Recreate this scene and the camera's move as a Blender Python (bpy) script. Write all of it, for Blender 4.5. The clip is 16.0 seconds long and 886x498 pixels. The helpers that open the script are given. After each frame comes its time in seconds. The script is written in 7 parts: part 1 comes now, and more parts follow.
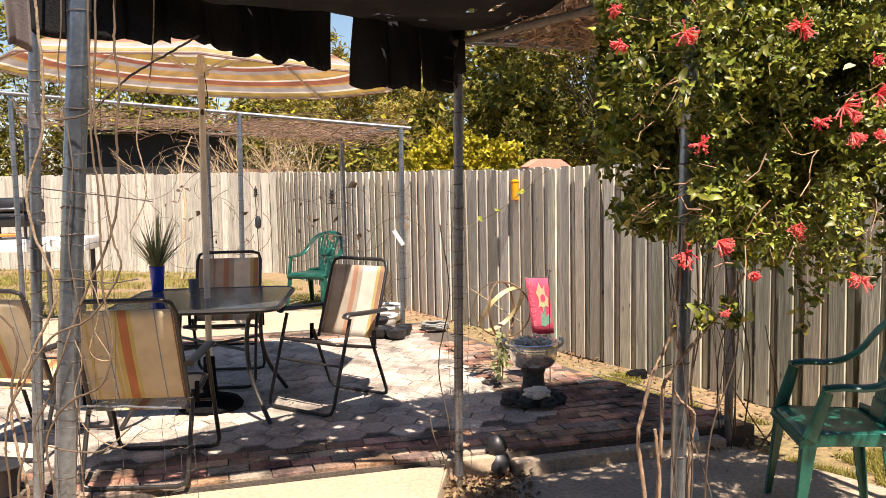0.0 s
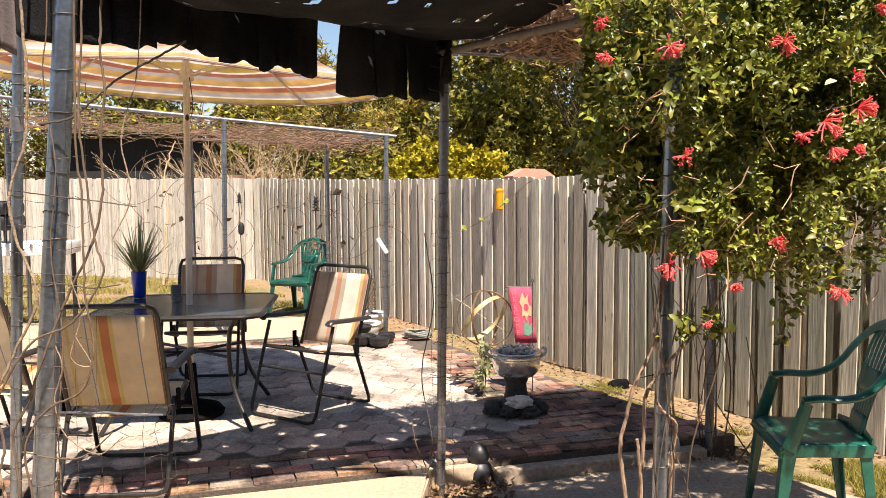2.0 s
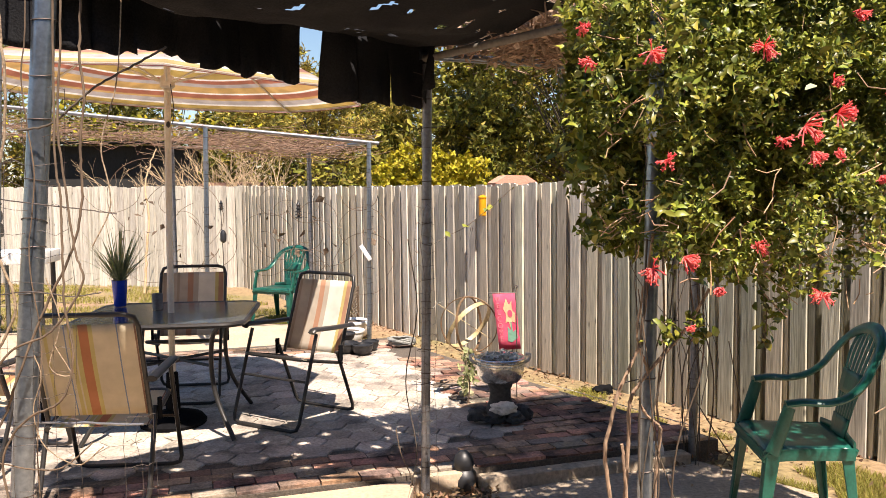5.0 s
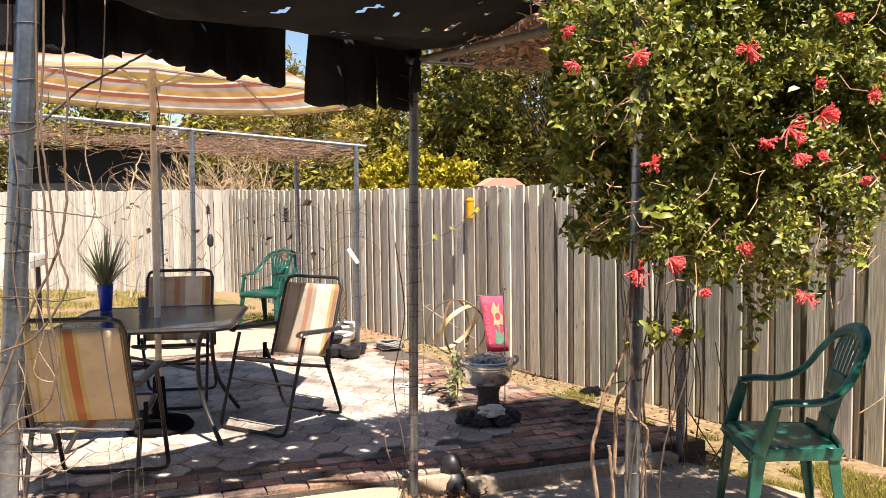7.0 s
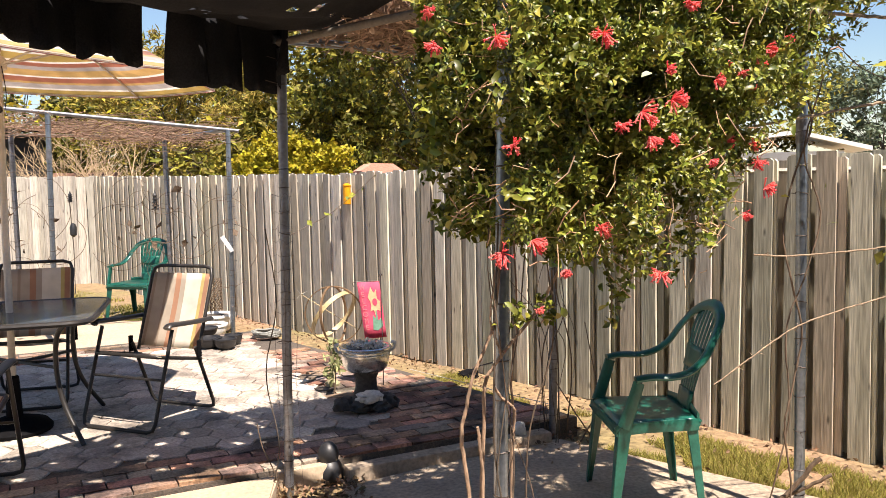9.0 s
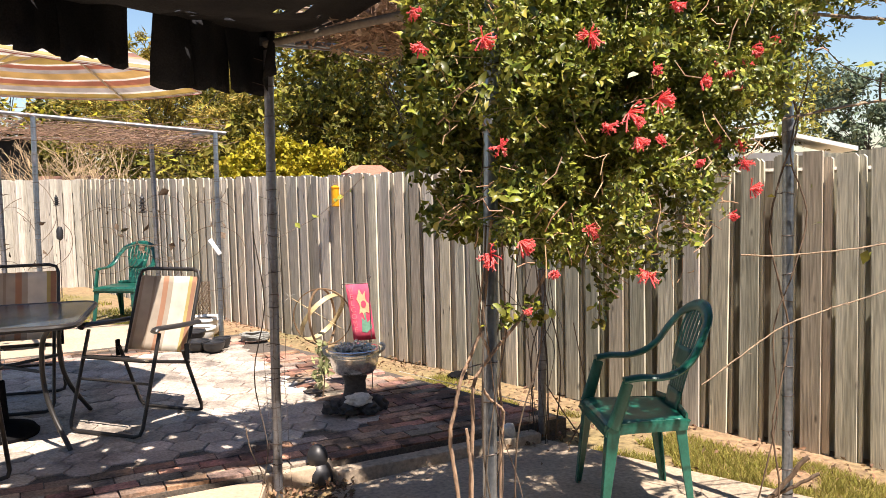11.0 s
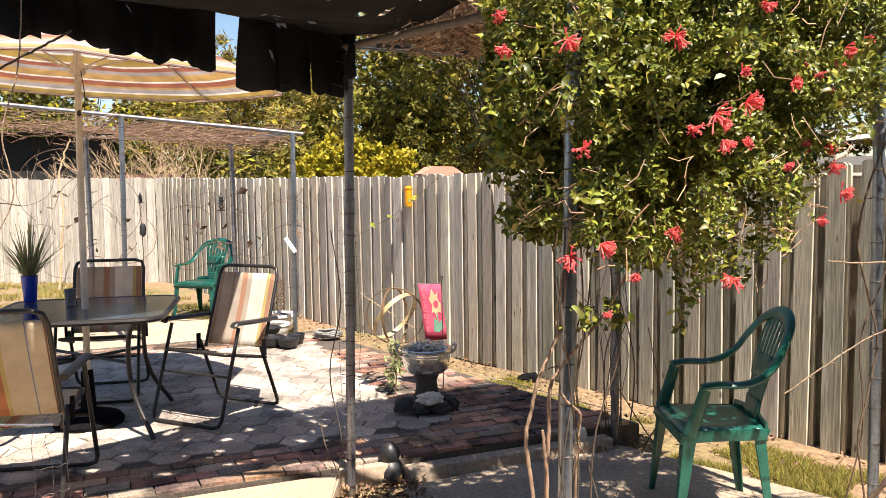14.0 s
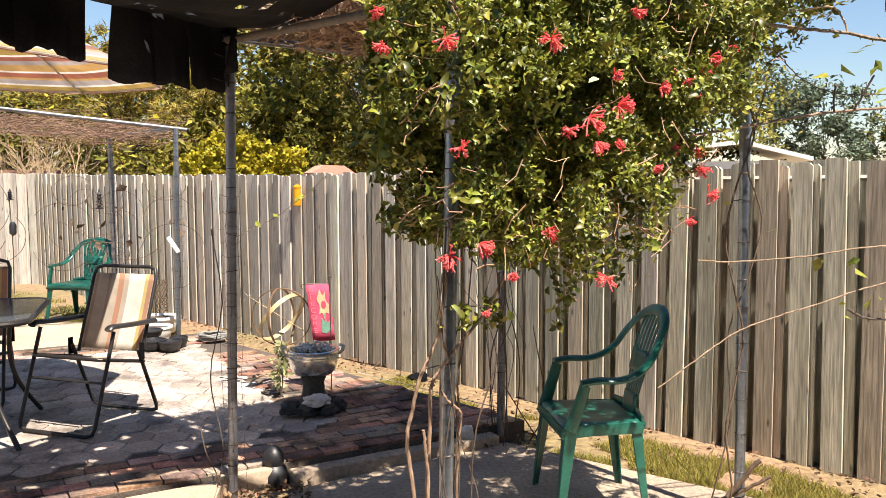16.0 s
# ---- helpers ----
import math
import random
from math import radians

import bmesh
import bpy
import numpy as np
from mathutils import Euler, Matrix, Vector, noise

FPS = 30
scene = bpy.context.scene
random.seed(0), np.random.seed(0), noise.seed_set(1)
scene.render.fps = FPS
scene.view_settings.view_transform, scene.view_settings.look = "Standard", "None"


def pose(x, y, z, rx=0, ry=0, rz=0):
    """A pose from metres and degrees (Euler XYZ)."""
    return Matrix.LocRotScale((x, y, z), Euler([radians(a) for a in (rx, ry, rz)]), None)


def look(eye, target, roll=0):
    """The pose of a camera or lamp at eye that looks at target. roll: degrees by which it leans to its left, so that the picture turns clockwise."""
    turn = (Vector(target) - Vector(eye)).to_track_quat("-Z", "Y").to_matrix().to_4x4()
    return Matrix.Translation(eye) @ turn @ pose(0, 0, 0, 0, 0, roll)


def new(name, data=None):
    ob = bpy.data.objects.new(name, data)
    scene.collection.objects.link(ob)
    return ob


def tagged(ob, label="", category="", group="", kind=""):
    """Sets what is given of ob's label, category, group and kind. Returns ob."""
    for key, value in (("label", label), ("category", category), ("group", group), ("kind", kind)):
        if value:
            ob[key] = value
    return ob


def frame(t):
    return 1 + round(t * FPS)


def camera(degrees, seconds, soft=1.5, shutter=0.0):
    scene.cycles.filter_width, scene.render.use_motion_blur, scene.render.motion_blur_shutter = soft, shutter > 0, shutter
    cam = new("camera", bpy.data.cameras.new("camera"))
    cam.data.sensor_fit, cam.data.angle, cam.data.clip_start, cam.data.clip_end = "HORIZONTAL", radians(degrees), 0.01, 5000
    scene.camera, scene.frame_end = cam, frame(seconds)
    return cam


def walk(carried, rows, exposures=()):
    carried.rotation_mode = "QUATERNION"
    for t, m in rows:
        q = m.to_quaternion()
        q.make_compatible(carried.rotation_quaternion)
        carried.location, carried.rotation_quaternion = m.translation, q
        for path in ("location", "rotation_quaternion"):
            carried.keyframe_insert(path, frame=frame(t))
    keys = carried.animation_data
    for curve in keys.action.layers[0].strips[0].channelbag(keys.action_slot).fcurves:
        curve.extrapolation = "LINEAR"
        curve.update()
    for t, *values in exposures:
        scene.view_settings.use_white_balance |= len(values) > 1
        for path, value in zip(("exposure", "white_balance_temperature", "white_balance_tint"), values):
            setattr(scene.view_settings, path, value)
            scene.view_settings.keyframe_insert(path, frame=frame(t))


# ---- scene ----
cam = camera(57.0, 16.0, soft=0.8)
PATH = [
    (0, (0.057, 0.034, 1.519), (0.035, 2.027, 1.349), -1.1),
    (0.5, (0.051, 0.031, 1.521), (0.037, 2.025, 1.371), -0.6),
    (1, (0.054, 0.03, 1.523), (0.032, 2.025, 1.381), -0.9),
    (1.5, (0.053, 0.028, 1.52), (0.055, 2.023, 1.376), -0.6),
    (2, (0.052, 0.028, 1.52), (0.071, 2.023, 1.37), -0.4),
    (2.5, (0.054, 0.03, 1.52), (0.076, 2.025, 1.378), -0.4),
    (3, (0.053, 0.034, 1.518), (0.08, 2.028, 1.363), -0.5),
    (3.5, (0.05, 0.032, 1.515), (0.096, 2.026, 1.364), -0.3),
    (4, (0.049, 0.035, 1.516), (0.103, 2.03, 1.381), -0.6),
    (6.5, (0.054, 0.035, 1.516), (0.124, 2.029, 1.385), -0.5),
    (7, (0.056, 0.035, 1.515), (0.145, 2.029, 1.389), -0.8),
    (7.5, (0.068, 0.042, 1.51), (0.247, 2.029, 1.374), -0.6),
    (8, (0.088, 0.056, 1.507), (0.363, 2.031, 1.356), -0.4),
    (8.5, (0.102, 0.063, 1.507), (0.457, 2.025, 1.356), -0.5),
    (9, (0.106, 0.058, 1.508), (0.478, 2.016, 1.343), -1.1),
    (11.5, (0.112, 0.063, 1.506), (0.518, 2.015, 1.346), -1.1),
    (12, (0.113, 0.064, 1.504), (0.522, 2.015, 1.345), -0.8),
    (12.5, (0.111, 0.063, 1.504), (0.512, 2.016, 1.343), -0.9),
    (13, (0.102, 0.055, 1.509), (0.476, 2.013, 1.359), -0.9),
    (13.5, (0.089, 0.053, 1.511), (0.371, 2.027, 1.352), -1.3),
    (14, (0.078, 0.051, 1.507), (0.311, 2.031, 1.352), -0.8),
    (14.5, (0.079, 0.051, 1.505), (0.334, 2.029, 1.35), -0.6),
    (15, (0.088, 0.054, 1.502), (0.422, 2.021, 1.355), -0.4),
    (15.5, (0.102, 0.058, 1.502), (0.517, 2.008, 1.354), -0.3),
    (16, (0.12, 0.064, 1.503), (0.607, 1.997, 1.346), -0.2),
]
walk(cam, [(t, look(eye, target, roll)) for t, eye, target, roll in PATH],
     exposures=[(0.0, 1.24, 6800, 16), (4.0, 1.30, 6750, 16), (8.0, 1.36, 6650, 16), (16.0, 1.36, 6550, 15)])

# ---- world, sun, exposure ----
SUN_WAY = Vector((-0.391, 0.920, 0.0)).normalized()      # the way the light travels over the ground
SUN_UP = radians(61)
world = bpy.data.worlds.new("world")
scene.world = world
world.use_nodes = True
wn = world.node_tree
sky = wn.nodes.new("ShaderNodeTexSky")
sky.sky_type, sky.sun_disc = "NISHITA", False
sky.sun_elevation = SUN_UP
sky.sun_rotation = math.atan2(-SUN_WAY.x, -SUN_WAY.y)
sky.air_density, sky.dust_density, sky.ozone_density = 1.35, 0.0, 5.5
wn.nodes["Background"].inputs["Strength"].default_value = 0.058
wn.links.new(sky.outputs["Color"], wn.nodes["Background"].inputs["Color"])
sun_data = bpy.data.lights.new("sun", "SUN")
sun_data.energy, sun_data.angle, sun_data.color = 5.0, radians(0.53), (1.0, 0.92, 0.80)
sun_ob = new("sun", sun_data)
sun_dir = Vector((SUN_WAY.x * math.cos(SUN_UP), SUN_WAY.y * math.cos(SUN_UP), -math.sin(SUN_UP)))
sun_ob.matrix_world = look((0, 0, 20), Vector((0, 0, 20)) + sun_dir)


# ---- materials ----
def material(name, base, rough=0.7, metal=0.0, vary=0.25, scale=6.0, fine=60.0, bump=0.3, stretch=(1, 1, 1),
             other=None, mix=0.5, random_by="", spread=0.3, hue=0.0, alt=None, translucent=0.0, spec=0.5, bump_dist=0.01):
    """Base colour broken up at two scales, with fine relief; random_by 'object' or 'island' varies piece by piece."""
    m = bpy.data.materials.new(name)
    m.use_nodes = True
    nt = m.node_tree
    b = nt.nodes["Principled BSDF"]
    b.inputs["Roughness"].default_value = rough
    b.inputs["Metallic"].default_value = metal
    b.inputs["Specular IOR Level"].default_value = spec
    co = nt.nodes.new("ShaderNodeTexCoord")
    mp = nt.nodes.new("ShaderNodeMapping")
    mp.inputs["Scale"].default_value = stretch
    nt.links.new(co.outputs["Object"], mp.inputs["Vector"])
    off = mp.outputs["Vector"]
    rnd = None
    if random_by:
        if random_by == "object":
            node = nt.nodes.new("ShaderNodeObjectInfo")
            rnd = node.outputs["Random"]
        else:
            node = nt.nodes.new("ShaderNodeNewGeometry")
            rnd = node.outputs["Random Per Island"]
        sc = nt.nodes.new("ShaderNodeMath")
        sc.operation, sc.inputs[1].default_value = "MULTIPLY", 37.0
        nt.links.new(rnd, sc.inputs[0])
        ad = nt.nodes.new("ShaderNodeVectorMath")
        nt.links.new(off, ad.inputs[0])
        nt.links.new(sc.outputs[0], ad.inputs[1])
        off = ad.outputs[0]
    big = nt.nodes.new("ShaderNodeTexNoise")
    big.inputs["Scale"].default_value, big.inputs["Detail"].default_value = scale, 4.0
    sml = nt.nodes.new("ShaderNodeTexNoise")
    sml.inputs["Scale"].default_value, sml.inputs["Detail"].default_value = fine, 6.0
    nt.links.new(off, big.inputs["Vector"])
    nt.links.new(off, sml.inputs["Vector"])
    other = other or tuple(c * 0.55 for c in base)
    ramp = nt.nodes.new("ShaderNodeMapRange")
    ramp.inputs["From Min"].default_value, ramp.inputs["From Max"].default_value = 0.5 - 0.18, 0.5 + 0.22
    ramp.inputs["To Max"].default_value = mix
    nt.links.new(big.outputs["Fac"], ramp.inputs["Value"])
    mx = nt.nodes.new("ShaderNodeMix")
    mx.data_type = "RGBA"
    mx.inputs["A"].default_value, mx.inputs["B"].default_value = (*base, 1), (*other, 1)
    nt.links.new(ramp.outputs[0], mx.inputs["Factor"])
    hv = nt.nodes.new("ShaderNodeHueSaturation")
    if alt and rnd:
        pick = nt.nodes.new("ShaderNodeMath")
        pick.operation, pick.inputs[1].default_value = "MULTIPLY", 5.77
        fract = nt.nodes.new("ShaderNodeMath")
        fract.operation = "FRACT"
        step = nt.nodes.new("ShaderNodeMapRange")
        step.inputs["From Min"].default_value, step.inputs["From Max"].default_value = 0.35, 0.75
        two = nt.nodes.new("ShaderNodeMix")
        two.data_type = "RGBA"
        two.inputs["B"].default_value = (*alt, 1)
        nt.links.new(rnd, pick.inputs[0])
        nt.links.new(pick.outputs[0], fract.inputs[0])
        nt.links.new(fract.outputs[0], step.inputs["Value"])
        nt.links.new(step.outputs[0], two.inputs["Factor"])
        nt.links.new(mx.outputs["Result"], two.inputs["A"])
        nt.links.new(two.outputs["Result"], hv.inputs["Color"])
    else:
        nt.links.new(mx.outputs["Result"], hv.inputs["Color"])
    val = nt.nodes.new("ShaderNodeMapRange")
    val.inputs["From Min"].default_value, val.inputs["From Max"].default_value = 0.3, 0.7
    val.inputs["To Min"].default_value, val.inputs["To Max"].default_value = 1 - vary, 1 + vary
    nt.links.new(sml.outputs["Fac"], val.inputs["Value"])
    v = val.outputs[0]
    if rnd:
        rr = nt.nodes.new("ShaderNodeMapRange")
        rr.inputs["To Min"].default_value, rr.inputs["To Max"].default_value = 1 - spread, 1 + spread
        nt.links.new(rnd, rr.inputs["Value"])
        mu = nt.nodes.new("ShaderNodeMath")
        mu.operation = "MULTIPLY"
        nt.links.new(v, mu.inputs[0])
        nt.links.new(rr.outputs[0], mu.inputs[1])
        v = mu.outputs[0]
        if hue:
            hw = nt.nodes.new("ShaderNodeMath")
            hw.operation, hw.inputs[1].default_value = "MULTIPLY", 7.31
            fr = nt.nodes.new("ShaderNodeMath")
            fr.operation = "FRACT"
            hr = nt.nodes.new("ShaderNodeMapRange")
            hr.inputs["To Min"].default_value, hr.inputs["To Max"].default_value = 0.5 - hue, 0.5 + hue
            nt.links.new(rnd, hw.inputs[0])
            nt.links.new(hw.outputs[0], fr.inputs[0])
            nt.links.new(fr.outputs[0], hr.inputs["Value"])
            nt.links.new(hr.outputs[0], hv.inputs["Hue"])
    nt.links.new(v, hv.inputs["Value"])
    nt.links.new(hv.outputs["Color"], b.inputs["Base Color"])
    if bump:
        bp = nt.nodes.new("ShaderNodeBump")
        bp.inputs["Strength"].default_value, bp.inputs["Distance"].default_value = bump, bump_dist
        nt.links.new(sml.outputs["Fac"], bp.inputs["Height"])
        nt.links.new(bp.outputs["Normal"], b.inputs["Normal"])
    if translucent:
        tr = nt.nodes.new("ShaderNodeBsdfTranslucent")
        ms = nt.nodes.new("ShaderNodeMixShader")
        ms.inputs[0].default_value = translucent
        nt.links.new(hv.outputs["Color"], tr.inputs["Color"])
        nt.links.new(b.outputs[0], ms.inputs[1])
        nt.links.new(tr.outputs[0], ms.inputs[2])
        nt.links.new(ms.outputs[0], nt.nodes["Material Output"].inputs["Surface"])
    return m


def banded(name, axis, length, stops, rough=0.85, translucent=0.25, weave=900.0):
    """Woven cloth striped along one object axis: stops are (fraction, colour), held constant."""
    m = bpy.data.materials.new(name)
    m.use_nodes = True
    nt = m.node_tree
    b = nt.nodes["Principled BSDF"]
    b.inputs["Roughness"].default_value = rough
    b.inputs["Specular IOR Level"].default_value = 0.25
    uv = nt.nodes.new("ShaderNodeUVMap")
    uv.uv_map = "UVMap"
    sep = nt.nodes.new("ShaderNodeSeparateXYZ")
    nt.links.new(uv.outputs["UV"], sep.inputs[0])
    ramp = nt.nodes.new("ShaderNodeValToRGB")
    ramp.color_ramp.interpolation = "CONSTANT"
    els = ramp.color_ramp.elements
    for i, (p, c) in enumerate(stops):
        e = els[i] if i < 2 else els.new(p)
        e.position, e.color = p, (*c, 1)
    nt.links.new(sep.outputs[axis], ramp.inputs["Fac"])
    no = nt.nodes.new("ShaderNodeTexNoise")
    no.inputs["Scale"].default_value, no.inputs["Detail"].default_value = 9.0, 5.0
    co = nt.nodes.new("ShaderNodeTexCoord")
    nt.links.new(co.outputs["Object"], no.inputs["Vector"])
    hv = nt.nodes.new("ShaderNodeHueSaturation")
    mr = nt.nodes.new("ShaderNodeMapRange")
    mr.inputs["From Min"].default_value, mr.inputs["From Max"].default_value = 0.3, 0.7
    mr.inputs["To Min"].default_value, mr.inputs["To Max"].default_value = 0.82, 1.12
    nt.links.new(no.outputs["Fac"], mr.inputs["Value"])
    nt.links.new(mr.outputs[0], hv.inputs["Value"])
    nt.links.new(ramp.outputs["Color"], hv.inputs["Color"])
    nt.links.new(hv.outputs["Color"], b.inputs["Base Color"])
    wv = nt.nodes.new("ShaderNodeTexNoise")
    wv.inputs["Scale"].default_value = weave
    nt.links.new(co.outputs["Object"], wv.inputs["Vector"])
    bp = nt.nodes.new("ShaderNodeBump")
    bp.inputs["Strength"].default_value, bp.inputs["Distance"].default_value = 0.25, 0.002
    nt.links.new(wv.outputs["Fac"], bp.inputs["Height"])
    nt.links.new(bp.outputs["Normal"], b.inputs["Normal"])
    tr = nt.nodes.new("ShaderNodeBsdfTranslucent")
    ms = nt.nodes.new("ShaderNodeMixShader")
    ms.inputs[0].default_value = translucent
    nt.links.new(hv.outputs["Color"], tr.inputs["Color"])
    nt.links.new(b.outputs[0], ms.inputs[1])
    nt.links.new(tr.outputs[0], ms.inputs[2])
    nt.links.new(ms.outputs[0], nt.nodes["Material Output"].inputs["Surface"])
    return m


M_FENCE = material("weathered_board", (0.67, 0.615, 0.53), 0.85, vary=0.36, scale=1.6, fine=13, bump=0.5, stretch=(11, 11, 0.42),
                   other=(0.42, 0.385, 0.32), mix=0.95, random_by="object", spread=0.34, hue=0.012, bump_dist=0.004, alt=(0.42, 0.375, 0.29))


def add_knots(m):
    """Dark oval knots scattered along the boards, each board with its own."""
    nt = m.node_tree
    b = nt.nodes["Principled BSDF"]
    link = b.inputs["Base Color"].links[0]
    src = link.from_socket
    off = [n for n in nt.nodes if n.bl_idname == "ShaderNodeVectorMath"][0]
    sc = nt.nodes.new("ShaderNodeVectorMath")
    sc.operation, sc.inputs[1].default_value = "MULTIPLY", (1.3, 0.3, 9.0)
    nt.links.new(off.outputs[0], sc.inputs[0])
    vo = nt.nodes.new("ShaderNodeTexVoronoi")
    vo.inputs["Scale"].default_value = 1.0
    nt.links.new(sc.outputs[0], vo.inputs["Vector"])
    mr = nt.nodes.new("ShaderNodeMapRange")
    mr.inputs["From Min"].default_value, mr.inputs["From Max"].default_value = 0.05, 0.13
    mr.inputs["To Min"].default_value, mr.inputs["To Max"].default_value = 0.30, 1.0
    nt.links.new(vo.outputs["Distance"], mr.inputs["Value"])
    hv = nt.nodes.new("ShaderNodeHueSaturation")
    nt.links.new(mr.outputs[0], hv.inputs["Value"])
    nt.links.new(src, hv.inputs["Color"])
    nt.links.new(hv.outputs["Color"], b.inputs["Base Color"])


def add_stain(m, scale, low, dark, detail=5.0):
    """Blotches of dark grime in the world's own coordinates, running on from piece to piece."""
    nt = m.node_tree
    b = nt.nodes["Principled BSDF"]
    src = b.inputs["Base Color"].links[0].from_socket
    geo = nt.nodes.new("ShaderNodeNewGeometry")
    no = nt.nodes.new("ShaderNodeTexNoise")
    no.inputs["Scale"].default_value, no.inputs["Detail"].default_value, no.inputs["Roughness"].default_value = scale, detail, 0.65
    nt.links.new(geo.outputs["Position"], no.inputs["Vector"])
    mr = nt.nodes.new("ShaderNodeMapRange")
    mr.inputs["From Min"].default_value, mr.inputs["From Max"].default_value = low - 0.07, low + 0.07
    mr.inputs["To Min"].default_value, mr.inputs["To Max"].default_value = dark, 1.0
    nt.links.new(no.outputs["Fac"], mr.inputs["Value"])
    hv = nt.nodes.new("ShaderNodeHueSaturation")
    nt.links.new(mr.outputs[0], hv.inputs["Value"])
    nt.links.new(src, hv.inputs["Color"])
    nt.links.new(hv.outputs["Color"], b.inputs["Base Color"])


add_knots(M_FENCE)
# the two fences' tones are set apart to offset the sun's uneven light
M_FENCE_BACK = material("weathered_back_board", (0.53, 0.485, 0.415), 0.85, vary=0.36, scale=1.6, fine=13, bump=0.5, stretch=(11, 11, 0.42),
                        other=(0.36, 0.33, 0.275), mix=0.95, random_by="object", spread=0.26, hue=0.012, bump_dist=0.004)
add_knots(M_FENCE_BACK)
M_FENCE_MOSSY = material("mossy_board", (0.57, 0.545, 0.43), 0.85, vary=0.4, scale=1.4, fine=12, bump=0.5, stretch=(9, 9, 0.42),
                         other=(0.28, 0.27, 0.195), mix=0.95, random_by="object", spread=0.34, hue=0.012, bump_dist=0.004, alt=(0.46, 0.40, 0.30))
add_knots(M_FENCE_MOSSY)
M_FENCE_NEW = material("new_yellow_board", (0.55, 0.38, 0.13), 0.8, vary=0.2, scale=2, fine=14, stretch=(7, 7, 0.55))
M_CONCRETE = material("concrete", (0.45, 0.345, 0.24), 0.9, vary=0.18, scale=1.6, fine=45, bump=0.35, other=(0.33, 0.25, 0.175), mix=0.75)
M_HEX = material("hexagon_paver", (0.44, 0.375, 0.315), 0.9, vary=0.3, scale=5, fine=60, bump=0.6, other=(0.29, 0.245, 0.205), mix=0.8,
                 random_by="object", spread=0.24, hue=0.012)
M_HEX_FAR = material("hexagon_paver_far", (0.44, 0.375, 0.315), 0.9, vary=0.3, scale=5, fine=60, bump=0.6, other=(0.29, 0.245, 0.205), mix=0.8,
                     random_by="island", spread=0.24, hue=0.012)
M_BRICK = material("red_brick", (0.47, 0.235, 0.145), 0.9, vary=0.35, scale=9, fine=70, bump=0.7, other=(0.20, 0.12, 0.09), mix=0.85,
                   random_by="object", spread=0.42, hue=0.022, alt=(0.30, 0.235, 0.185))
M_BRICK_FAR = material("red_brick_far", (0.47, 0.235, 0.145), 0.9, vary=0.35, scale=9, fine=70, bump=0.7, other=(0.20, 0.12, 0.09), mix=0.85,
                       random_by="island", spread=0.38, hue=0.022, alt=(0.36, 0.21, 0.14))
for _m in (M_BRICK, M_BRICK_FAR):
    add_stain(_m, 3.1, 0.47, 0.22)
for _m in (M_HEX, M_HEX_FAR):
    add_stain(_m, 2.3, 0.42, 0.40)
M_JOINT = material("joint_soil", (0.095, 0.076, 0.060), 0.95, vary=0.35, scale=5, fine=90, bump=0.5)
M_GROUND = material("lawn_soil", (0.26, 0.165, 0.095), 0.95, vary=0.35, scale=0.9, fine=22, bump=0.7, other=(0.17, 0.15, 0.055), mix=0.9, bump_dist=0.03)
M_GRASS = material("grass_blade", (0.20, 0.205, 0.035), 0.8, vary=0.25, scale=2.6, fine=14, bump=0, other=(0.34, 0.265, 0.085), mix=0.9,
                   random_by="island", spread=0.4, hue=0.02, translucent=0.3, spec=0.2)
M_STEEL = material("galvanised_pipe", (0.27, 0.31, 0.36), 0.30, 0.85, vary=0.18, scale=7, fine=60, bump=0.05, other=(0.16, 0.185, 0.215), mix=0.8)
M_STEEL_OLD = material("dull_pipe", (0.24, 0.25, 0.28), 0.45, 0.75, vary=0.2, scale=9, fine=60, bump=0.2, other=(0.17, 0.16, 0.15), mix=0.8)
M_WIRE = material("rusty_wire", (0.10, 0.08, 0.07), 0.6, 0.5, vary=0.3, scale=30, fine=120, bump=0)
M_BLACK_TUBE = material("bronze_tube", (0.028, 0.025, 0.023), 0.38, 0.2, vary=0.2, scale=12, fine=90, bump=0.08)
M_BLACK_CLOTH = material("black_shade_cloth", (0.010, 0.010, 0.012), 0.9, vary=0.4, scale=3, fine=140, bump=0.3, other=(0.025, 0.025, 0.026), mix=0.8, spec=0.15)
M_TAN_CLOTH = material("faded_cloth", (0.20, 0.165, 0.155), 0.95, vary=0.15, scale=5, fine=140, bump=0.3, translucent=0.2)
M_BEAM = material("dull_brown_pipe", (0.17, 0.15, 0.125), 0.75, 0.0, vary=0.2, scale=9, fine=60, bump=0.2)
M_CANE = material("woody_cane", (0.31, 0.23, 0.15), 0.9, vary=0.45, scale=30, fine=90, bump=0.5, other=(0.16, 0.11, 0.07), mix=0.8)
M_POLE = material("cream_pole", (0.66, 0.60, 0.50), 0.45, vary=0.08, scale=6, fine=60, bump=0.05)
M_IRON = material("cast_base", (0.008, 0.008, 0.009), 0.95, 0.0, vary=0.25, scale=10, fine=60, bump=0.15, spec=0.05)
M_BARK = material("vine_bark", (0.125, 0.083, 0.052), 0.9, vary=0.35, scale=9, fine=50, bump=0.7, stretch=(1, 1, 0.3), other=(0.11, 0.08, 0.055), mix=0.8)
# a brighter copy of the dry twig, with sunlight put into its colour
M_DRY = material("sunlit_dry_twig", (0.52, 0.38, 0.27), 0.9, vary=0.2, scale=3, fine=30, bump=0, other=(0.30, 0.20, 0.14), mix=0.9, random_by="island", spread=0.35, translucent=0.25)
M_TWIG = material("dry_twig", (0.24, 0.145, 0.095), 0.9, vary=0.2, scale=3, fine=30, bump=0, other=(0.15, 0.10, 0.07), mix=0.9, random_by="island", spread=0.35, hue=0.01)
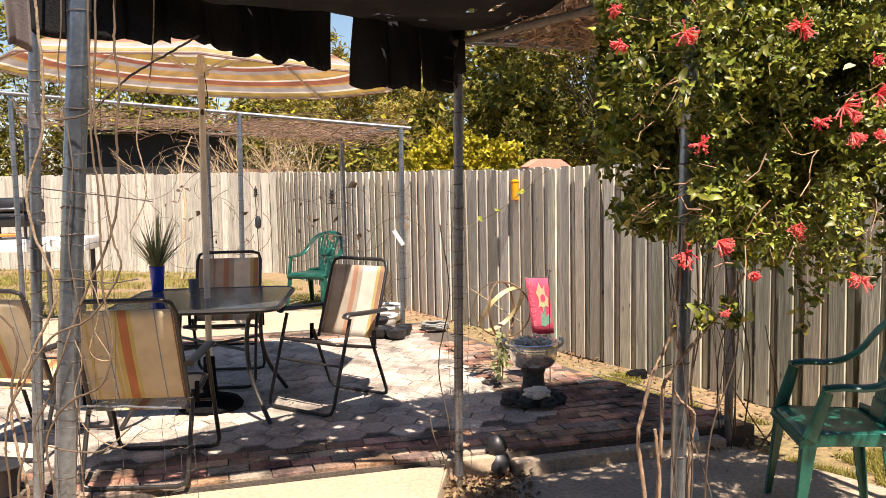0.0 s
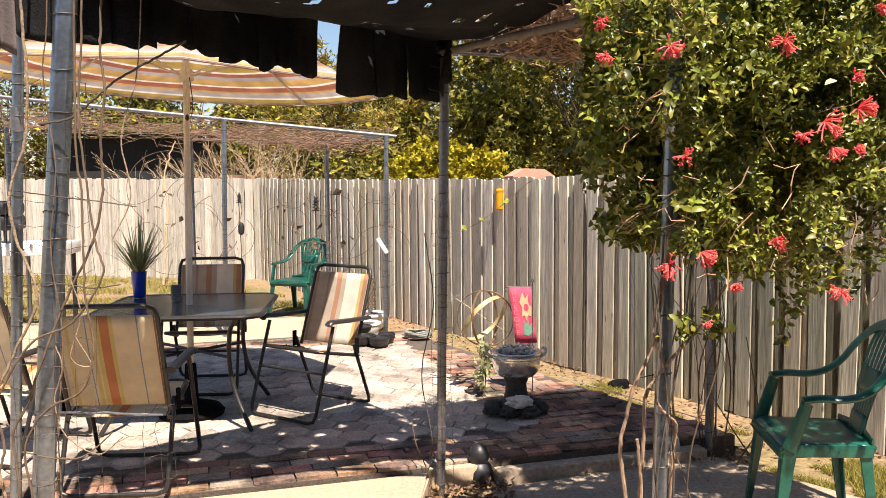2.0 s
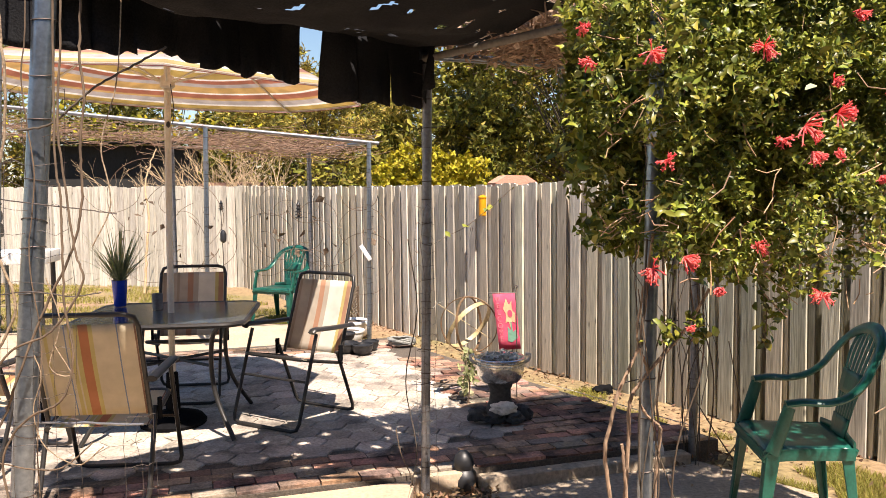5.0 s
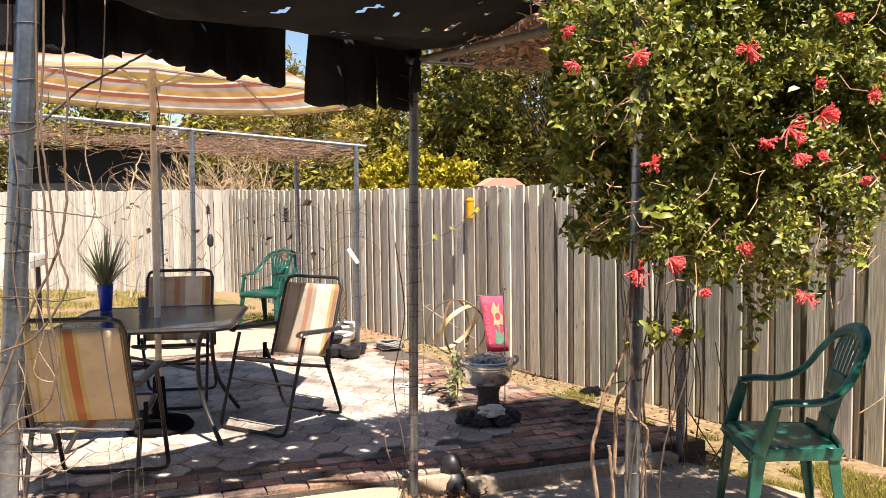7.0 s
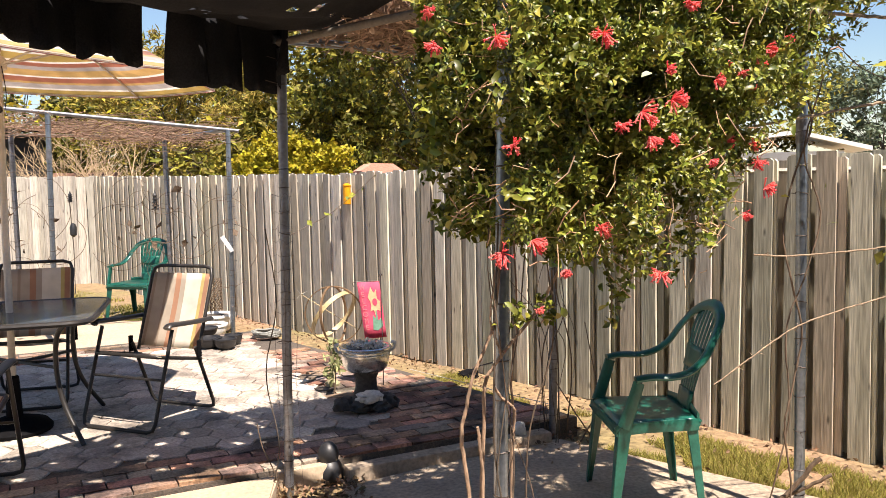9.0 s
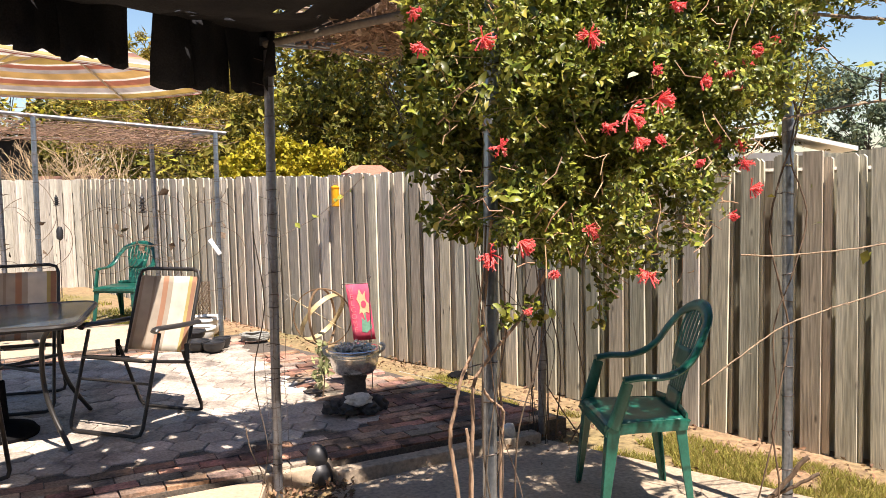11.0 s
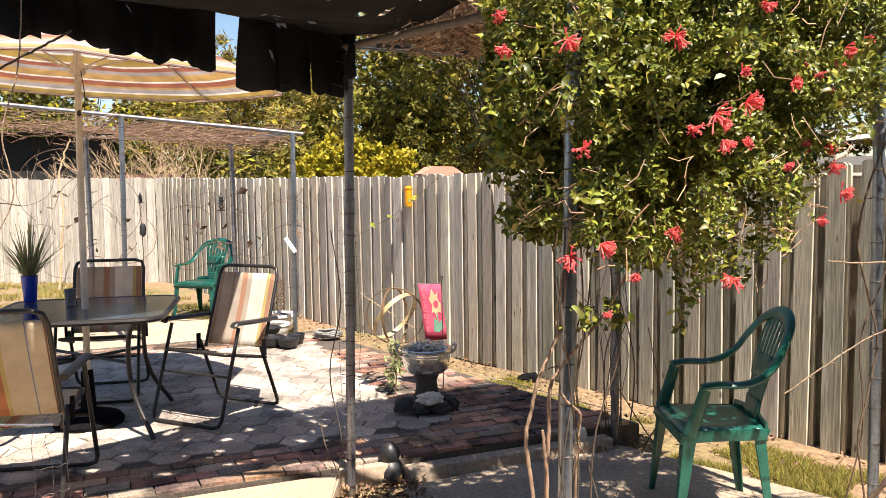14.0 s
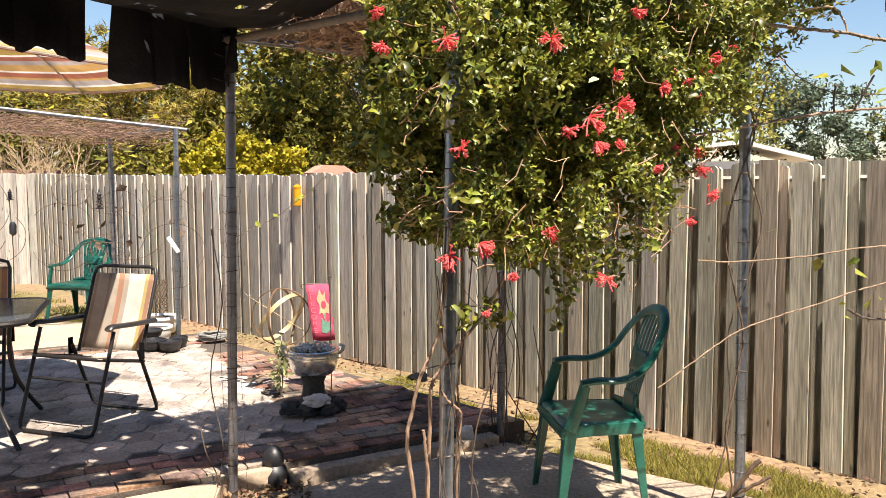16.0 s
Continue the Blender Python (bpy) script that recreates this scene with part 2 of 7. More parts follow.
M_STEM = material("tan_stem", (0.34, 0.225, 0.145), 0.9, vary=0.4, scale=25, fine=70, bump=0.6, stretch=(1, 1, 0.4), other=(0.20, 0.135, 0.09), mix=0.8)
M_SHOOT = material("reddish_shoot", (0.42, 0.22, 0.12), 0.8, vary=0.2, scale=3, fine=30, bump=0, other=(0.50, 0.36, 0.22), mix=0.9, random_by="island", spread=0.4, hue=0.01)
M_BARE = material("pale_branch", (0.52, 0.38, 0.23), 0.9, vary=0.2, scale=3, fine=30, bump=0.2, random_by="island", spread=0.25)
M_TRUNK = material("tree_bark", (0.09, 0.07, 0.052), 0.95, vary=0.35, scale=5, fine=30, bump=0.8, stretch=(1, 1, 0.3))
M_PLASTIC = material("green_plastic", (0.004, 0.070, 0.047), 0.30, vary=0.18, scale=7, fine=80, bump=0.05, other=(0.022, 0.140, 0.102), mix=0.7)
M_LEAF = material("honeysuckle_leaf", (0.105, 0.140, 0.017), 0.42, vary=0.22, scale=3.5, fine=20, bump=0, other=(0.29, 0.265, 0.034), mix=0.9,
                  random_by="island", spread=0.6, hue=0.025, translucent=0.16, spec=0.45)
M_LEAF_SOFT = material("soft_green_leaf", (0.30, 0.32, 0.14), 0.6, vary=0.15, scale=6, fine=30, bump=0, random_by="island", spread=0.35, translucent=0.25)
M_PALE_LEAF = material("pale_leaf", (0.50, 0.55, 0.33), 0.5, vary=0.1, scale=6, fine=40, bump=0, translucent=0.3)
M_FLOWER = material("coral_flower", (0.88, 0.11, 0.13), 0.5, vary=0.12, scale=20, fine=60, bump=0, other=(0.95, 0.28, 0.22), mix=0.9, translucent=0.3)


def foliage(name, base, other, hue=0.025, spread=0.68):
    return material(name, base, 0.6, vary=0.15, scale=0.6, fine=6, bump=0, other=other, mix=0.9, random_by="island", spread=spread, hue=hue,
                    translucent=0.20, spec=0.3)


# the dark and olive leaves put shaded gaps and sunlit sprays into their colour
M_TREE_DARK = foliage("tree_leaf_dark", (0.040, 0.055, 0.010), (0.28, 0.235, 0.024))
M_TREE_OLIVE = foliage("tree_leaf_olive", (0.26, 0.22, 0.028), (0.065, 0.075, 0.014))
M_TREE_YELLOW = foliage("bush_leaf_yellow", (0.42, 0.33, 0.015), (0.26, 0.25, 0.02), 0.015, 0.35)
M_TREE_PINE = foliage("pine_needle", (0.23, 0.19, 0.035), (0.34, 0.26, 0.05))
M_TREE_FAR = foliage("tree_leaf_far", (0.10, 0.14, 0.09), (0.14, 0.17, 0.10))


# ---- mesh helpers ----
def mesh_of(name, bm, mat=None, smooth=True):
    me = bpy.data.meshes.new(name)
    bm.normal_update()
    bm.to_mesh(me)
    bm.free()
    if mat:
        me.materials.append(mat)
    if smooth:
        me.shade_smooth()
        me.set_sharp_from_angle(angle=radians(38))
    return me


def part(name, bm, mat, parent=None, label="", smooth=True):
    ob = new(name, mesh_of(name, bm, mat, smooth))
    if parent:
        ob.parent = parent
    if label:
        tagged(ob, label)
    return ob


def part_mesh(name, me, parent):
    ob = new(name, me)
    ob.parent = parent
    return ob


def empty(name, m, label, category, group="", kind=""):
    ob = new(name)
    ob.empty_display_size = 0.1
    ob.matrix_world = m
    return tagged(ob, label, category, group, kind)


def smooth_line(pts, n=6):
    """Catmull-Rom through the points."""
    p = [Vector(q) for q in pts]
    if len(p) < 3:
        return p
    p = [2 * p[0] - p[1]] + p + [2 * p[-1] - p[-2]]
    out = []
    for i in range(1, len(p) - 2):
        for k in range(n):
            t = k / n
            a, b, c, d = p[i - 1], p[i], p[i + 1], p[i + 2]
            out.append(0.5 * (2 * b + (c - a) * t + (2 * a - 5 * b + 4 * c - d) * t * t + (3 * b - a - 3 * c + d) * t ** 3))
    out.append(p[-2])
    return out


def tube(bm, pts, r, seg=8, r2=None, flat=1.0, up=None):
    """A closed pipe along pts; r to r2 tapers it, flat squashes its section along its second axis."""
    pts = [Vector(p) for p in pts]
    n = len(pts)
    rings = []
    side = None
    for i, p in enumerate(pts):
        d = (pts[min(i + 1, n - 1)] - pts[max(i - 1, 0)]).normalized()
        if side is None:
            ref = Vector(up) if up else (Vector((0, 0, 1)) if abs(d.z) < 0.9 else Vector((1, 0, 0)))
            side = d.cross(ref).normalized()
        else:
            side = (side - d * side.dot(d))
            side = side.normalized() if side.length > 1e-6 else d.orthogonal().normalized()
        other = d.cross(side)
        rad = r if r2 is None else r + (r2 - r) * i / max(1, n - 1)
        rings.append([bm.verts.new(p + side * (rad * math.cos(2 * math.pi * k / seg)) + other * (rad * flat * math.sin(2 * math.pi * k / seg)))
                      for k in range(seg)])
    for a, b in zip(rings, rings[1:]):
        for k in range(seg):
            bm.faces.new((a[k], a[(k + 1) % seg], b[(k + 1) % seg], b[k]))
    bm.faces.new(rings[0][::-1])
    bm.faces.new(rings[-1])
    return bm


def box(bm, lo, hi, bevel=0.0, m=None):
    vs = [bm.verts.new((x, y, z)) for x in (lo[0], hi[0]) for y in (lo[1], hi[1]) for z in (lo[2], hi[2])]
    fs = [bm.faces.new([vs[i] for i in q]) for q in ((0, 1, 3, 2), (4, 6, 7, 5), (0, 4, 5, 1), (2, 3, 7, 6), (0, 2, 6, 4), (1, 5, 7, 3))]
    if bevel:
        es = list({e for f in fs for e in f.edges})
        r = bmesh.ops.bevel(bm, geom=es, offset=bevel, segments=2, affect="EDGES", profile=0.5)
        vs = list({v for f in r["faces"] for v in f.verts} | {v for v in vs if v.is_valid})
    if m:
        bmesh.ops.transform(bm, matrix=m, verts=[v for v in vs if v.is_valid])
    return bm


def lathe(bm, profile, seg=24, m=None):
    """Turned shape from (radius, height) pairs."""
    rings = []
    for r, z in profile:
        rings.append([bm.verts.new((r * math.cos(2 * math.pi * k / seg), r * math.sin(2 * math.pi * k / seg), z)) for k in range(seg)])
    for a, b in zip(rings, rings[1:]):
        for k in range(seg):
            bm.faces.new((a[k], a[(k + 1) % seg], b[(k + 1) % seg], b[k]))
    bm.faces.new(rings[0][::-1])
    bm.faces.new(rings[-1])
    if m:
        bmesh.ops.transform(bm, matrix=m, verts=bm.verts)
    return bm


def prism(bm, poly, z0, z1):
    lo = [bm.verts.new((x, y, z0)) for x, y in poly]
    hi = [bm.verts.new((x, y, z1)) for x, y in poly]
    n = len(poly)
    for i in range(n):
        bm.faces.new((lo[i], lo[(i + 1) % n], hi[(i + 1) % n], hi[i]))
    bm.faces.new(lo[::-1])
    bm.faces.new(hi)
    return bm


def leaves_mesh(name, centres, size, mat, rng, aspect=0.45, droop=0.3, oval=False, sunward=0.0):
    """Many small folded leaves, each an island round its midrib: four triangles, or an oval of eight; sunward turns their faces to the light."""
    c = np.asarray(centres, dtype=float)
    n = len(c)
    d = rng.normal(size=(n, 3))
    d[:, 2] = d[:, 2] * 0.6 - droop
    d /= np.linalg.norm(d, axis=1)[:, None]
    w = rng.normal(size=(n, 3))
    w[:, 2] *= 0.5
    w -= d * (w * d).sum(1)[:, None]
    w /= np.linalg.norm(w, axis=1)[:, None]
    if sunward:
        nn = rng.normal(size=(n, 3)) - np.array(sun_dir) * sunward
        nn /= np.linalg.norm(nn, axis=1)[:, None]
        d -= nn * (d * nn).sum(1)[:, None]
        d /= np.linalg.norm(d, axis=1)[:, None]
        w = np.cross(nn, d)
    nn = np.cross(d, w)
    ln = size * rng.uniform(0.6, 1.35, n)[:, None]
    base, tip = c - d * ln * 0.5, c + d * ln * 0.5
    if oval:
        arch = nn * ln * rng.uniform(0.02, 0.14, n)[:, None]
        m1, m2 = c - d * ln * 0.22 + arch, c + d * ln * 0.18 + arch
        w1, w2, lift = w * ln * aspect * 0.5, w * ln * aspect * 0.44, nn * ln * 0.07
        verts = np.stack([base, m1, m2, tip, m1 + w1 + lift, m2 + w2 + lift, m1 - w1 + lift, m2 - w2 + lift], 1).reshape(-1, 3)
        faces = []
        for k in range(0, 8 * n, 8):
            faces += [(k, k + 1, k + 4), (k + 4, k + 1, k + 2, k + 5), (k + 5, k + 2, k + 3), (k, k + 6, k + 1), (k + 6, k + 7, k + 2, k + 1), (k + 7, k + 3, k + 2)]
        me = bpy.data.meshes.new(name)
        me.from_pydata(verts.tolist(), [], faces)
        me.materials.append(mat)
        me.shade_smooth()
        return me
    mid = c + nn * ln * 0.06
    l1, r1 = c - d * ln * 0.08 + w * ln * aspect * 0.5 + nn * ln * 0.10, c - d * ln * 0.08 - w * ln * aspect * 0.5 + nn * ln * 0.10
    verts = np.stack([base, l1, tip, r1, mid], 1).reshape(-1, 3)
    k = np.arange(n)[:, None] * 5
    faces = np.concatenate([k + np.array([[0, 4, 1]]), k + np.array([[1, 4, 2]]), k + np.array([[2, 4, 3]]), k + np.array([[3, 4, 0]])], 0)
    me = bpy.data.meshes.new(name)
    me.from_pydata(verts.tolist(), [], faces.tolist())
    me.materials.append(mat)
    return me


def sprigs_mesh(name, spots, size, mat, rng, aspect=0.42, per=8, outward=(0, -0.5, 0.35)):
    """Leafy shoot tips: at each spot, crossed pairs of oval leaves along a short axis."""
    c = np.asarray(spots, dtype=float)
    n = len(c)
    ax = rng.normal(size=(n, 3)) * 0.75 + np.array(outward)
    ax /= np.linalg.norm(ax, axis=1)[:, None]
    e1 = np.cross(ax, rng.normal(size=(n, 3)))
    e1 /= np.linalg.norm(e1, axis=1)[:, None]
    e2 = np.cross(ax, e1)
    grow = rng.uniform(0.65, 1.3, n)[:, None]
    vs = []
    for k in range(per):
        j = k // 2
        ang = (k % 2) * math.pi + (j % 2) * math.pi / 2 + rng.normal(0, 0.3, n)[:, None]
        d = (e1 * np.cos(ang) + e2 * np.sin(ang)) * 0.9 + ax * (0.25 + 0.22 * j) + rng.normal(0, 0.16, (n, 3))
        d /= np.linalg.norm(d, axis=1)[:, None]
        up = ax + rng.normal(0, 0.25, (n, 3)) - np.array(sun_dir) * 0.45
        w = np.cross(up, d)
        w /= np.linalg.norm(w, axis=1)[:, None]
        nn = np.cross(d, w)
        ln = size * grow * rng.uniform(0.75, 1.2, n)[:, None] * (1.1 - 0.17 * j)
        base = c + ax * (0.017 * (j - 1.5)) * grow
        arch = nn * ln * rng.uniform(0.02, 0.14, n)[:, None]
        m1, m2, tip = base + d * ln * 0.30 + arch, base + d * ln * 0.68 + arch, base + d * ln - nn * ln * 0.06
        w1, w2, lift = w * ln * aspect * 0.5, w * ln * aspect * 0.42, nn * ln * 0.07
        vs.append(np.stack([base, m1, m2, tip, m1 + w1 + lift, m2 + w2 + lift, m1 - w1 + lift, m2 - w2 + lift], 1).reshape(-1, 3))
    verts = np.concatenate(vs)
    faces = []
    for k in range(0, len(verts), 8):
        faces += [(k, k + 1, k + 4), (k + 4, k + 1, k + 2, k + 5), (k + 5, k + 2, k + 3), (k, k + 6, k + 1), (k + 6, k + 7, k + 2, k + 1), (k + 7, k + 3, k + 2)]
    me = bpy.data.meshes.new(name)
    me.from_pydata(verts.tolist(), [], faces)
    me.materials.append(mat)
    me.shade_smooth()
    return me


def stuff_leaves(name, centres, size, mat, rng, parent, label="", aspect=0.45, droop=0.3, oval=False, sunward=0.0):
    ob = new(name, leaves_mesh(name, centres, size, mat, rng, aspect, droop, oval, sunward))
    ob.parent = parent
    return tagged(ob, label, kind="stuff")


# ---- ground ----
def ground():
    rng = np.random.default_rng(3)
    bm = bmesh.new()
    xs = [-400, -120, -40, -20] + [-10 + 0.5 * i for i in range(33)] + [10, 20, 40, 120, 400]
    ys = [-400, -120, -40, -15, -6] + [-2 + 0.5 * i for i in range(41)] + [25, 40, 120, 400]
    grid = [[bm.verts.new((x, y, -0.03 + (0.035 * noise.noise(Vector((x * 0.9, y * 0.9, 0))) if -10 <= x <= 6 and -2 <= y <= 18 else 0))) for y in ys] for x in xs]
    for i in range(len(xs) - 1):
        for j in range(len(ys) - 1):
            bm.faces.new((grid[i][j], grid[i + 1][j], grid[i + 1][j + 1], grid[i][j + 1]))
    tagged(part("ground", bm, M_GROUND), "bare sandy soil with patchy yellow-green lawn", "ground", kind="structure")


ground()

# patio axes: U runs along its front edge, W runs back from it
CORNER = Vector((1.42, 4.53, 0))
U = Vector((-0.962, -0.275, 0))
W = Vector((-0.275, 0.962, 0))
TOP = 0.10
RIGHT_DIR = Vector((-0.503, 0.864, 0))          # the patio's right-hand edge
RIGHT_END = Vector((1.775, 4.632, 0))           # where it meets the front edge


def inside_right(p):
    d = p - RIGHT_END
    return RIGHT_DIR.x * d.y - RIGHT_DIR.y * d.x > 0


# darker concrete, with part of the dappled shade put into its tone
M_CONCRETE_DIMMED = material("dimmed_concrete", (0.40, 0.315, 0.225), 0.92, vary=0.3, scale=2.2, fine=45, bump=0.45, other=(0.20, 0.16, 0.125), mix=0.85)


def slabs():
    bm = bmesh.new()
    prism(bm, [(-6.5, 2.262), (-6.5, -3.5), (-0.35, -3.5), (-0.03, 3.70), (0.02, 4.118)], -0.12, 0.066)
    bmesh.ops.bevel(bm, geom=bm.edges[:], offset=0.012, segments=2, affect="EDGES")
    tagged(part("slab_1", bm, M_CONCRETE), "tan sunlit concrete slab before the patio", "slab", kind="structure")
    bm = bmesh.new()
    box(bm, (-0.13, -0.03, -0.08), (0.13, 0.03, 0.092), 0.012, Matrix.Translation(CORNER + U * 1.345 - W * 0.035) @ pose(0, 0, 0, 0, 0, 16))
    tagged(part("kerb", bm, M_CONCRETE), "short tan concrete kerb block at the patio's edge", "kerb", kind="structure")
    bm = bmesh.new()
    box(bm, (-0.62, -0.05, -0.1), (0.62, 0.05, 0.058), 0.012, Matrix.Translation(CORNER + U * 0.50 - W * 0.055) @ pose(0, 0, 0, 0, 0, 16))
    tagged(part("edging", bm, M_CONCRETE_DIMMED), "low worn concrete edging along the brick border", "edging", kind="structure")
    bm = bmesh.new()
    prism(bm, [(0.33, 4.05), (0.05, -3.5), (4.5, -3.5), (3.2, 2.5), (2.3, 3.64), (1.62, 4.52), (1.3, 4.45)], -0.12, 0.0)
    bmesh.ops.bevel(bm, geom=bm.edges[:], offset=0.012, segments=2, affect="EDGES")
    tagged(part("slab_2", bm, M_CONCRETE_DIMMED), "grey-tan concrete slab in dappled shade", "slab", kind="structure")
    bm = bmesh.new()
    prism(bm, [(-1.2, 8.1), (-1.1, 9.35), (-3.2, 9.6), (-6.5, 8.2), (-6.5, 6.3)], -0.1, 0.05)
    bmesh.ops.bevel(bm, geom=bm.edges[:], offset=0.012, segments=2, affect="EDGES")
    tagged(part("slab_3", bm, M_CONCRETE), "pale concrete slab behind the brick border", "slab", kind="structure")


slabs()



def unseen_screens():
    """Unseen wall and roof added at the camera's back, to close the yard and cut stray light."""
    bm = bmesh.new()
    box(bm, (-9.0, -2.75, -0.1), (7.0, -2.5, 3.6))
    tagged(part("wall_unseen", bm, material("stucco", (0.45, 0.38, 0.30), 0.9, vary=0.1, scale=2, fine=40)), "unseen plain stucco wall added behind the yard to cut stray light", "wall", kind="structure")
    bm = bmesh.new()
    box(bm, (-9.0, -2.9, 2.76), (7.0, -0.5, 2.9))
    tagged(part("ceiling", bm, material("unseen_roof", (0.40, 0.36, 0.30), 0.9)), "unseen plain roof added over the near slab to cut stray light", "ceiling", kind="structure")


unseen_screens()


def patio_bed():
    a, b = RIGHT_END, CORNER + U * 6.5
    back_r = RIGHT_END + RIGHT_DIR * 4.1
    c = back_r + U * 5.2
    bm = bmesh.new()
    prism(bm, [(a.x, a.y), (back_r.x, back_r.y), (c.x, c.y), (b.x, b.y)], -0.1, TOP - 0.016)
    return tagged(part("patio", bm, M_JOINT), "paved patio of hexagon pavers with a red brick border", "patio", kind="structure")


BED = patio_bed()

# ---- board fence ----
FENCE_A, FENCE_B = Vector((-2.83, 13.85, 0)), Vector((5.2, 0.37, 0))
FAR_B = Vector((-11.0, 16.05, 0))


def fence(name, a, b, label, seed, rise, pitch=0.186, flip=1, side=1):
    rng = random.Random(seed)
    d = (b - a)
    length = d.length
    d.normalize()
    nrm = Vector((-d.y, d.x, 0)) * flip          # towards the patio
    root = empty(name, Matrix.Translation(a), label, "fence", kind="structure")
    made = []
    for i in range(8):                            # four board shapes shared by all boards, in grey and in mossy wood
        bm = bmesh.new()
        w, h = 0.110, 1.66
        lo, hi = -0.04, h + rng.uniform(-0.01, 0.01)
        ear = 0.004 + 0.004 * (i % 4)
        poly = [(-w / 2, lo), (w / 2, lo), (w / 2 - 0.002, hi - ear), (w / 2 - ear, hi), (-w / 2 + ear, hi), (-w / 2, hi - ear)]
        fr = [bm.verts.new((x, -0.009, z)) for x, z in poly]
        bk = [bm.verts.new((x, 0.009, z)) for x, z in poly]
        bm.faces.new(fr)
        bm.faces.new(bk[::-1])
        for k in range(6):
            bm.faces.new((fr[k], bk[k], bk[(k + 1) % 6], fr[(k + 1) % 6]))
        me = mesh_of("board", bm, (M_FENCE if side > 0 else M_FENCE_BACK) if i < 4 else M_FENCE_MOSSY, smooth=False)
        made.append(me)
    x_axis = d if flip > 0 else -d
    rot = Matrix((x_axis, -nrm, Vector((0, 0, 1)))).transposed().to_4x4()
    n = int(length / pitch)
    for layer, shift in ((0, 0.0), (1, 0.048), (2, 0.093)):      # front boards, their lapped mates, and backing boards added to keep the slots dark
        for i in range(n):
            lap = shift if layer != 1 else (0.064 if side < 0 else float(np.interp(i * pitch, (4, 8, 11), (0.066, 0.048, 0.037))))
            s = (i + 0.5) * pitch + side * lap + rng.uniform(-0.011, 0.011)
            damp = side > 0 and rng.random() < (s - 6.0) / 5.0     # the boards beside the honeysuckle have greened
            ob = new("board", made[rng.randrange(4) + (4 if damp else 0)])
            ob.parent = root
            depth = (0.071, 0.0495, -0.030)[layer]
            q = d * s + nrm * (depth + rng.uniform(-0.001, 0.003) * (1 if layer == 0 else -1))
            lean = Euler((0, rng.gauss(0, 0.009), rng.gauss(0, 0.030)))
            wide = Matrix.Diagonal((1.75 if layer == 2 else 1, 1, 1 + float(np.interp(s, *rise)) / 1.66, 1))
            ob.matrix_local = Matrix.Translation(q + Vector((0, 0, rng.uniform(-0.018, 0.014)))) @ rot @ lean.to_matrix().to_4x4() @ wide
    # fence_1's top rail is set inside the cavity to block sun from above
    for z, out in ((0.35, -0.055), (0.95, -0.055), (1.53, 0.012 if side > 0 else -0.055)):
        bm = bmesh.new()
        tube(bm, [nrm * out + Vector((0, 0, z)), d * length + nrm * out + Vector((0, 0, z))], 0.016, 4)
        part("rail", bm, M_FENCE, root)
    return root, d, nrm


FENCE_ROOT, FD, FN = fence("fence_1", FENCE_A, FENCE_B, "weathered grey wooden board-on-board privacy fence", 5, ((0, 3, 7, 10, 15), (0.03, -0.03, -0.065, -0.05, -0.03)), flip=-1)
FAR_ROOT, FD2, FN2 = fence("fence_2", FENCE_A, FAR_B, "pale weathered wooden privacy fence along the back lawn", 6, ((0, 8), (0.03, 0.09)), flip=1, side=-1)


def yellow_board():
    bm = bmesh.new()
    box(bm, (-0.045, -0.012, -0.02), (0.045, 0.012, 1.68), 0.003)
    ob = part("fence_batten", bm, M_FENCE_NEW)
    ob.matrix_world = Matrix.Translation(FENCE_A + FD2 * -0.16 + FN * 0.10 + FN2 * 0.03)
    tagged(ob, "new yellow timber batten at the fence corner", "batten", kind="structure")


yellow_board()

# ---- pipe arbours ----
P_M, P_L, P_L2, P_V, P_B, P_R = (Vector(p) for p in ((0.07, 4.05, 0), (-1.441, 2.98, 0), (-1.748, 3.42, 0), (0.89, 2.95, 0), (1.60, 4.56, 0), (2.28, 3.2, 0)))


def pipe_post(base, top, r, mat, label, rings=14, seed=1, collar=True):
    """An upright pipe wound with wire."""
    rng = random.Random(seed)
    root = empty("post", Matrix.Translation(base), label, "post", "arbour posts")
    t = Vector(top) - Vector(base)
    bm = bmesh.new()
    tube(bm, [(0, 0, -0.05), t * 0.33, t * 0.66, t], r, 16)
    part("pipe", bm, mat, root)
    if collar:
        bm = bmesh.new()
        tube(bm, [t * 0.80, t * 0.80 + Vector((0, 0, 0.10))], r * 1.12, 16)
        part("collar", bm, M_STEEL_OLD, root)
    bm = bmesh.new()
    for i in range(rings):
        f = (i + rng.uniform(0.1, 0.9)) / rings
        c = t * f
        tilt = rng.uniform(-0.35, 0.35)
        pts = [c + Vector((r * 1.07 * math.cos(a), r * 1.07 * math.sin(a), r * tilt * math.cos(a + i))) for a in [2 * math.pi * k / 12 for k in range(13)]]
        tube(bm, pts, 0.0022, 4)
        if rng.random() < 0.55:
            a = rng.uniform(0, 6.28)
            e = c + Vector((math.cos(a), math.sin(a), rng.uniform(-0.3, 0.3))) * rng.uniform(0.04, 0.09)
            tube(bm, [c + (e - c) * 0.3, e], 0.0018, 4)
    tagged(part("wire", bm, M_WIRE, root, "rusty binding wire"), kind="stuff")
    return root


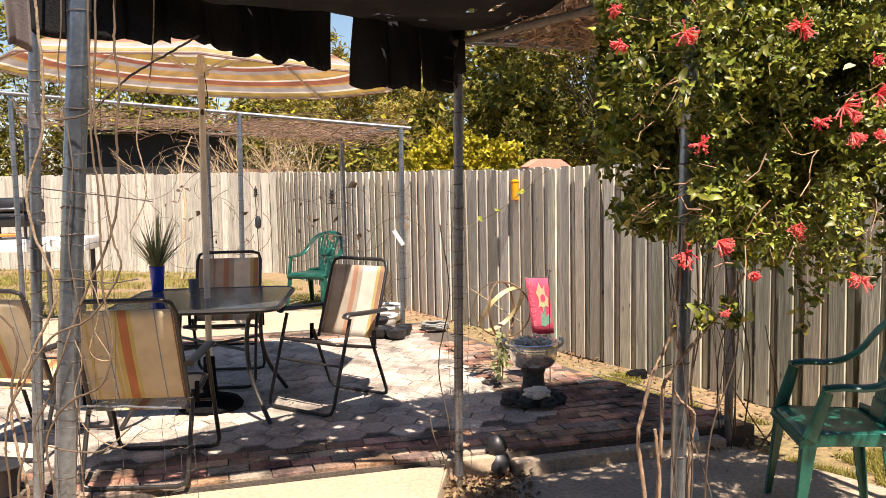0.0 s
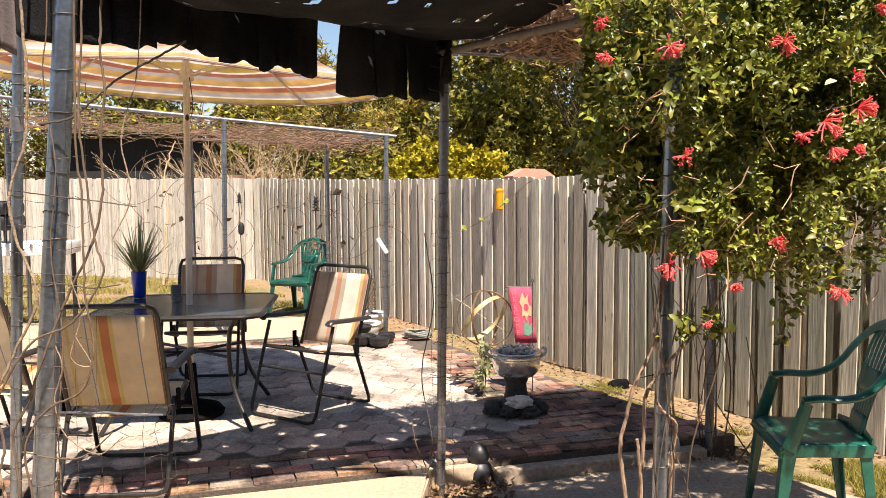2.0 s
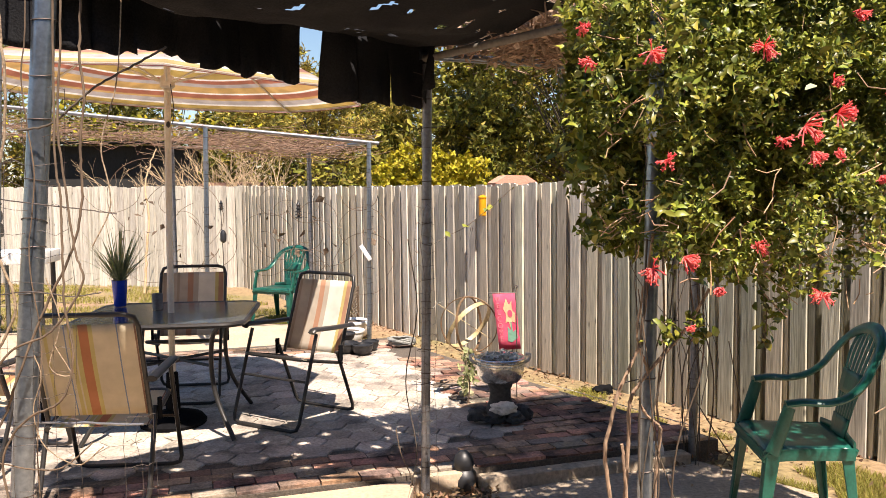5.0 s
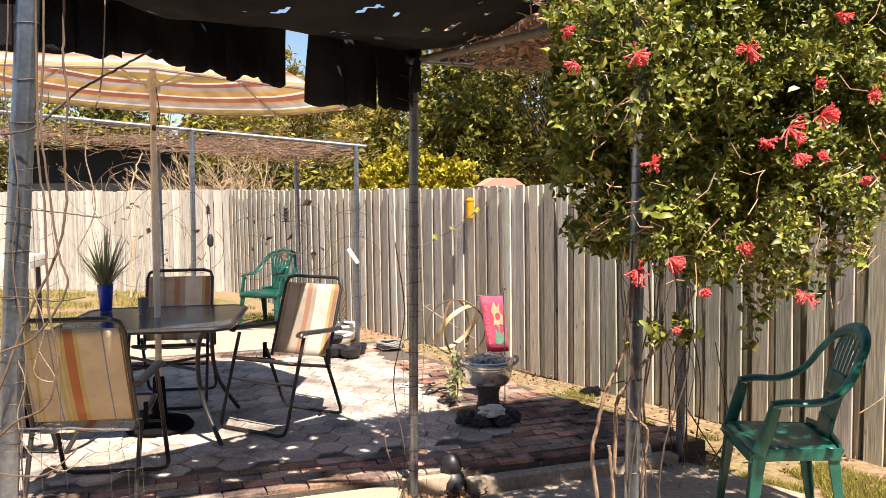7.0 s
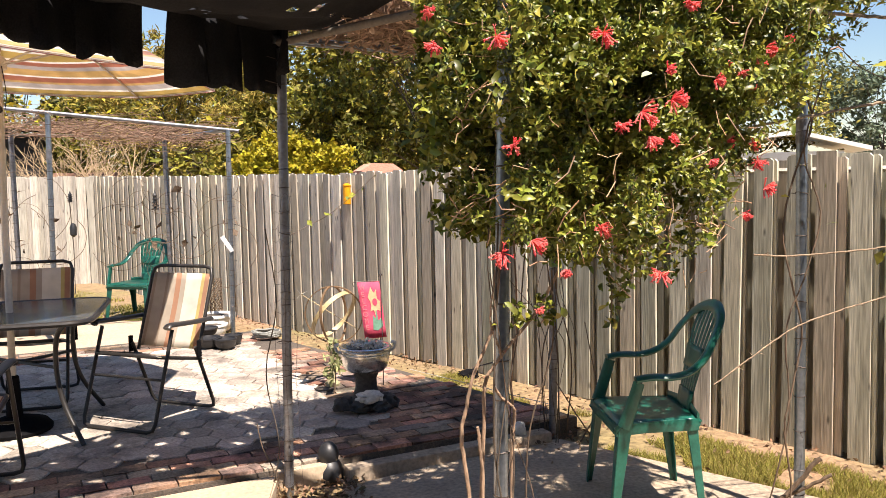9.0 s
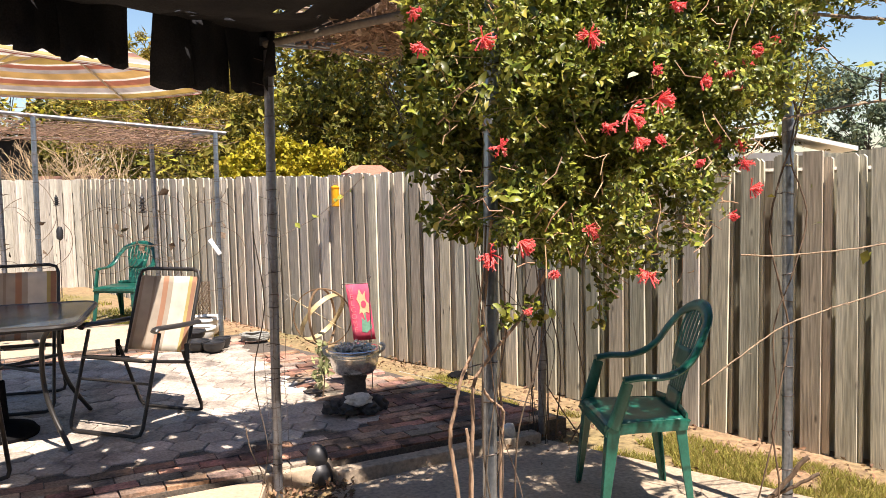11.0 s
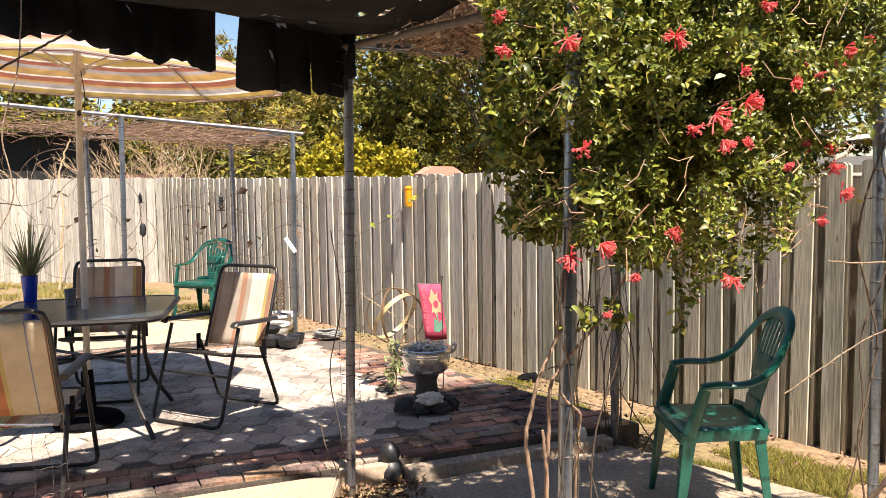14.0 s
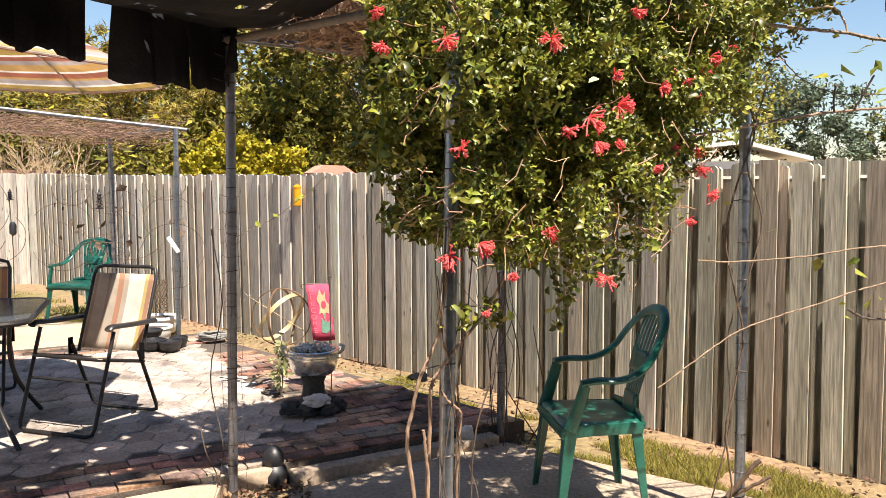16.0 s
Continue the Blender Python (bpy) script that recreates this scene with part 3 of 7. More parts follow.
pipe_post(P_M, P_M + Vector((0.035, 0.01, 2.15)), 0.0225, M_STEEL_OLD, "dark grey steel pipe post carrying the black shade cloth", 18, 1)
pipe_post(P_L, P_L + Vector((0.215, 0.0, 2.4)), 0.039, M_STEEL, "thick galvanised steel pipe post bound with wire", 14, 2, collar=False)
pipe_post(P_L2, P_L2 + Vector((0.113, 0.0, 2.2)), 0.022, M_STEEL, "thin galvanised pipe post wound with wire and dry vine", 20, 3)
P_H = Vector((0.694, 2.37, 0))                    # the honeysuckle's own post, nearer the house
pipe_post(P_H, P_H + Vector((0.046, 0.0, 2.06)), 0.0215, M_STEEL, "galvanised pipe post overgrown by honeysuckle", 14, 4)
pipe_post(P_B, P_B + Vector((0.02, 0.0, 2.18)), 0.024, M_STEEL_OLD, "rear pipe post tangled in dry vine stems", 10, 5)
pipe_post(P_R, P_R + Vector((-0.02, 0.0, 2.05)), 0.023, M_STEEL, "slim grey pipe post standing in the grass", 14, 6)


def beam(a, b, r, label, mat=None):
    bm = bmesh.new()
    tube(bm, [a, (Vector(a) + Vector(b)) / 2, b], r, 12)
    tagged(part("beam", bm, mat or M_STEEL_OLD), label, "pipe beam", "arbour beams")


BZ = Vector((0, 0, 2.17))
P_C = Vector((-1.10, 2.42, 0))
beam(P_M + BZ + (P_V - P_M) * 0.03, P_V + BZ + (P_V - P_M) * 0.1, 0.018, "dull brown pipe beam along the shade cloth's edge", M_BEAM)
beam(P_M + BZ + Vector((-0.02, 0.045, 0.115)), P_L + BZ + Vector((0.15, 0.045, 0.15)), 0.020, "pipe beam under the ragged cloth edge")
beam(P_M + BZ + Vector((0, 0, 0.02)), P_B + BZ + Vector((0, 0, 0.0)), 0.02, "pale pipe beam under dry vines", M_STEEL)
beam(P_H + Vector((0.046, 0, 2.05)), P_V + BZ, 0.013, "pipe beam buried in honeysuckle", M_BEAM)
beam(P_V + BZ, P_R + Vector((-0.02, 0, 2.06)), 0.013, "pipe beam buried in honeysuckle", M_BEAM)
beam(P_B + BZ, P_R + Vector((-0.02, 0, 2.09)), 0.02, "pipe beam buried in honeysuckle")
beam(P_L + BZ + Vector((0.19, 0, 0.10)), P_V + BZ + Vector((0, 0, 0.09)), 0.02, "pipe beam over the shade cloth")


def shade_cloth():
    root = empty("shade_cloth", Matrix.Translation(P_M), "torn black shade cloth tied over a pipe frame, ragged flaps hanging", "shade cloth")
    rng = random.Random(11)
    nx, ny = 96, 104
    a, b = P_L + Vector((0.081, 0, 0)) - P_M, P_V - P_M
    bm = bmesh.new()
    grid = []
    for i in range(nx + 1):
        row = []
        for j in range(ny + 1):
            v = -0.13 + (1.06 - 0.17 * min(1.0, 3.3 * i / nx)) * j / ny
            u = -0.07 + (1.09 - 0.13 * min(1.0, max(0.0, v / 0.2))) * i / nx
            z = 2.235 - 0.10 * math.sin(math.pi * min(1, max(0, u))) * math.sin(math.pi * min(1, max(0, v))) + 0.05 * u
            z += 0.26 * max(0.0, v - 0.35)            # and the sheet climbs again towards the house
            z += 0.62 * max(0.0, -v)                  # hidden far hem, added rising past the beam to shade the patio
            z += 0.035 * noise.noise(Vector((u * 5, v * 3, 2.0))) + 0.012 * noise.noise(Vector((u * 16, v * 9, 7.0)))
            p = a * (u * (1 - v)) + b * (v * (1 - u)) + (P_C - P_M) * (u * v)
            row.append(bm.verts.new((p.x, p.y, z)))
        grid.append(row)
    for i in range(nx):
        for j in range(ny):
            u, v = i / nx, j / ny
            hole = noise.noise(Vector((u * 26, v * 12, 4.0))) > 0.46 and noise.noise(Vector((u * 5, v * 4, 9.0))) > -0.10
            if not hole:
                bm.faces.new((grid[i][j], grid[i + 1][j], grid[i + 1][j + 1], grid[i][j + 1]))
    sheet = part("sheet", bm, M_BLACK_CLOTH, root)
    sheet.modifiers.new("thick", "SOLIDIFY").thickness = 0.002

    def flap(s0, s1, drop0, drop1, mat=M_BLACK_CLOTH, along=a, start=Vector((0, 0, 0)), top=2.275, label=""):
        """One hanging strip from s0 to s1 metres along an edge."""
        d = along.normalized()
        n = Vector((-d.y, d.x, 0))
        bm = bmesh.new()
        k, r = 10, 9
        if mat is M_BLACK_CLOTH and along is a:
            s0, s1 = s0 - 0.011, s1 + 0.011
        ph = rng.uniform(0, 6)
        rows = []
        for i in range(k + 1):
            f = i / k
            s = s0 + (s1 - s0) * f
            drop = drop0 + (drop1 - drop0) * f + 0.012 * math.sin(f * 5 + ph) + 0.022 * noise.noise(Vector((s * 14, ph, 0.5))) - 0.030 * max(0.0, abs(f - 0.5) - 0.40) / 0.10 * (0.3 + 0.3 * math.sin(ph * 3))
            col = []
            for j in range(r + 1):
                g = j / r
                pinch = 1 + 0.010 * math.sin(g * 5 + ph)
                ss = (s0 + s1) / 2 + (s - (s0 + s1) / 2) * pinch
                ss += 0.003 * math.sin(ph + g * 4) * g
                p = start + d * ss + n * (0.030 * math.sin(f * 6 + ph) * g + 0.02 * math.sin(f * 3 + g * 2 + ph))
                col.append(bm.verts.new((p.x, p.y, top + 0.035 * ss / 1.7 - (drop + 0.04) * g)))
            rows.append(col)
        for i in range(k):
            for j in range(r):
                bm.faces.new((rows[i][j], rows[i][j + 1], rows[i + 1][j + 1], rows[i + 1][j]))
        ob = part("flap", bm, mat, root, label)
        ob.modifiers.new("thick", "SOLIDIFY").thickness = 0.002

    # distances run from the middle post towards the left-hand post
    flap(-0.03, 0.185, 0.295, 0.290)
    flap(0.174, 0.365, 0.300, 0.290)
    flap(0.355, 0.535, 0.300, 0.305)
    flap(0.665, 0.80, 0.265, 0.225)
    flap(0.790, 0.935, 0.225, 0.240)
    flap(0.930, 1.10, 0.222, 0.212)
    flap(1.092, 1.21, 0.190, 0.195)
    flap(1.203, 1.365, 0.192, 0.190)
    flap(1.355, 1.51, 0.20, 0.205)
    flap(1.50, 1.67, 0.205, 0.205)
    flap(1.655, 1.84, 0.21, 0.22)
    flap(1.85, 1.93, 0.28, 0.26, M_TAN_CLOTH, label="faded grey-tan strip")
    flap(-0.02, 0.13, 0.285, 0.23, along=b)


shade_cloth()


# ---- far pergola ----
def far_pergola():
    G_R, G_M, G_L = Vector((-0.47, 8.42, 0)), Vector((-2.05, 8.12, 0)), Vector((-4.05, 7.72, 0))
    K_R, K_M, K_L = Vector((-1.28, 10.15, 0)), Vector((-2.90, 10.0, 0)), Vector((-4.95, 9.7, 0))
    tops = ((G_R, 2.05, 0.03), (G_M, 2.21, 0.04), (G_L, 2.33, 0.0), (K_R, 2.09, 0), (K_M, 2.13, 0), (K_L, 2.3, 0))
    labels = ("galvanised pergola post with a white tag", "galvanised pergola post wrapped in mesh wire")
    for i, (p, z, lean) in enumerate(tops):
        pipe_post(p, p + Vector((lean, 0, z)), 0.024 if i < 3 else 0.028, M_STEEL if i < 3 else M_STEEL_OLD, labels[0] if i == 0 else labels[1], 22, 20 + i)
    bz = lambda p, z: p + Vector((0, 0, z))
    beam(bz(G_L, 2.37) + (G_L - G_M) * 0.6 + Vector((0, 0, 0.14)), bz(G_R, 2.055) + Vector((0.13, 0.03, -0.01)), 0.019, "long galvanised pipe across the pergola front", M_STEEL_OLD)
    beam(bz(G_R, 2.05), bz(K_R, 2.07), 0.02, "pergola side pipe", M_STEEL)
    beam(bz(G_M, 2.19), bz(K_M, 2.13), 0.015, "dull pergola cross pipe", M_BEAM)
    beam(bz(G_L, 2.37), bz(K_L, 2.3), 0.02, "pergola side pipe", M_STEEL)
    beam(bz(K_M, 2.12), bz(K_R, 2.09), 0.014, "dull brown pergola rear pipe", M_BEAM)
    # mat of dry vines lying on the pipes
    rng = random.Random(31)
    bm = bmesh.new()
    for i in range(1000):
        u, v = rng.uniform(-0.5, 1.0), rng.random()
        p = G_R + (G_L - G_R) * max(u, 0) + (K_R - G_R) * v if u > 0 else G_R + (G_M - G_R) * rng.random() + (K_R - G_R) * v
        f = min(1, max(0, (G_R.x - p.x) / 3.6))
        z = 2.02 + 0.22 * f + rng.gauss(0.0, 0.055)
        ang = rng.gauss(0.15, 0.9)
        q = Vector((math.cos(ang), math.sin(ang), rng.gauss(0, 0.04))) * rng.uniform(0.15, 0.6)
        m = p + q * 0.5 + Vector((rng.gauss(0, 0.03), rng.gauss(0, 0.03), rng.gauss(-0.01, 0.03)))
        tube(bm, [bz(p, z), bz(m, z), bz(p + q, z)], rng.uniform(0.0016, 0.0036), 3)
    root = empty("dry_vine", Matrix.Identity(4), "mat of dry brown vine stems lying over the pergola", "vine")
    ob = part("stem_mat", bm, M_TWIG, root, smooth=False)
    tagged(ob, kind="stuff")
    g = np.random.default_rng(5)
    pts = [(p.x, p.y, p.z) for p in (bz(G_R + (G_L - G_R) * g.random() + (K_R - G_R) * g.random() * 0.4, 2.13 + 0.25 * g.random()) for _ in range(120))]
    stuff_leaves("yellow_leaves", pts, 0.055, M_TREE_YELLOW, g, root, aspect=0.8)
    # thin stems hanging by the posts
    for p, seed, n in ((G_R, 1, 12), (K_R, 2, 16), (G_M, 3, 7), (K_M, 4, 6)):
        rng = random.Random(seed)
        bm = bmesh.new()
        for i in range(n):
            c = Vector((rng.uniform(-0.75, 0.12), rng.uniform(-0.05, 0.15), rng.uniform(0.5, 1.7)))
            rad = rng.uniform(0.12, 0.42)
            a0, sweep = rng.uniform(0, 6.28), rng.uniform(1.5, 4.0)
            pts = [c + Vector((math.cos(a0 + sweep * k / 9) * rad, rng.gauss(0, 0.015), math.sin(a0 + sweep * k / 9) * rad * 0.9)) for k in range(10)]
            tube(bm, [p + q for q in smooth_line(pts, 3)], 0.0028, 4)
        v = empty("climbing_vine", Matrix.Identity(4), "leafless curling vine stems at a pergola post", "vine")
        tagged(part("stem_tangle", bm, M_BARK, v), kind="stuff")
        g = np.random.default_rng(seed)
        stuff_leaves("withered_leaves", [(p.x + g.uniform(-0.7, 0.1), p.y + g.uniform(-0.05, 0.1), g.uniform(0.7, 1.5)) for _ in range(11)], 0.09, M_BARK, g, v, aspect=0.7)
    bm = bmesh.new()
    box(bm, (-0.021, -0.004, -0.09), (0.021, 0.004, 0.09), 0.003, Matrix.Translation(bz(G_R, 0.93) + Vector((-0.02, -0.035, 0))) @ pose(0, 0, 0, 0, -32, 0))
    tagged(part("plant_tag", bm, material("white_plastic", (0.8, 0.8, 0.8), 0.4, vary=0.05)), "white plastic tag hanging on a pergola post", "tag")


far_pergola()

# ---- seating ----
BEIGE, OCHRE, RUST, BROWN, GREY, BLUE, WHITE = (0.58, 0.49, 0.34), (0.52, 0.42, 0.17), (0.46, 0.19, 0.09), (0.24, 0.13, 0.085), (0.36, 0.34, 0.31), (0.20, 0.24, 0.32), (0.66, 0.62, 0.54)
RUST2, TAUPE, DUN = (0.40, 0.22, 0.14), (0.42, 0.36, 0.29), (0.33, 0.26, 0.20)
M_SLING = banded("striped_sling", 0, 1.0, [(0.0, BEIGE), (0.05, GREY), (0.07, BEIGE), (0.12, OCHRE), (0.15, BEIGE), (0.305, BLUE), (0.318, BEIGE), (0.345, OCHRE), (0.38, BEIGE),
                                          (0.395, OCHRE), (0.44, RUST), (0.525, OCHRE), (0.565, BEIGE), (0.78, BLUE), (0.79, BEIGE), (0.94, BROWN), (0.955, BEIGE)])
# taupe, dun and dull rust have umbrella shade mixed into the stripe colours
M_SLING_2 = banded("striped_sling_shaded", 0, 1.0, [(0.0, BEIGE), (0.05, RUST2), (0.12, OCHRE), (0.17, WHITE), (0.42, TAUPE), (0.50, RUST2), (0.58, TAUPE), (0.70, DUN), (0.74, TAUPE), (0.90, DUN), (0.94, TAUPE)])


def sheet_uv(bm, rows):
    """Quads over a grid of points, with a UV that runs 0..1 both ways."""
    lay = bm.loops.layers.uv.new("UVMap")
    vs = [[bm.verts.new(p) for p in r] for r in rows]
    n, k = len(rows), len(rows[0])
    for i in range(n - 1):
        for j in range(k - 1):
            f = bm.faces.new((vs[i][j], vs[i + 1][j], vs[i + 1][j + 1], vs[i][j + 1]))
            for l, (a, b) in zip(f.loops, ((i, j), (i + 1, j), (i + 1, j + 1), (i, j + 1))):
                l[lay].uv = (a / (n - 1), b / (k - 1))
    return bm


def folding_chair(m, label, sling, group="folding chairs round the table"):
    """Folding sling chair facing its own +y; the origin is on the floor under the seat's middle."""
    root = empty("folding_chair", m, label, "chair", group)
    hw = 0.265
    r = 0.0115

    def u_frame(name, pts):
        bm = bmesh.new()
        tube(bm, pts, r, 10)
        return part(name, bm, M_BLACK_TUBE, root)

    def rounded(pts, rad=0.05):
        out = [Vector(pts[0])]
        for a, b, c in zip(pts, pts[1:], pts[2:]):
            a, b, c = Vector(a), Vector(b), Vector(c)
            p, q = b + (a - b).normalized() * rad, b + (c - b).normalized() * rad
            out += [p, (p + 2 * b + q) / 4, q]
        return out + [Vector(pts[-1])]

    # back frame: floor bar at the front is carried by legs that rise to the arms
    u_frame("front_leg", rounded([(-hw, 0.10, 0.575), (-hw, 0.29, 0.012), (hw, 0.29, 0.012), (hw, 0.10, 0.575)]))
    u_frame("rear_leg", rounded([(-hw + 0.02, -0.12, 0.43), (-hw + 0.02, -0.29, 0.012), (hw - 0.02, -0.29, 0.012), (hw - 0.02, -0.12, 0.43)]))
    u_frame("back_frame", rounded([(-hw + 0.03, -0.16, 0.38), (-hw + 0.03, -0.34, 0.90), (hw - 0.03, -0.34, 0.90), (hw - 0.03, -0.16, 0.38)], 0.06))
    u_frame("seat_frame", rounded([(-hw + 0.03, -0.18, 0.345), (-hw + 0.03, 0.20, 0.43), (hw - 0.03, 0.20, 0.43), (hw - 0.03, -0.18, 0.345)], 0.04))
    bm = bmesh.new()
    tube(bm, [(-hw, 0.195, 0.295), (hw, 0.195, 0.295)], 0.008, 8)
    part("cross_bar", bm, M_BLACK_TUBE, root)
    for s in (-1, 1):
        bm = bmesh.new()
        pts = smooth_line([(s * hw, -0.25, 0.585), (s * hw, -0.10, 0.59), (s * (hw + 0.005), 0.05, 0.60), (s * (hw + 0.01), 0.13, 0.605), (s * (hw + 0.01), 0.155, 0.590)], 4)
        tube(bm, pts, 0.027, 10, flat=0.55, up=(0, 0, 1))
        part("armrest", bm, M_BLACK_TUBE, root, "dark padded armrest")
        bm = bmesh.new()
        tube(bm, [(s * (hw + 0.002), -0.13, 0.37), (s * (hw + 0.002), -0.13, 0.47)], 0.018, 8, flat=0.6)
        part("hinge", bm, M_IRON, root)
    rows = []
    for i in range(19):
        x = -hw + 0.022 + (2 * hw - 0.044) * i / 18
        rows.append([(x, -0.168 - 0.160 * j / 10 - 0.012 * math.sin(math.pi * j / 10) * math.sin(math.pi * i / 18), 0.405 + 0.45 * j / 10) for j in range(11)])
    ob = part("back_sling", sheet_uv(bmesh.new(), rows), sling, root)
    ob.modifiers.new("thick", "SOLIDIFY").thickness = 0.003
    rows = []
    for i in range(19):
        x = -hw + 0.022 + (2 * hw - 0.044) * i / 18
        rows.append([(x, -0.17 + 0.365 * j / 10, 0.352 + 0.08 * j / 10 - 0.018 * math.sin(math.pi * j / 10) * math.sin(math.pi * i / 18)) for j in range(11)])
    ob = part("seat_sling", sheet_uv(bmesh.new(), rows), sling, root)
    ob.modifiers.new("thick", "SOLIDIFY").thickness = 0.003
    return root


folding_chair(pose(-1.46, 4.01, TOP, 0, 0, 3), "folding patio chair with a beige striped sling, back turned", M_SLING)
folding_chair(pose(-0.745, 5.21, TOP, 0, 0, 147), "folding patio chair with a striped sling pulled out from the table", M_SLING_2)
folding_chair(pose(-1.61, 5.85, TOP, 0, 0, 184), "folding patio chair with a brown striped sling in umbrella shade", M_SLING_2)
folding_chair(pose(-2.26, 4.45, TOP, 0, 0, -12), "folding patio chair with a beige and orange striped sling", M_SLING)


def patio_table(m):
    root = empty("patio_table", m, "square smoked-glass patio table with dark metal frame", "table")
    h, half, rc = 0.70, 0.50, 0.13
    poly = []
    for cx, cy, a0 in ((1, 1, 0), (-1, 1, 90), (-1, -1, 180), (1, -1, 270)):
        for k in range(7):
            a = radians(a0 + 15 * k)
            poly.append((cx * (half - rc) + rc * math.cos(a), cy * (half - rc) + rc * math.sin(a)))
    glass = bpy.data.materials.new("smoked_glass")
    glass.use_nodes = True
    g = glass.node_tree.nodes["Principled BSDF"]
    g.inputs["Base Color"].default_value = (0.045, 0.055, 0.070, 1)
    g.inputs["Roughness"].default_value = 0.16
    g.inputs["Specular IOR Level"].default_value = 0.8
    g.inputs["Transmission Weight"].default_value = 0.05
    bm = prism(bmesh.new(), [(x * 0.985, y * 0.985) for x, y in poly], h - 0.008, h)
    part("glass_top", bm, glass, root, "smoky grey dimpled glass", smooth=False)
    bm = bmesh.new()
    loop = [Vector((x, y, h - 0.012)) for x, y in poly]
    tube(bm, loop + [loop[0]], 0.016, 8)
    part("rim", bm, M_BLACK_TUBE, root)
    for sx in (-1, 1):
        for sy in (-1, 1):
            bm = bmesh.new()
            pts = smooth_line([(sx * 0.36, sy * 0.36, h - 0.02), (sx * 0.30, sy * 0.30, h - 0.12), (sx * 0.29, sy * 0.29, 0.38), (sx * 0.33, sy * 0.33, 0.20), (sx * 0.43, sy * 0.43, 0.0)], 6)
            tube(bm, pts, 0.014, 10)
            part("leg", bm, M_BLACK_TUBE, root)
    bm = bmesh.new()
    tube(bm, [(-0.29, -0.29, 0.40), (0.29, 0.29, 0.40)], 0.010, 8)
    tube(bm, [(-0.29, 0.29, 0.415), (0.29, -0.29, 0.415)], 0.010, 8)
    part("brace", bm, M_BLACK_TUBE, root)


TABLE = pose(-1.50, 5.13, TOP, 0, 0, 5)
patio_table(TABLE)


def umbrella(m):
    root = empty("patio_umbrella", m, "open striped patio umbrella on a cream pole in a black base", "umbrella")
    R, zr, za = 1.21, 2.045, 2.50
    # the canopy leans a little on its pole
    tip = Matrix.Translation((0.035, 0, 2.36)) @ Matrix.Rotation(radians(2.8), 4, "Y") @ Matrix.Translation((0, 0, -2.33))
    bm = bmesh.new()
    tube(bm, [(0, 0, 0.06), (0.012, 0, 1.2), (0.036, 0, 2.50)], 0.020, 14)
    part("pole", bm, M_POLE, root)
    bm = bmesh.new()
    lathe(bm, [(0.20, 0), (0.205, 0.02), (0.18, 0.05), (0.10, 0.075), (0.045, 0.09), (0.035, 0.32), (0.024, 0.33)], 28)
    part("base", bm, M_IRON, root, "black weighted umbrella base")
    bm = bmesh.new()
    lathe(bm, [(0.03, 2.05), (0.045, 2.06), (0.045, 2.11), (0.03, 2.13)], 16, Matrix.Translation((0.03, 0, 0.03)))
    part("runner", bm, M_POLE, root)
    YEL, GRN, RST, GRY, WHT, PNK = (0.68, 0.53, 0.31), (0.60, 0.49, 0.25), (0.54, 0.31, 0.24), (0.60, 0.56, 0.54), (0.86, 0.83, 0.78), (0.62, 0.25, 0.28)
    stripes, at = [], 0.0
    run = ((YEL, 0.050), (WHT, 0.012), (RST, 0.034), (YEL, 0.016), (GRY, 0.036), (WHT, 0.014), (GRN, 0.055), (WHT, 0.012), (RST, 0.030), (GRY, 0.028))
    while at < 0.93 and len(stripes) < 28:
        colour, wide = run[len(stripes) % len(run)]
        stripes.append((at, colour))
        at += wide * 1.22
    cloth = banded("umbrella_stripes", 1, 1.0, stripes + [(0.945, WHT), (0.962, RST), (0.972, WHT), (0.985, PNK)], translucent=0.6)
    gores = 8
    for g in range(gores):
        a0, a1 = 2 * math.pi * (g + 0.5) / gores, 2 * math.pi * (g + 1.5) / gores
        rows = []
        for i in range(9):
            f = i / 8
            row = []
            for j in range(15):
                t = 0.02 + 0.98 * j / 14
                e0, e1 = Vector((math.cos(a0), math.sin(a0), 0)), Vector((math.cos(a1), math.sin(a1), 0))
                p = e0.lerp(e1, f) * (R * t)
                sag = 0.020 * math.sin(math.pi * f) * math.sin(math.pi * min(1, t * 0.9))
                z = za - (za - zr) * (t ** 1.25) - sag
                row.append((p.x, p.y, z))
            p = row[-1]
            row.append((p[0] * 1.003, p[1] * 1.003, p[2] - 0.018))
            rows.append(row)
        ob = part("canopy_panel", sheet_uv(bmesh.new(), [[tip @ Vector(p) for p in row] for row in rows]), cloth, root)
        ob.modifiers.new("thick", "SOLIDIFY").thickness = 0.0015
        e = Vector((math.cos(a0), math.sin(a0), 0))
        bm = bmesh.new()
        tube(bm, [tip @ (e * (R * t) + Vector((0, 0, za - (za - zr) * (t ** 1.25) - 0.012))) for t in (0.02, 0.25, 0.5, 0.75, 1.0)], 0.007, 6)
        rib = part("rib", bm, M_POLE, root)
        bm = bmesh.new()
        t = 0.52
        tube(bm, [tip @ (e * 0.045 + Vector((0, 0, 2.09))), tip @ (e * (R * t) + Vector((0, 0, za - (za - zr) * (t ** 1.25) - 0.02)))], 0.006, 6)
        part("strut", bm, M_POLE, rib)
    bm = bmesh.new()
    tube(bm, smooth_line([(0.03, -0.02, 2.1), (0.05, -0.03, 1.95), (0.04, -0.03, 1.86)], 4), 0.003, 5)
    lathe(bm, [(0.002, 1.84), (0.014, 1.85), (0.012, 1.87), (0.002, 1.88)], 8, Matrix.Translation((0.04, -0.03, 0)))
    part("cord", bm, M_BLACK_TUBE, root, "pull cord with a small knob")


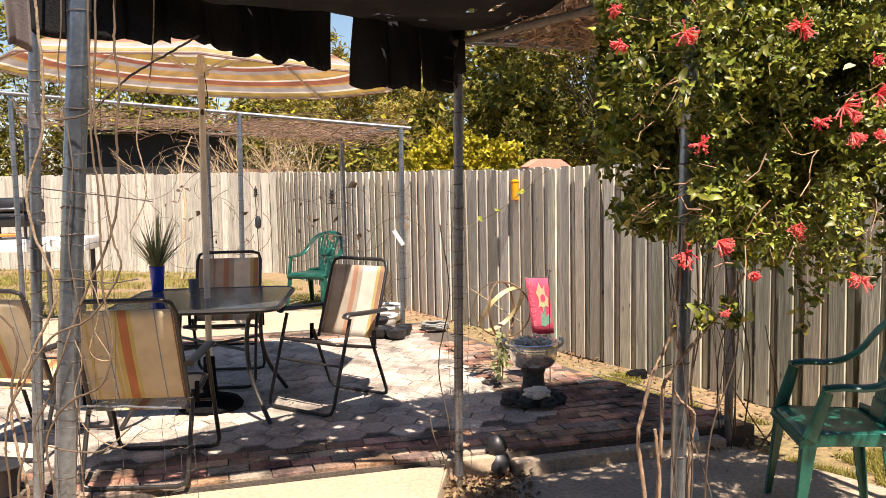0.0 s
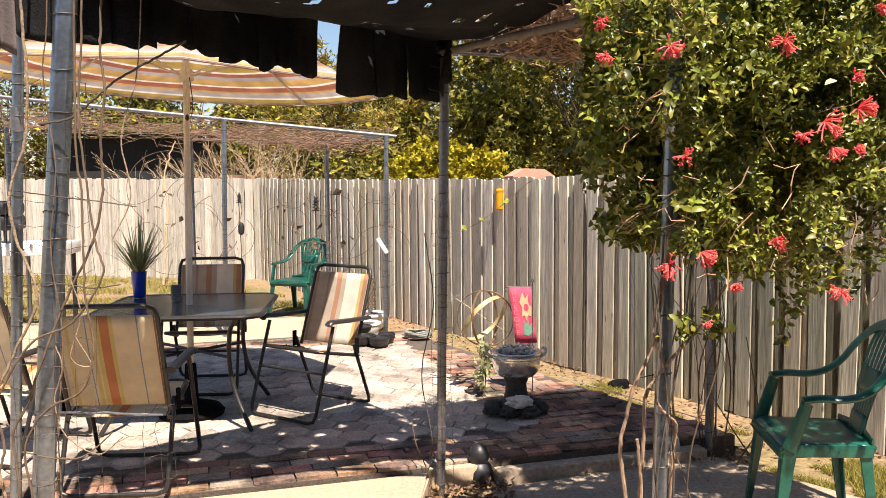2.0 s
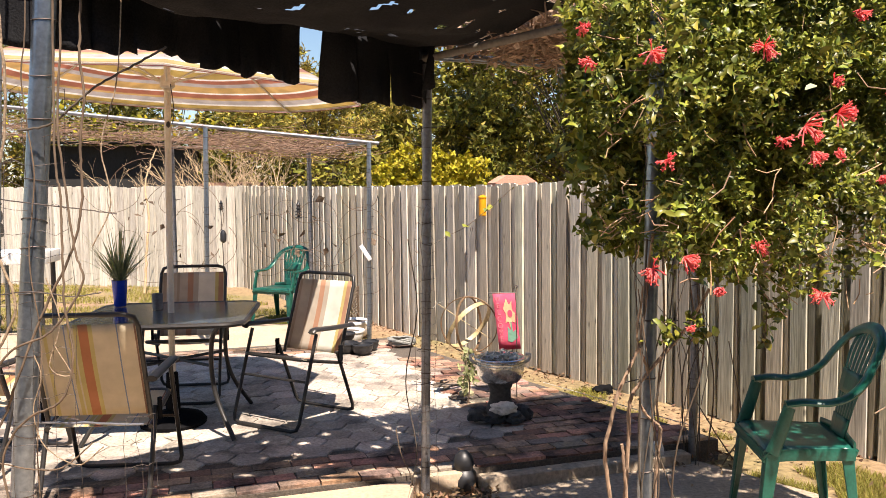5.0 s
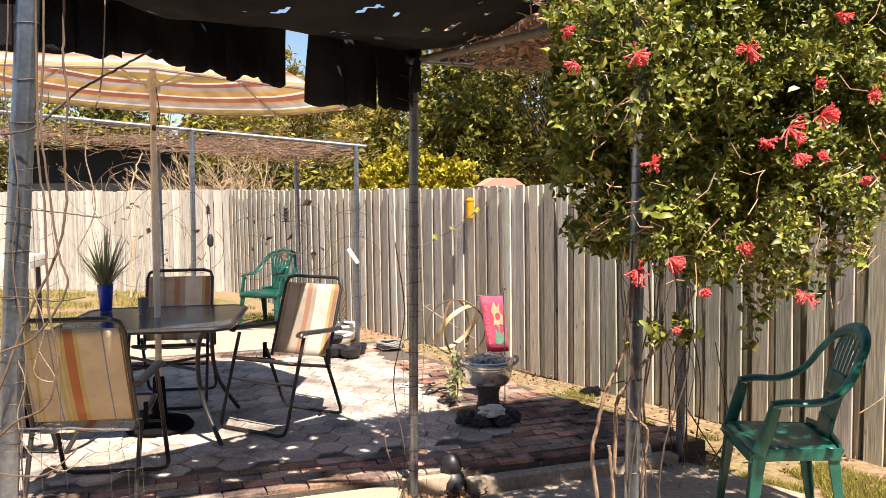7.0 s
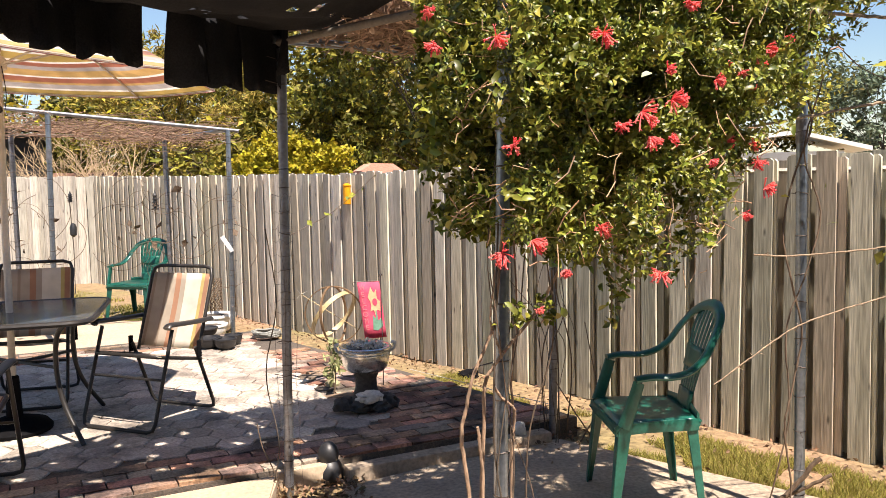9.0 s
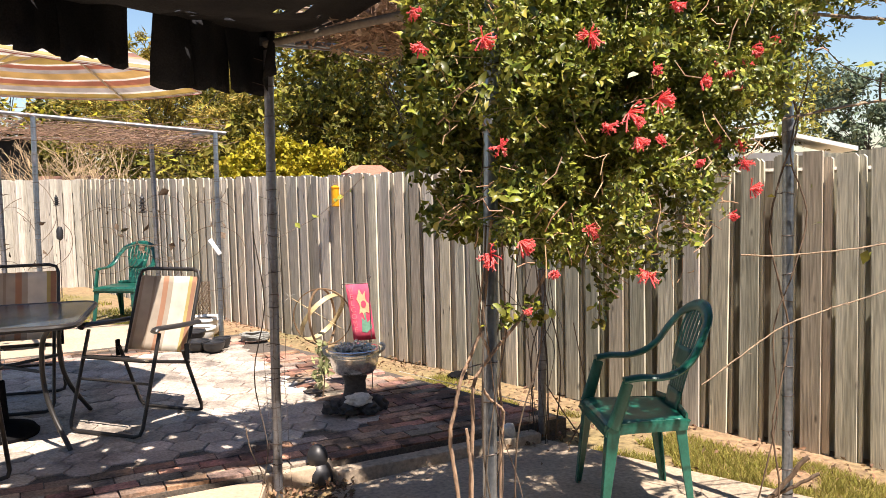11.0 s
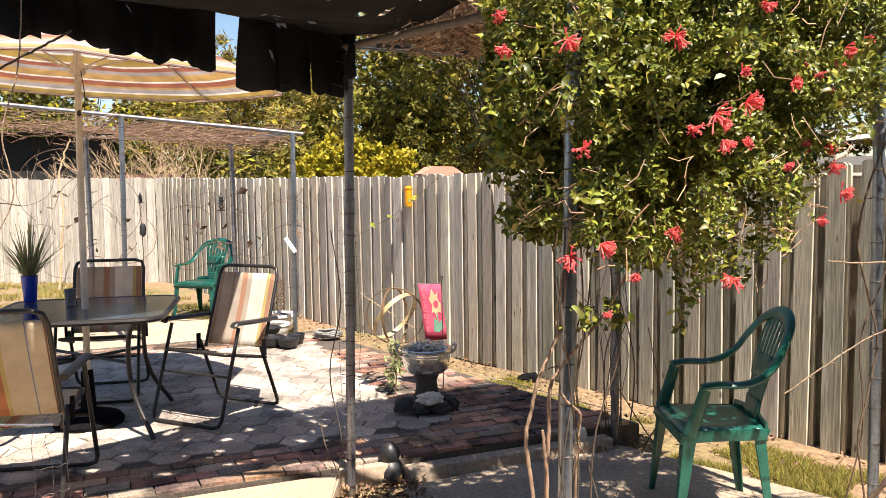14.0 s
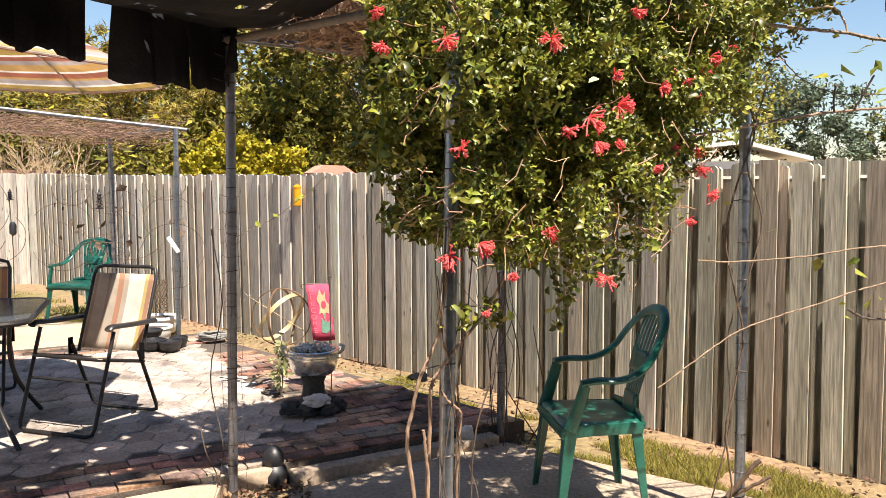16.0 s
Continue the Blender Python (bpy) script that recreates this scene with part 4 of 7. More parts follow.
umbrella(pose(-1.50, 5.13, TOP, 0, 0, -6))


def monobloc_chair(m, label):
    """Moulded plastic armchair facing its own +y."""
    root = empty("plastic_chair", m, label, "chair", "green plastic armchairs")
    # seat: a dished slab with a rolled front edge
    bm = bmesh.new()
    nx, ny = 12, 12
    top = []
    for i in range(nx + 1):
        row = []
        for j in range(ny + 1):
            u, v = i / nx * 2 - 1, j / ny
            hw = 0.235 + 0.03 * v
            y = -0.21 + 0.46 * v
            z = 0.425 - 0.018 * (1 - u * u) * math.sin(math.pi * min(1, v * 1.05)) + 0.01 * v
            if v > 0.86:
                z -= ((v - 0.86) / 0.14) ** 2 * 0.045
            z -= 0.012 * max(0, abs(u) - 0.8) / 0.2
            row.append(bm.verts.new((u * hw, y, z)))
        top.append(row)
    for i in range(nx):
        for j in range(ny):
            bm.faces.new((top[i][j], top[i + 1][j], top[i + 1][j + 1], top[i][j + 1]))
    ob = part("seat", bm, M_PLASTIC, root)
    sm = ob.modifiers.new("thick", "SOLIDIFY")
    sm.thickness, sm.offset = 0.012, -1
    # skirt under the seat
    bm = bmesh.new()
    loop = [(-0.232, -0.20, 0.395), (-0.25, 0.10, 0.395), (-0.255, 0.235, 0.385), (0.255, 0.235, 0.385), (0.25, 0.10, 0.395), (0.232, -0.20, 0.395), (-0.232, -0.20, 0.395)]
    tube(bm, loop, 0.009, 6, flat=3.2, up=(0, 0, 1))
    part("skirt", bm, M_PLASTIC, root)

    def leg(x0, y0, x1, y1, z1, w):
        bm = bmesh.new()
        n = 8
        rings = []
        for i in range(n + 1):
            f = i / n
            x, y, z = x0 + (x1 - x0) * f, y0 + (y1 - y0) * f, z1 * f
            a = w * (0.62 + 0.5 * f)
            sx, sy = (1 if x0 > 0 else -1), (1 if y0 > 0 else -1)
            # an angle section, open to the inside
            o = Vector((x, y, z))
            pts = [(0, 0), (-sx * a, 0), (-sx * a, -sy * 0.010), (-sx * 0.010, -sy * 0.010), (-sx * 0.010, -sy * a), (0, -sy * a)]
            rings.append([bm.verts.new(o + Vector((p, q, 0))) for p, q in pts])
        for r0, r1 in zip(rings, rings[1:]):
            for k in range(6):
                bm.faces.new((r0[k], r0[(k + 1) % 6], r1[(k + 1) % 6], r1[k]))
        bm.faces.new(rings[0][::-1])
        bm.faces.new(rings[-1])
        bmesh.ops.recalc_face_normals(bm, faces=bm.faces)
        bmesh.ops.bevel(bm, geom=bm.edges[:], offset=0.003, segments=1, affect="EDGES")
        part("leg", bm, M_PLASTIC, root)

    for s in (-1, 1):
        leg(s * 0.275, 0.27, s * 0.262, 0.225, 0.40, 0.060)
        leg(s * 0.228, -0.245, s * 0.225, -0.195, 0.42, 0.055)
        # arm upright and arm, running on into the back's hoop
        bm = bmesh.new()
        tube(bm, smooth_line([(s * 0.262, 0.20, 0.40), (s * 0.268, 0.16, 0.50), (s * 0.272, 0.125, 0.60)], 5), 0.036, 10, r2=0.030, flat=0.42, up=(1, 0, 0))
        part("arm_post", bm, M_PLASTIC, root)
    hoop = []
    for s in (-1, 1):
        side = [(s * 0.272, 0.145, 0.612), (s * 0.277, 0.06, 0.622), (s * 0.277, -0.05, 0.620), (s * 0.272, -0.14, 0.640), (s * 0.257, -0.215, 0.69), (s * 0.236, -0.268, 0.76),
                (s * 0.182, -0.325, 0.835), (s * 0.095, -0.355, 0.876)]
        hoop += side if s < 0 else side[::-1]
    hoop.insert(8, (0, -0.365, 0.890))
    bm = bmesh.new()
    tube(bm, smooth_line(hoop, 6), 0.033, 10, flat=0.46, up=(0, 0, 1))
    part("arm_hoop", bm, M_PLASTIC, root)
    # vase-shaped splat in the back: close slats fanning out, a plain band across its waist, clear of the hoop at both sides
    for i in range(7):
        f = (i - 3) / 3
        bm = bmesh.new()
        pts = smooth_line([(f * 0.075, -0.205, 0.415), (f * 0.085, -0.228, 0.52), (f * 0.108, -0.268, 0.66), (f * 0.128, -0.312, 0.78), (f * 0.118, -0.352, 0.872 - 0.012 * f * f)], 4)
        tube(bm, pts, 0.0135, 6, r2=0.0175, flat=0.30, up=(0, 1, 0))
        part("back_slat", bm, M_PLASTIC, root)
    for z0, z1, y0, y1, w0, w1 in ((0.415, 0.505, -0.203, -0.224, 0.085, 0.092), (0.60, 0.70, -0.249, -0.281, 0.106, 0.122)):
        bm = bmesh.new()
        vs = [bm.verts.new(p) for p in ((-w0, y0, z0), (w0, y0, z0), (w1, y1, z1), (-w1, y1, z1))]
        bm.faces.new(vs)
        bmesh.ops.subdivide_edges(bm, edges=bm.edges[:], cuts=3, use_grid_fill=True)
        ob = part("back_panel", bm, M_PLASTIC, root)
        ob.modifiers.new("thick", "SOLIDIFY").thickness = 0.009
    bm = bmesh.new()
    tube(bm, smooth_line([(-0.225, -0.20, 0.43), (0, -0.215, 0.445), (0.225, -0.20, 0.43)], 5), 0.018, 8, flat=0.4, up=(0, 1, 0))
    part("back_rail", bm, M_PLASTIC, root)
    return root


monobloc_chair(pose(1.734, 3.578, 0.0, 0, 0, 83) @ Matrix.Diagonal((0.87, 0.87, 1.02, 1)), "green moulded plastic armchair standing on concrete near the fence")
monobloc_chair(pose(-1.64, 10.1, -0.02, 0, 0, 157), "green moulded plastic armchair on the back lawn")


# ---- honeysuckle arbour ----
def honeysuckle():
    root = empty("honeysuckle_vine", Matrix.Translation((0, 0, 0)), "dense green coral honeysuckle climbing over the pipe arbour, in flower", "vine")
    g = np.random.default_rng(17)
    # clumps: x, y, z, half width, half height, density
    clumps = [(0.63, 2.30, 1.84, 0.11, 0.30, 0.35), (0.78, 2.30, 1.88, 0.22, 0.38, 1.0), (1.05, 2.30, 1.88, 0.25, 0.40, 1.0), (1.39, 2.40, 1.88, 0.26, 0.32, 1.0),
              (1.66, 2.65, 2.02, 0.24, 0.22, 0.8), (2.08, 3.00, 2.10, 0.20, 0.19, 0.8), (0.94, 2.30, 1.48, 0.25, 0.19, 1.0), (0.70, 2.25, 1.44, 0.13, 0.11, 0.5),
              (1.20, 2.35, 1.50, 0.16, 0.21, 0.8), (1.39, 2.40, 1.58, 0.12, 0.11, 0.4), (0.87, 2.30, 1.33, 0.10, 0.08, 0.35), (1.05, 2.30, 1.30, 0.05, 0.10, 0.3),
              (1.21, 2.30, 1.32, 0.045, 0.10, 0.3), (1.35, 2.40, 1.40, 0.10, 0.07, 0.12), (1.1, 2.35, 2.22, 0.42, 0.10, 0.8), (1.5, 2.6, 2.24, 0.45, 0.10, 0.8)]
    pts, back = [], []
    for cx, cy, cz, rx, rz, share in clumps:
        n = int(20000 * share * rx * rz)
        d = g.normal(size=(n, 3))
        d *= (g.uniform(0.25, 1.0, n) ** 0.4 / np.linalg.norm(d, axis=1))[:, None]
        lump = 0.9 + 0.28 * np.sin(9 * d[:, :1] + 5 * d[:, 2:] + cx * 7)
        pts.append(np.array((cx, cy, cz)) + d * lump * np.array((rx, 0.30, rz)))
        n = int(8500 * share * rx * rz)
        back.append(np.array((cx, cy + 0.42, cz)) + g.uniform(-1, 1, (n, 3)) * np.array((rx, 0.16, rz * 0.85)))
    pts, back = np.concatenate(pts), np.concatenate(back)
    pts = pts[np.array([noise.noise(Vector(p * 5.5)) > (-0.10 if p[2] > 1.62 else -0.04) for p in pts])]
    # sparser right before the post
    pts = pts[[not (abs(p[0] - 0.72 * p[1] / 2.37 + 0.012) < 0.04 and p[1] < 2.4) or g.random() < 0.3 for p in pts]]
    tagged(part_mesh("foliage", sprigs_mesh("foliage", pts, 0.029, M_LEAF, g), root), kind="stuff")
    tagged(part_mesh("inner_foliage", sprigs_mesh("inner_foliage", back, 0.042, M_LEAF, g), root), kind="stuff")
    # the rear growth, round the post by the patio's corner
    n = 620
    rear = np.array((1.28, 4.15, 1.92)) + g.normal(size=(n, 3)) * np.array((0.24, 0.18, 0.20))
    rear = rear[np.array([noise.noise(Vector(p * 4.5)) > -0.12 for p in rear])]
    tagged(part_mesh("rear_foliage", sprigs_mesh("rear_foliage", rear, 0.036, M_LEAF, g), root), kind="stuff")
    # thinner growth added over the pipes towards the rear post, to cast dapples
    n = 900
    u, v = g.random(n), g.random(n)
    roof = np.stack([0.75 + 1.2 * u + 0.1 * v, 2.75 + 1.6 * v, 2.20 + g.normal(0, 0.05, n)], 1)
    roof = roof[np.array([noise.noise(Vector(p * 2.6)) > -0.05 for p in roof])]
    # unseen sprigs overhead, added to dapple the green chair with shade
    n = 900
    over = np.stack([g.uniform(1.5, 2.4, n), g.uniform(2.35, 3.15, n), 2.24 + g.normal(0, 0.045, n)], 1)
    over = over[np.array([noise.noise(Vector(p * 3.4)) > -0.02 for p in over])]
    roof = np.concatenate([roof, over])
    tagged(part_mesh("roof_foliage", sprigs_mesh("roof_foliage", roof, 0.040, M_LEAF, g), root), kind="stuff")
    rng = random.Random(4)
    # trunks twisting up by the post
    for k, line in enumerate((((0.615, 2.35, -0.01), (0.61, 2.34, 0.35), (0.603, 2.34, 0.60), (0.583, 2.34, 0.757), (0.60, 2.34, 0.85), (0.622, 2.34, 0.94), (0.668, 2.34, 1.045), (0.69, 2.34, 1.12), (0.72, 2.34, 1.40)),
                              ((0.63, 2.35, -0.01), (0.635, 2.34, 0.35), (0.641, 2.34, 0.596), (0.651, 2.34, 0.777), (0.653, 2.34, 0.888), (0.666, 2.34, 0.941), (0.708, 2.34, 0.998), (0.764, 2.34, 1.063), (0.82, 2.34, 1.128), (0.88, 2.33, 1.24)),
                              ((0.65, 2.33, -0.01), (0.645, 2.33, 0.40), (0.643, 2.33, 0.66), (0.636, 2.33, 0.736), (0.632, 2.33, 0.792)),
                              ((0.745, 2.40, -0.01), (0.748, 2.40, 0.579), (0.76, 2.40, 0.754), (0.753, 2.40, 0.90), (0.764, 2.40, 1.018), (0.773, 2.40, 1.086), (0.76, 2.38, 1.40)),
                              ((0.679, 2.32, 0.909), (0.70, 2.32, 0.878), (0.73, 2.32, 0.852), (0.742, 2.32, 0.831), (0.735, 2.32, 0.77)),
                              ((0.707, 2.335, 0.999), (0.69, 2.335, 1.047), (0.678, 2.335, 1.083), (0.675, 2.335, 1.125), (0.69, 2.33, 1.25)),
                              ((1.62, 4.50, 0), (1.60, 4.48, 0.6), (1.50, 4.40, 1.2), (1.40, 4.2, 1.7)),
                              ((1.66, 4.50, 0), (1.68, 4.46, 0.5), (1.56, 4.40, 1.0), (1.55, 4.2, 1.7)),
                              ((1.72, 4.42, 0), (1.80, 4.36, 0.25), (1.74, 4.40, 0.7)),
                              ((1.80, 4.40, 0), (1.70, 4.44, 0.16), (1.60, 4.50, 0.34)),
                              ((1.55, 4.55, 0), (1.52, 4.5, 0.5), (1.58, 4.42, 0.9), (1.45, 4.2, 1.6)))):
        bm = bmesh.new()
        pl = smooth_line(line, 6)
        pl = [p + Vector((rng.gauss(0, 0.0008), rng.gauss(0, 0.0008), 0)) for p in pl]
        tube(bm, pl, 0.0068 if k < 3 else 0.0045, 8, r2=0.0046 if k < 3 else 0.0028)
        part("stem", bm, M_STEM if k < 6 else M_BARK, root, "woody tan stem")
    # many thin dead stems hanging straight down by the two posts
    for k in range(13):
        x0, y0 = (0.71, 2.35) if k % 2 else (1.58, 4.45)
        wide = 0.45 if k % 2 else 1.0
        a = Vector((x0 + rng.gauss(0, 0.09) * wide, y0 + rng.gauss(0, 0.05), rng.choice((0.0, 0.0, 0.35))))
        b = Vector((x0 + rng.gauss(-0.02, 0.13) * wide, y0 + rng.gauss(-0.05, 0.08), rng.uniform(1.1, 1.7)))
        mids = [a.lerp(b, f) + Vector((rng.gauss(0, 0.035), rng.gauss(0, 0.02), 0)) for f in (0.25, 0.5, 0.75)]
        part("stem", tube(bmesh.new(), smooth_line([a, *mids, b], 5), rng.uniform(0.0016, 0.0034), 6), M_BARK if k % 3 else M_TRUNK, root)
    # fine twigs all through the mass
    bm = bmesh.new()
    for i in range(520):
        cx, cy, cz, rx, rz, _ = clumps[rng.randrange(len(clumps))]
        p = Vector((cx + rng.uniform(-0.85, 0.85) * rx, cy + rng.uniform(-0.27, 0.25), cz + rng.uniform(-0.7, 0.9) * rz))
        q = Vector((rng.gauss(0, 0.8), rng.gauss(0, 0.5), rng.gauss(0.2, 0.9))).normalized() * rng.uniform(0.03, 0.10)
        tube(bm, [p, p + q * 0.5 + Vector((rng.gauss(0, 0.008), 0, rng.gauss(0, 0.008))), p + q], rng.uniform(0.0009, 0.0020), 4)
    tagged(part("twig_tangle", bm, M_SHOOT, root, smooth=False), kind="stuff")
    # hanging sprays below the mass
    bm = bmesh.new()
    spray = []
    for x, y, z, drop in ((1.005, 2.30, 1.28, 0.20), (1.06, 2.28, 1.30, 0.14), (1.16, 2.30, 1.34, 0.12), (1.30, 2.40, 1.50, 0.12), (0.72, 2.26, 1.16, 0.06), (0.80, 2.26, 1.18, 0.08), (1.40, 2.40, 1.50, 0.10)):
        line = smooth_line([(x, y, z), (x + 0.02, y - 0.02, z - drop * 0.5), (x + rng.uniform(-0.03, 0.03), y, z - drop)], 6)
        tube(bm, line, 0.002, 4)
        spray += [tuple(p + Vector((rng.gauss(0, 0.015), rng.gauss(0, 0.015), 0))) for p in line for _ in range(3)]
    tagged(part("hanging_twig", bm, M_TWIG, root), kind="stuff")
    stuff_leaves("hanging_leaves", np.array(spray), 0.030, M_LEAF, g, root, aspect=0.5, oval=True, sunward=0.9)
    spots = []
    for q in ((1.00, 2.0, 1.76), (0.98, 2.0, 1.70)):
        spots += [tuple(Vector(q) + Vector((rng.gauss(0, 0.02), rng.gauss(0, 0.02), rng.gauss(0, 0.02)))) for _ in range(2)]
    stuff_leaves("pale_leaves", np.array(spots), 0.026, M_PALE_LEAF, g, root, aspect=0.6, oval=True)

    # flower heads: whorls of slender trumpets
    def flower(at, size, seed):
        r2 = random.Random(seed)
        bm = bmesh.new()
        axis = Vector((r2.uniform(-0.5, 0.5), -0.75, r2.uniform(-0.7, 0.1))).normalized()
        for i in range(22):
            d = (axis + Vector((r2.gauss(0, 0.55), r2.gauss(0, 0.35), r2.gauss(0, 0.45)))).normalized()
            p = [Vector(at), Vector(at) + d * size * 0.55, Vector(at) + d * size + Vector((0, 0, -0.12 * size))]
            line = smooth_line(p, 3)
            tube(bm, line, 0.0011, 6, r2=0.0024)
            for k in range(3):
                e = (d + Vector((r2.gauss(0, 0.6), r2.gauss(0, 0.6), r2.gauss(0, 0.6)))).normalized() * 0.008
                tube(bm, [line[-1], line[-1] + e], 0.0012, 4)
        part("flower", bm, M_FLOWER, root, "coral-red trumpet flower cluster")

    for i, (p, s) in enumerate(FLOWERS):
        flower(p, s, 100 + i)


# where the flower heads hang
FLOWERS = [((0.46, 1.98, 1.83), 0.024),
           ((0.61, 1.98, 1.85), 0.027), ((0.88, 1.98, 1.86), 0.034), ((0.98, 1.98, 1.67), 0.041), ((1.06, 1.98, 1.70), 0.038), ((1.00, 1.98, 1.61), 0.031), ((1.06, 1.98, 1.60), 0.015), ((0.93, 1.98, 1.64), 0.021), ((0.65, 1.98, 1.59), 0.026),
           ((0.65, 2.10, 1.32), 0.036), ((0.73, 2.10, 1.35), 0.036), ((0.82, 2.10, 1.27), 0.016), ((0.92, 2.10, 1.38), 0.029), ((1.09, 2.10, 1.25), 0.033), ((0.75, 2.10, 1.17), 0.008), ((0.44, 1.98, 1.91), 0.017), ((1.05, 1.98, 1.78), 0.017), ((1.11, 1.98, 1.94), 0.021),
           ((1.38, 2.25, 1.84), 0.014), ((1.49, 2.25, 1.88), 0.027), ((1.56, 2.25, 1.91), 0.018), ((1.42, 2.25, 1.81), 0.019), ((1.47, 2.25, 1.83), 0.021), ((1.45, 2.25, 1.78), 0.021), ((1.18, 1.98, 1.75), 0.019), ((1.37, 2.25, 1.61), 0.019), ((1.45, 2.25, 1.60), 0.019), ((1.47, 2.25, 1.55), 0.027), ((1.17, 1.98, 1.55), 0.012), ((1.49, 2.25, 1.47), 0.031), ((1.43, 2.25, 1.40), 0.018)]

honeysuckle()


def dry_vine_roof():
    root = empty("dry_vine", Matrix.Identity(4), "tangle of dry leafless vine over the arbour's pipes", "vine")
    rng = random.Random(8)
    bm = bmesh.new()
    for i in range(4000):
        u, v = rng.uniform(0.12, 1.0), rng.random()
        p = P_M + (P_B - P_M) * u + (P_V - P_M) * v * (1 - 0.15 * u) + Vector((0.02, 0, 2.24 + rng.gauss(0.03, 0.05)))
        ang = rng.uniform(0, 6.28)
        q = Vector((math.cos(ang), math.sin(ang), rng.gauss(0, 0.12))) * rng.uniform(0.08, 0.32)
        tube(bm, [p, p + q * 0.5 + Vector((0, 0, rng.gauss(0, 0.03))), p + q], rng.uniform(0.0016, 0.005), 4)
    tagged(part("twig_tangle", bm, M_DRY, root, smooth=False), kind="stuff")
    g = np.random.default_rng(9)
    n = 13000
    u, v = g.uniform(0.08, 1, n), g.random(n)
    pts = np.array(P_M)[None] + np.outer(u, np.array(P_B - P_M)) + np.outer(v, np.array(P_V - P_M)) + np.stack([np.zeros(n), np.zeros(n), 2.24 + g.normal(0.02, 0.05, n)], 1)
    stuff_leaves("dry_leaves", pts, 0.045, M_DRY, g, root, aspect=0.6)


dry_vine_roof()


# ---- trees and shrubs behind the fence ----
def tree(name, base, trunk_h, clumps, n, leaf, mat, label, seed, aspect=0.4, droop=0.3, trunk_r=0.12, lobes=34, low=-0.05, shoots=False):
    """A tapered trunk, limbs to each lobe of the crown, and leaves gathered round twigs, with gaps between."""
    rng, g = random.Random(seed), np.random.default_rng(seed)
    root = empty(name, Matrix.Translation(base), label, name.replace("_", " "))
    bm = bmesh.new()
    top = Vector((rng.gauss(0, 0.15), rng.gauss(0, 0.15), trunk_h))
    tube(bm, smooth_line([(0, 0, low), top * 0.4 + Vector((rng.gauss(0, 0.06), 0, 0)), top], 5), trunk_r, 9, r2=trunk_r * 0.55)
    pts = []
    for c, r in clumps:
        c, r = Vector(c), Vector(r)
        for k in range(lobes):
            d = Vector((rng.gauss(0, 1), rng.gauss(0, 1), rng.gauss(0, 1))).normalized()
            q = c + Vector((d.x * r.x, d.y * r.y, d.z * r.z)) * rng.uniform(0.45, 1.0)
            s = top * rng.uniform(0.7, 1.0)
            mid = s.lerp(q, 0.5) + Vector((rng.gauss(0, 0.1), rng.gauss(0, 0.1), rng.gauss(0.1, 0.1)))
            if k % 6 == 0:
                tube(bm, smooth_line([s, mid, q], 3), trunk_r * 0.12, 5, r2=0.005)
            m = int(n / len(clumps) / lobes)
            rad = 0.25 * min(r) * rng.uniform(0.6, 1.4)
            o = g.normal(size=(m, 3)) * np.array([rad, rad, rad * 1.15]) * 0.50
            pts.append(np.array(q)[None] + o)
    part("trunk", bm, M_TRUNK, root)
    if shoots:
        crown = part_mesh("crown", sprigs_mesh("crown", np.concatenate(pts)[::8], leaf, mat, g, aspect, outward=(0, -0.35, -0.45)), root)
        tagged(crown, kind="stuff")
    else:
        stuff_leaves("crown", np.concatenate(pts), leaf, mat, g, root, aspect=aspect, droop=droop, sunward=0.7)
    return root


# clumps above z 6 are unseen, added to shade the crowns below
tree("broadleaf_tree", (2.6, 12.6, 0), 2.0, [((-0.6, 0, 3.0), (1.5, 1.2, 1.3)), ((1.0, 0.3, 3.6), (1.6, 1.3, 1.4)), ((-0.9, -0.2, 4.8), (1.5, 1.3, 1.2)), ((-1.6, -0.3, 2.2), (0.9, 0.8, 0.7)), ((0.6, -0.6, 2.2), (1.3, 0.9, 0.7)), ((0.6, -2.0, 6.3), (2.2, 1.3, 0.7)), ((-1.6, -1.4, 6.2), (1.5, 1.2, 0.7))], 52000, 0.10, M_TREE_DARK,
     "dark green broadleaf tree hanging over the fence", 41, shoots=True)
# its clump at z 6.3 is unseen too, for shade
tree("broadleaf_tree", (5.2, 13.4, 0), 2.0, [((-0.8, 0, 3.2), (1.6, 1.3, 1.4)), ((1.0, 0, 3.0), (1.6, 1.3, 1.5)), ((0, 0, 4.8), (1.7, 1.3, 1.2)), ((-0.4, -2.0, 6.3), (2.2, 1.3, 0.7))], 30000, 0.10, M_TREE_OLIVE,
     "olive-green tree behind the fence", 42, shoots=True)
tree("yellow_shrub", (0.22, 11.2, 0), 0.8, [((-0.20, 0, 1.90), (0.42, 0.4, 0.30)), ((0.38, 0, 1.78), (0.42, 0.4, 0.30)), ((-0.52, 0.1, 1.72), (0.28, 0.3, 0.28)), ((0.1, 0, 1.5), (0.7, 0.4, 0.3))], 9600, 0.068, M_TREE_YELLOW,
     "bright yellow-leaved shrub showing over the fence", 43, aspect=0.6, trunk_r=0.05, shoots=True)
tree("pine_tree", (-1.9, 17.0, 0), 2.4, [((0.6, 0, 3.4), (1.6, 1.2, 0.8)), ((-0.8, 0, 3.0), (1.5, 1.2, 0.9)), ((1.0, 0, 2.3), (1.6, 1.0, 0.8)), ((-0.2, 0, 3.9), (1.2, 1.0, 0.6))], 12000, 0.17, M_TREE_PINE,
     "yellow-green feathery tree beyond the fence", 44, aspect=0.16, droop=0.1)
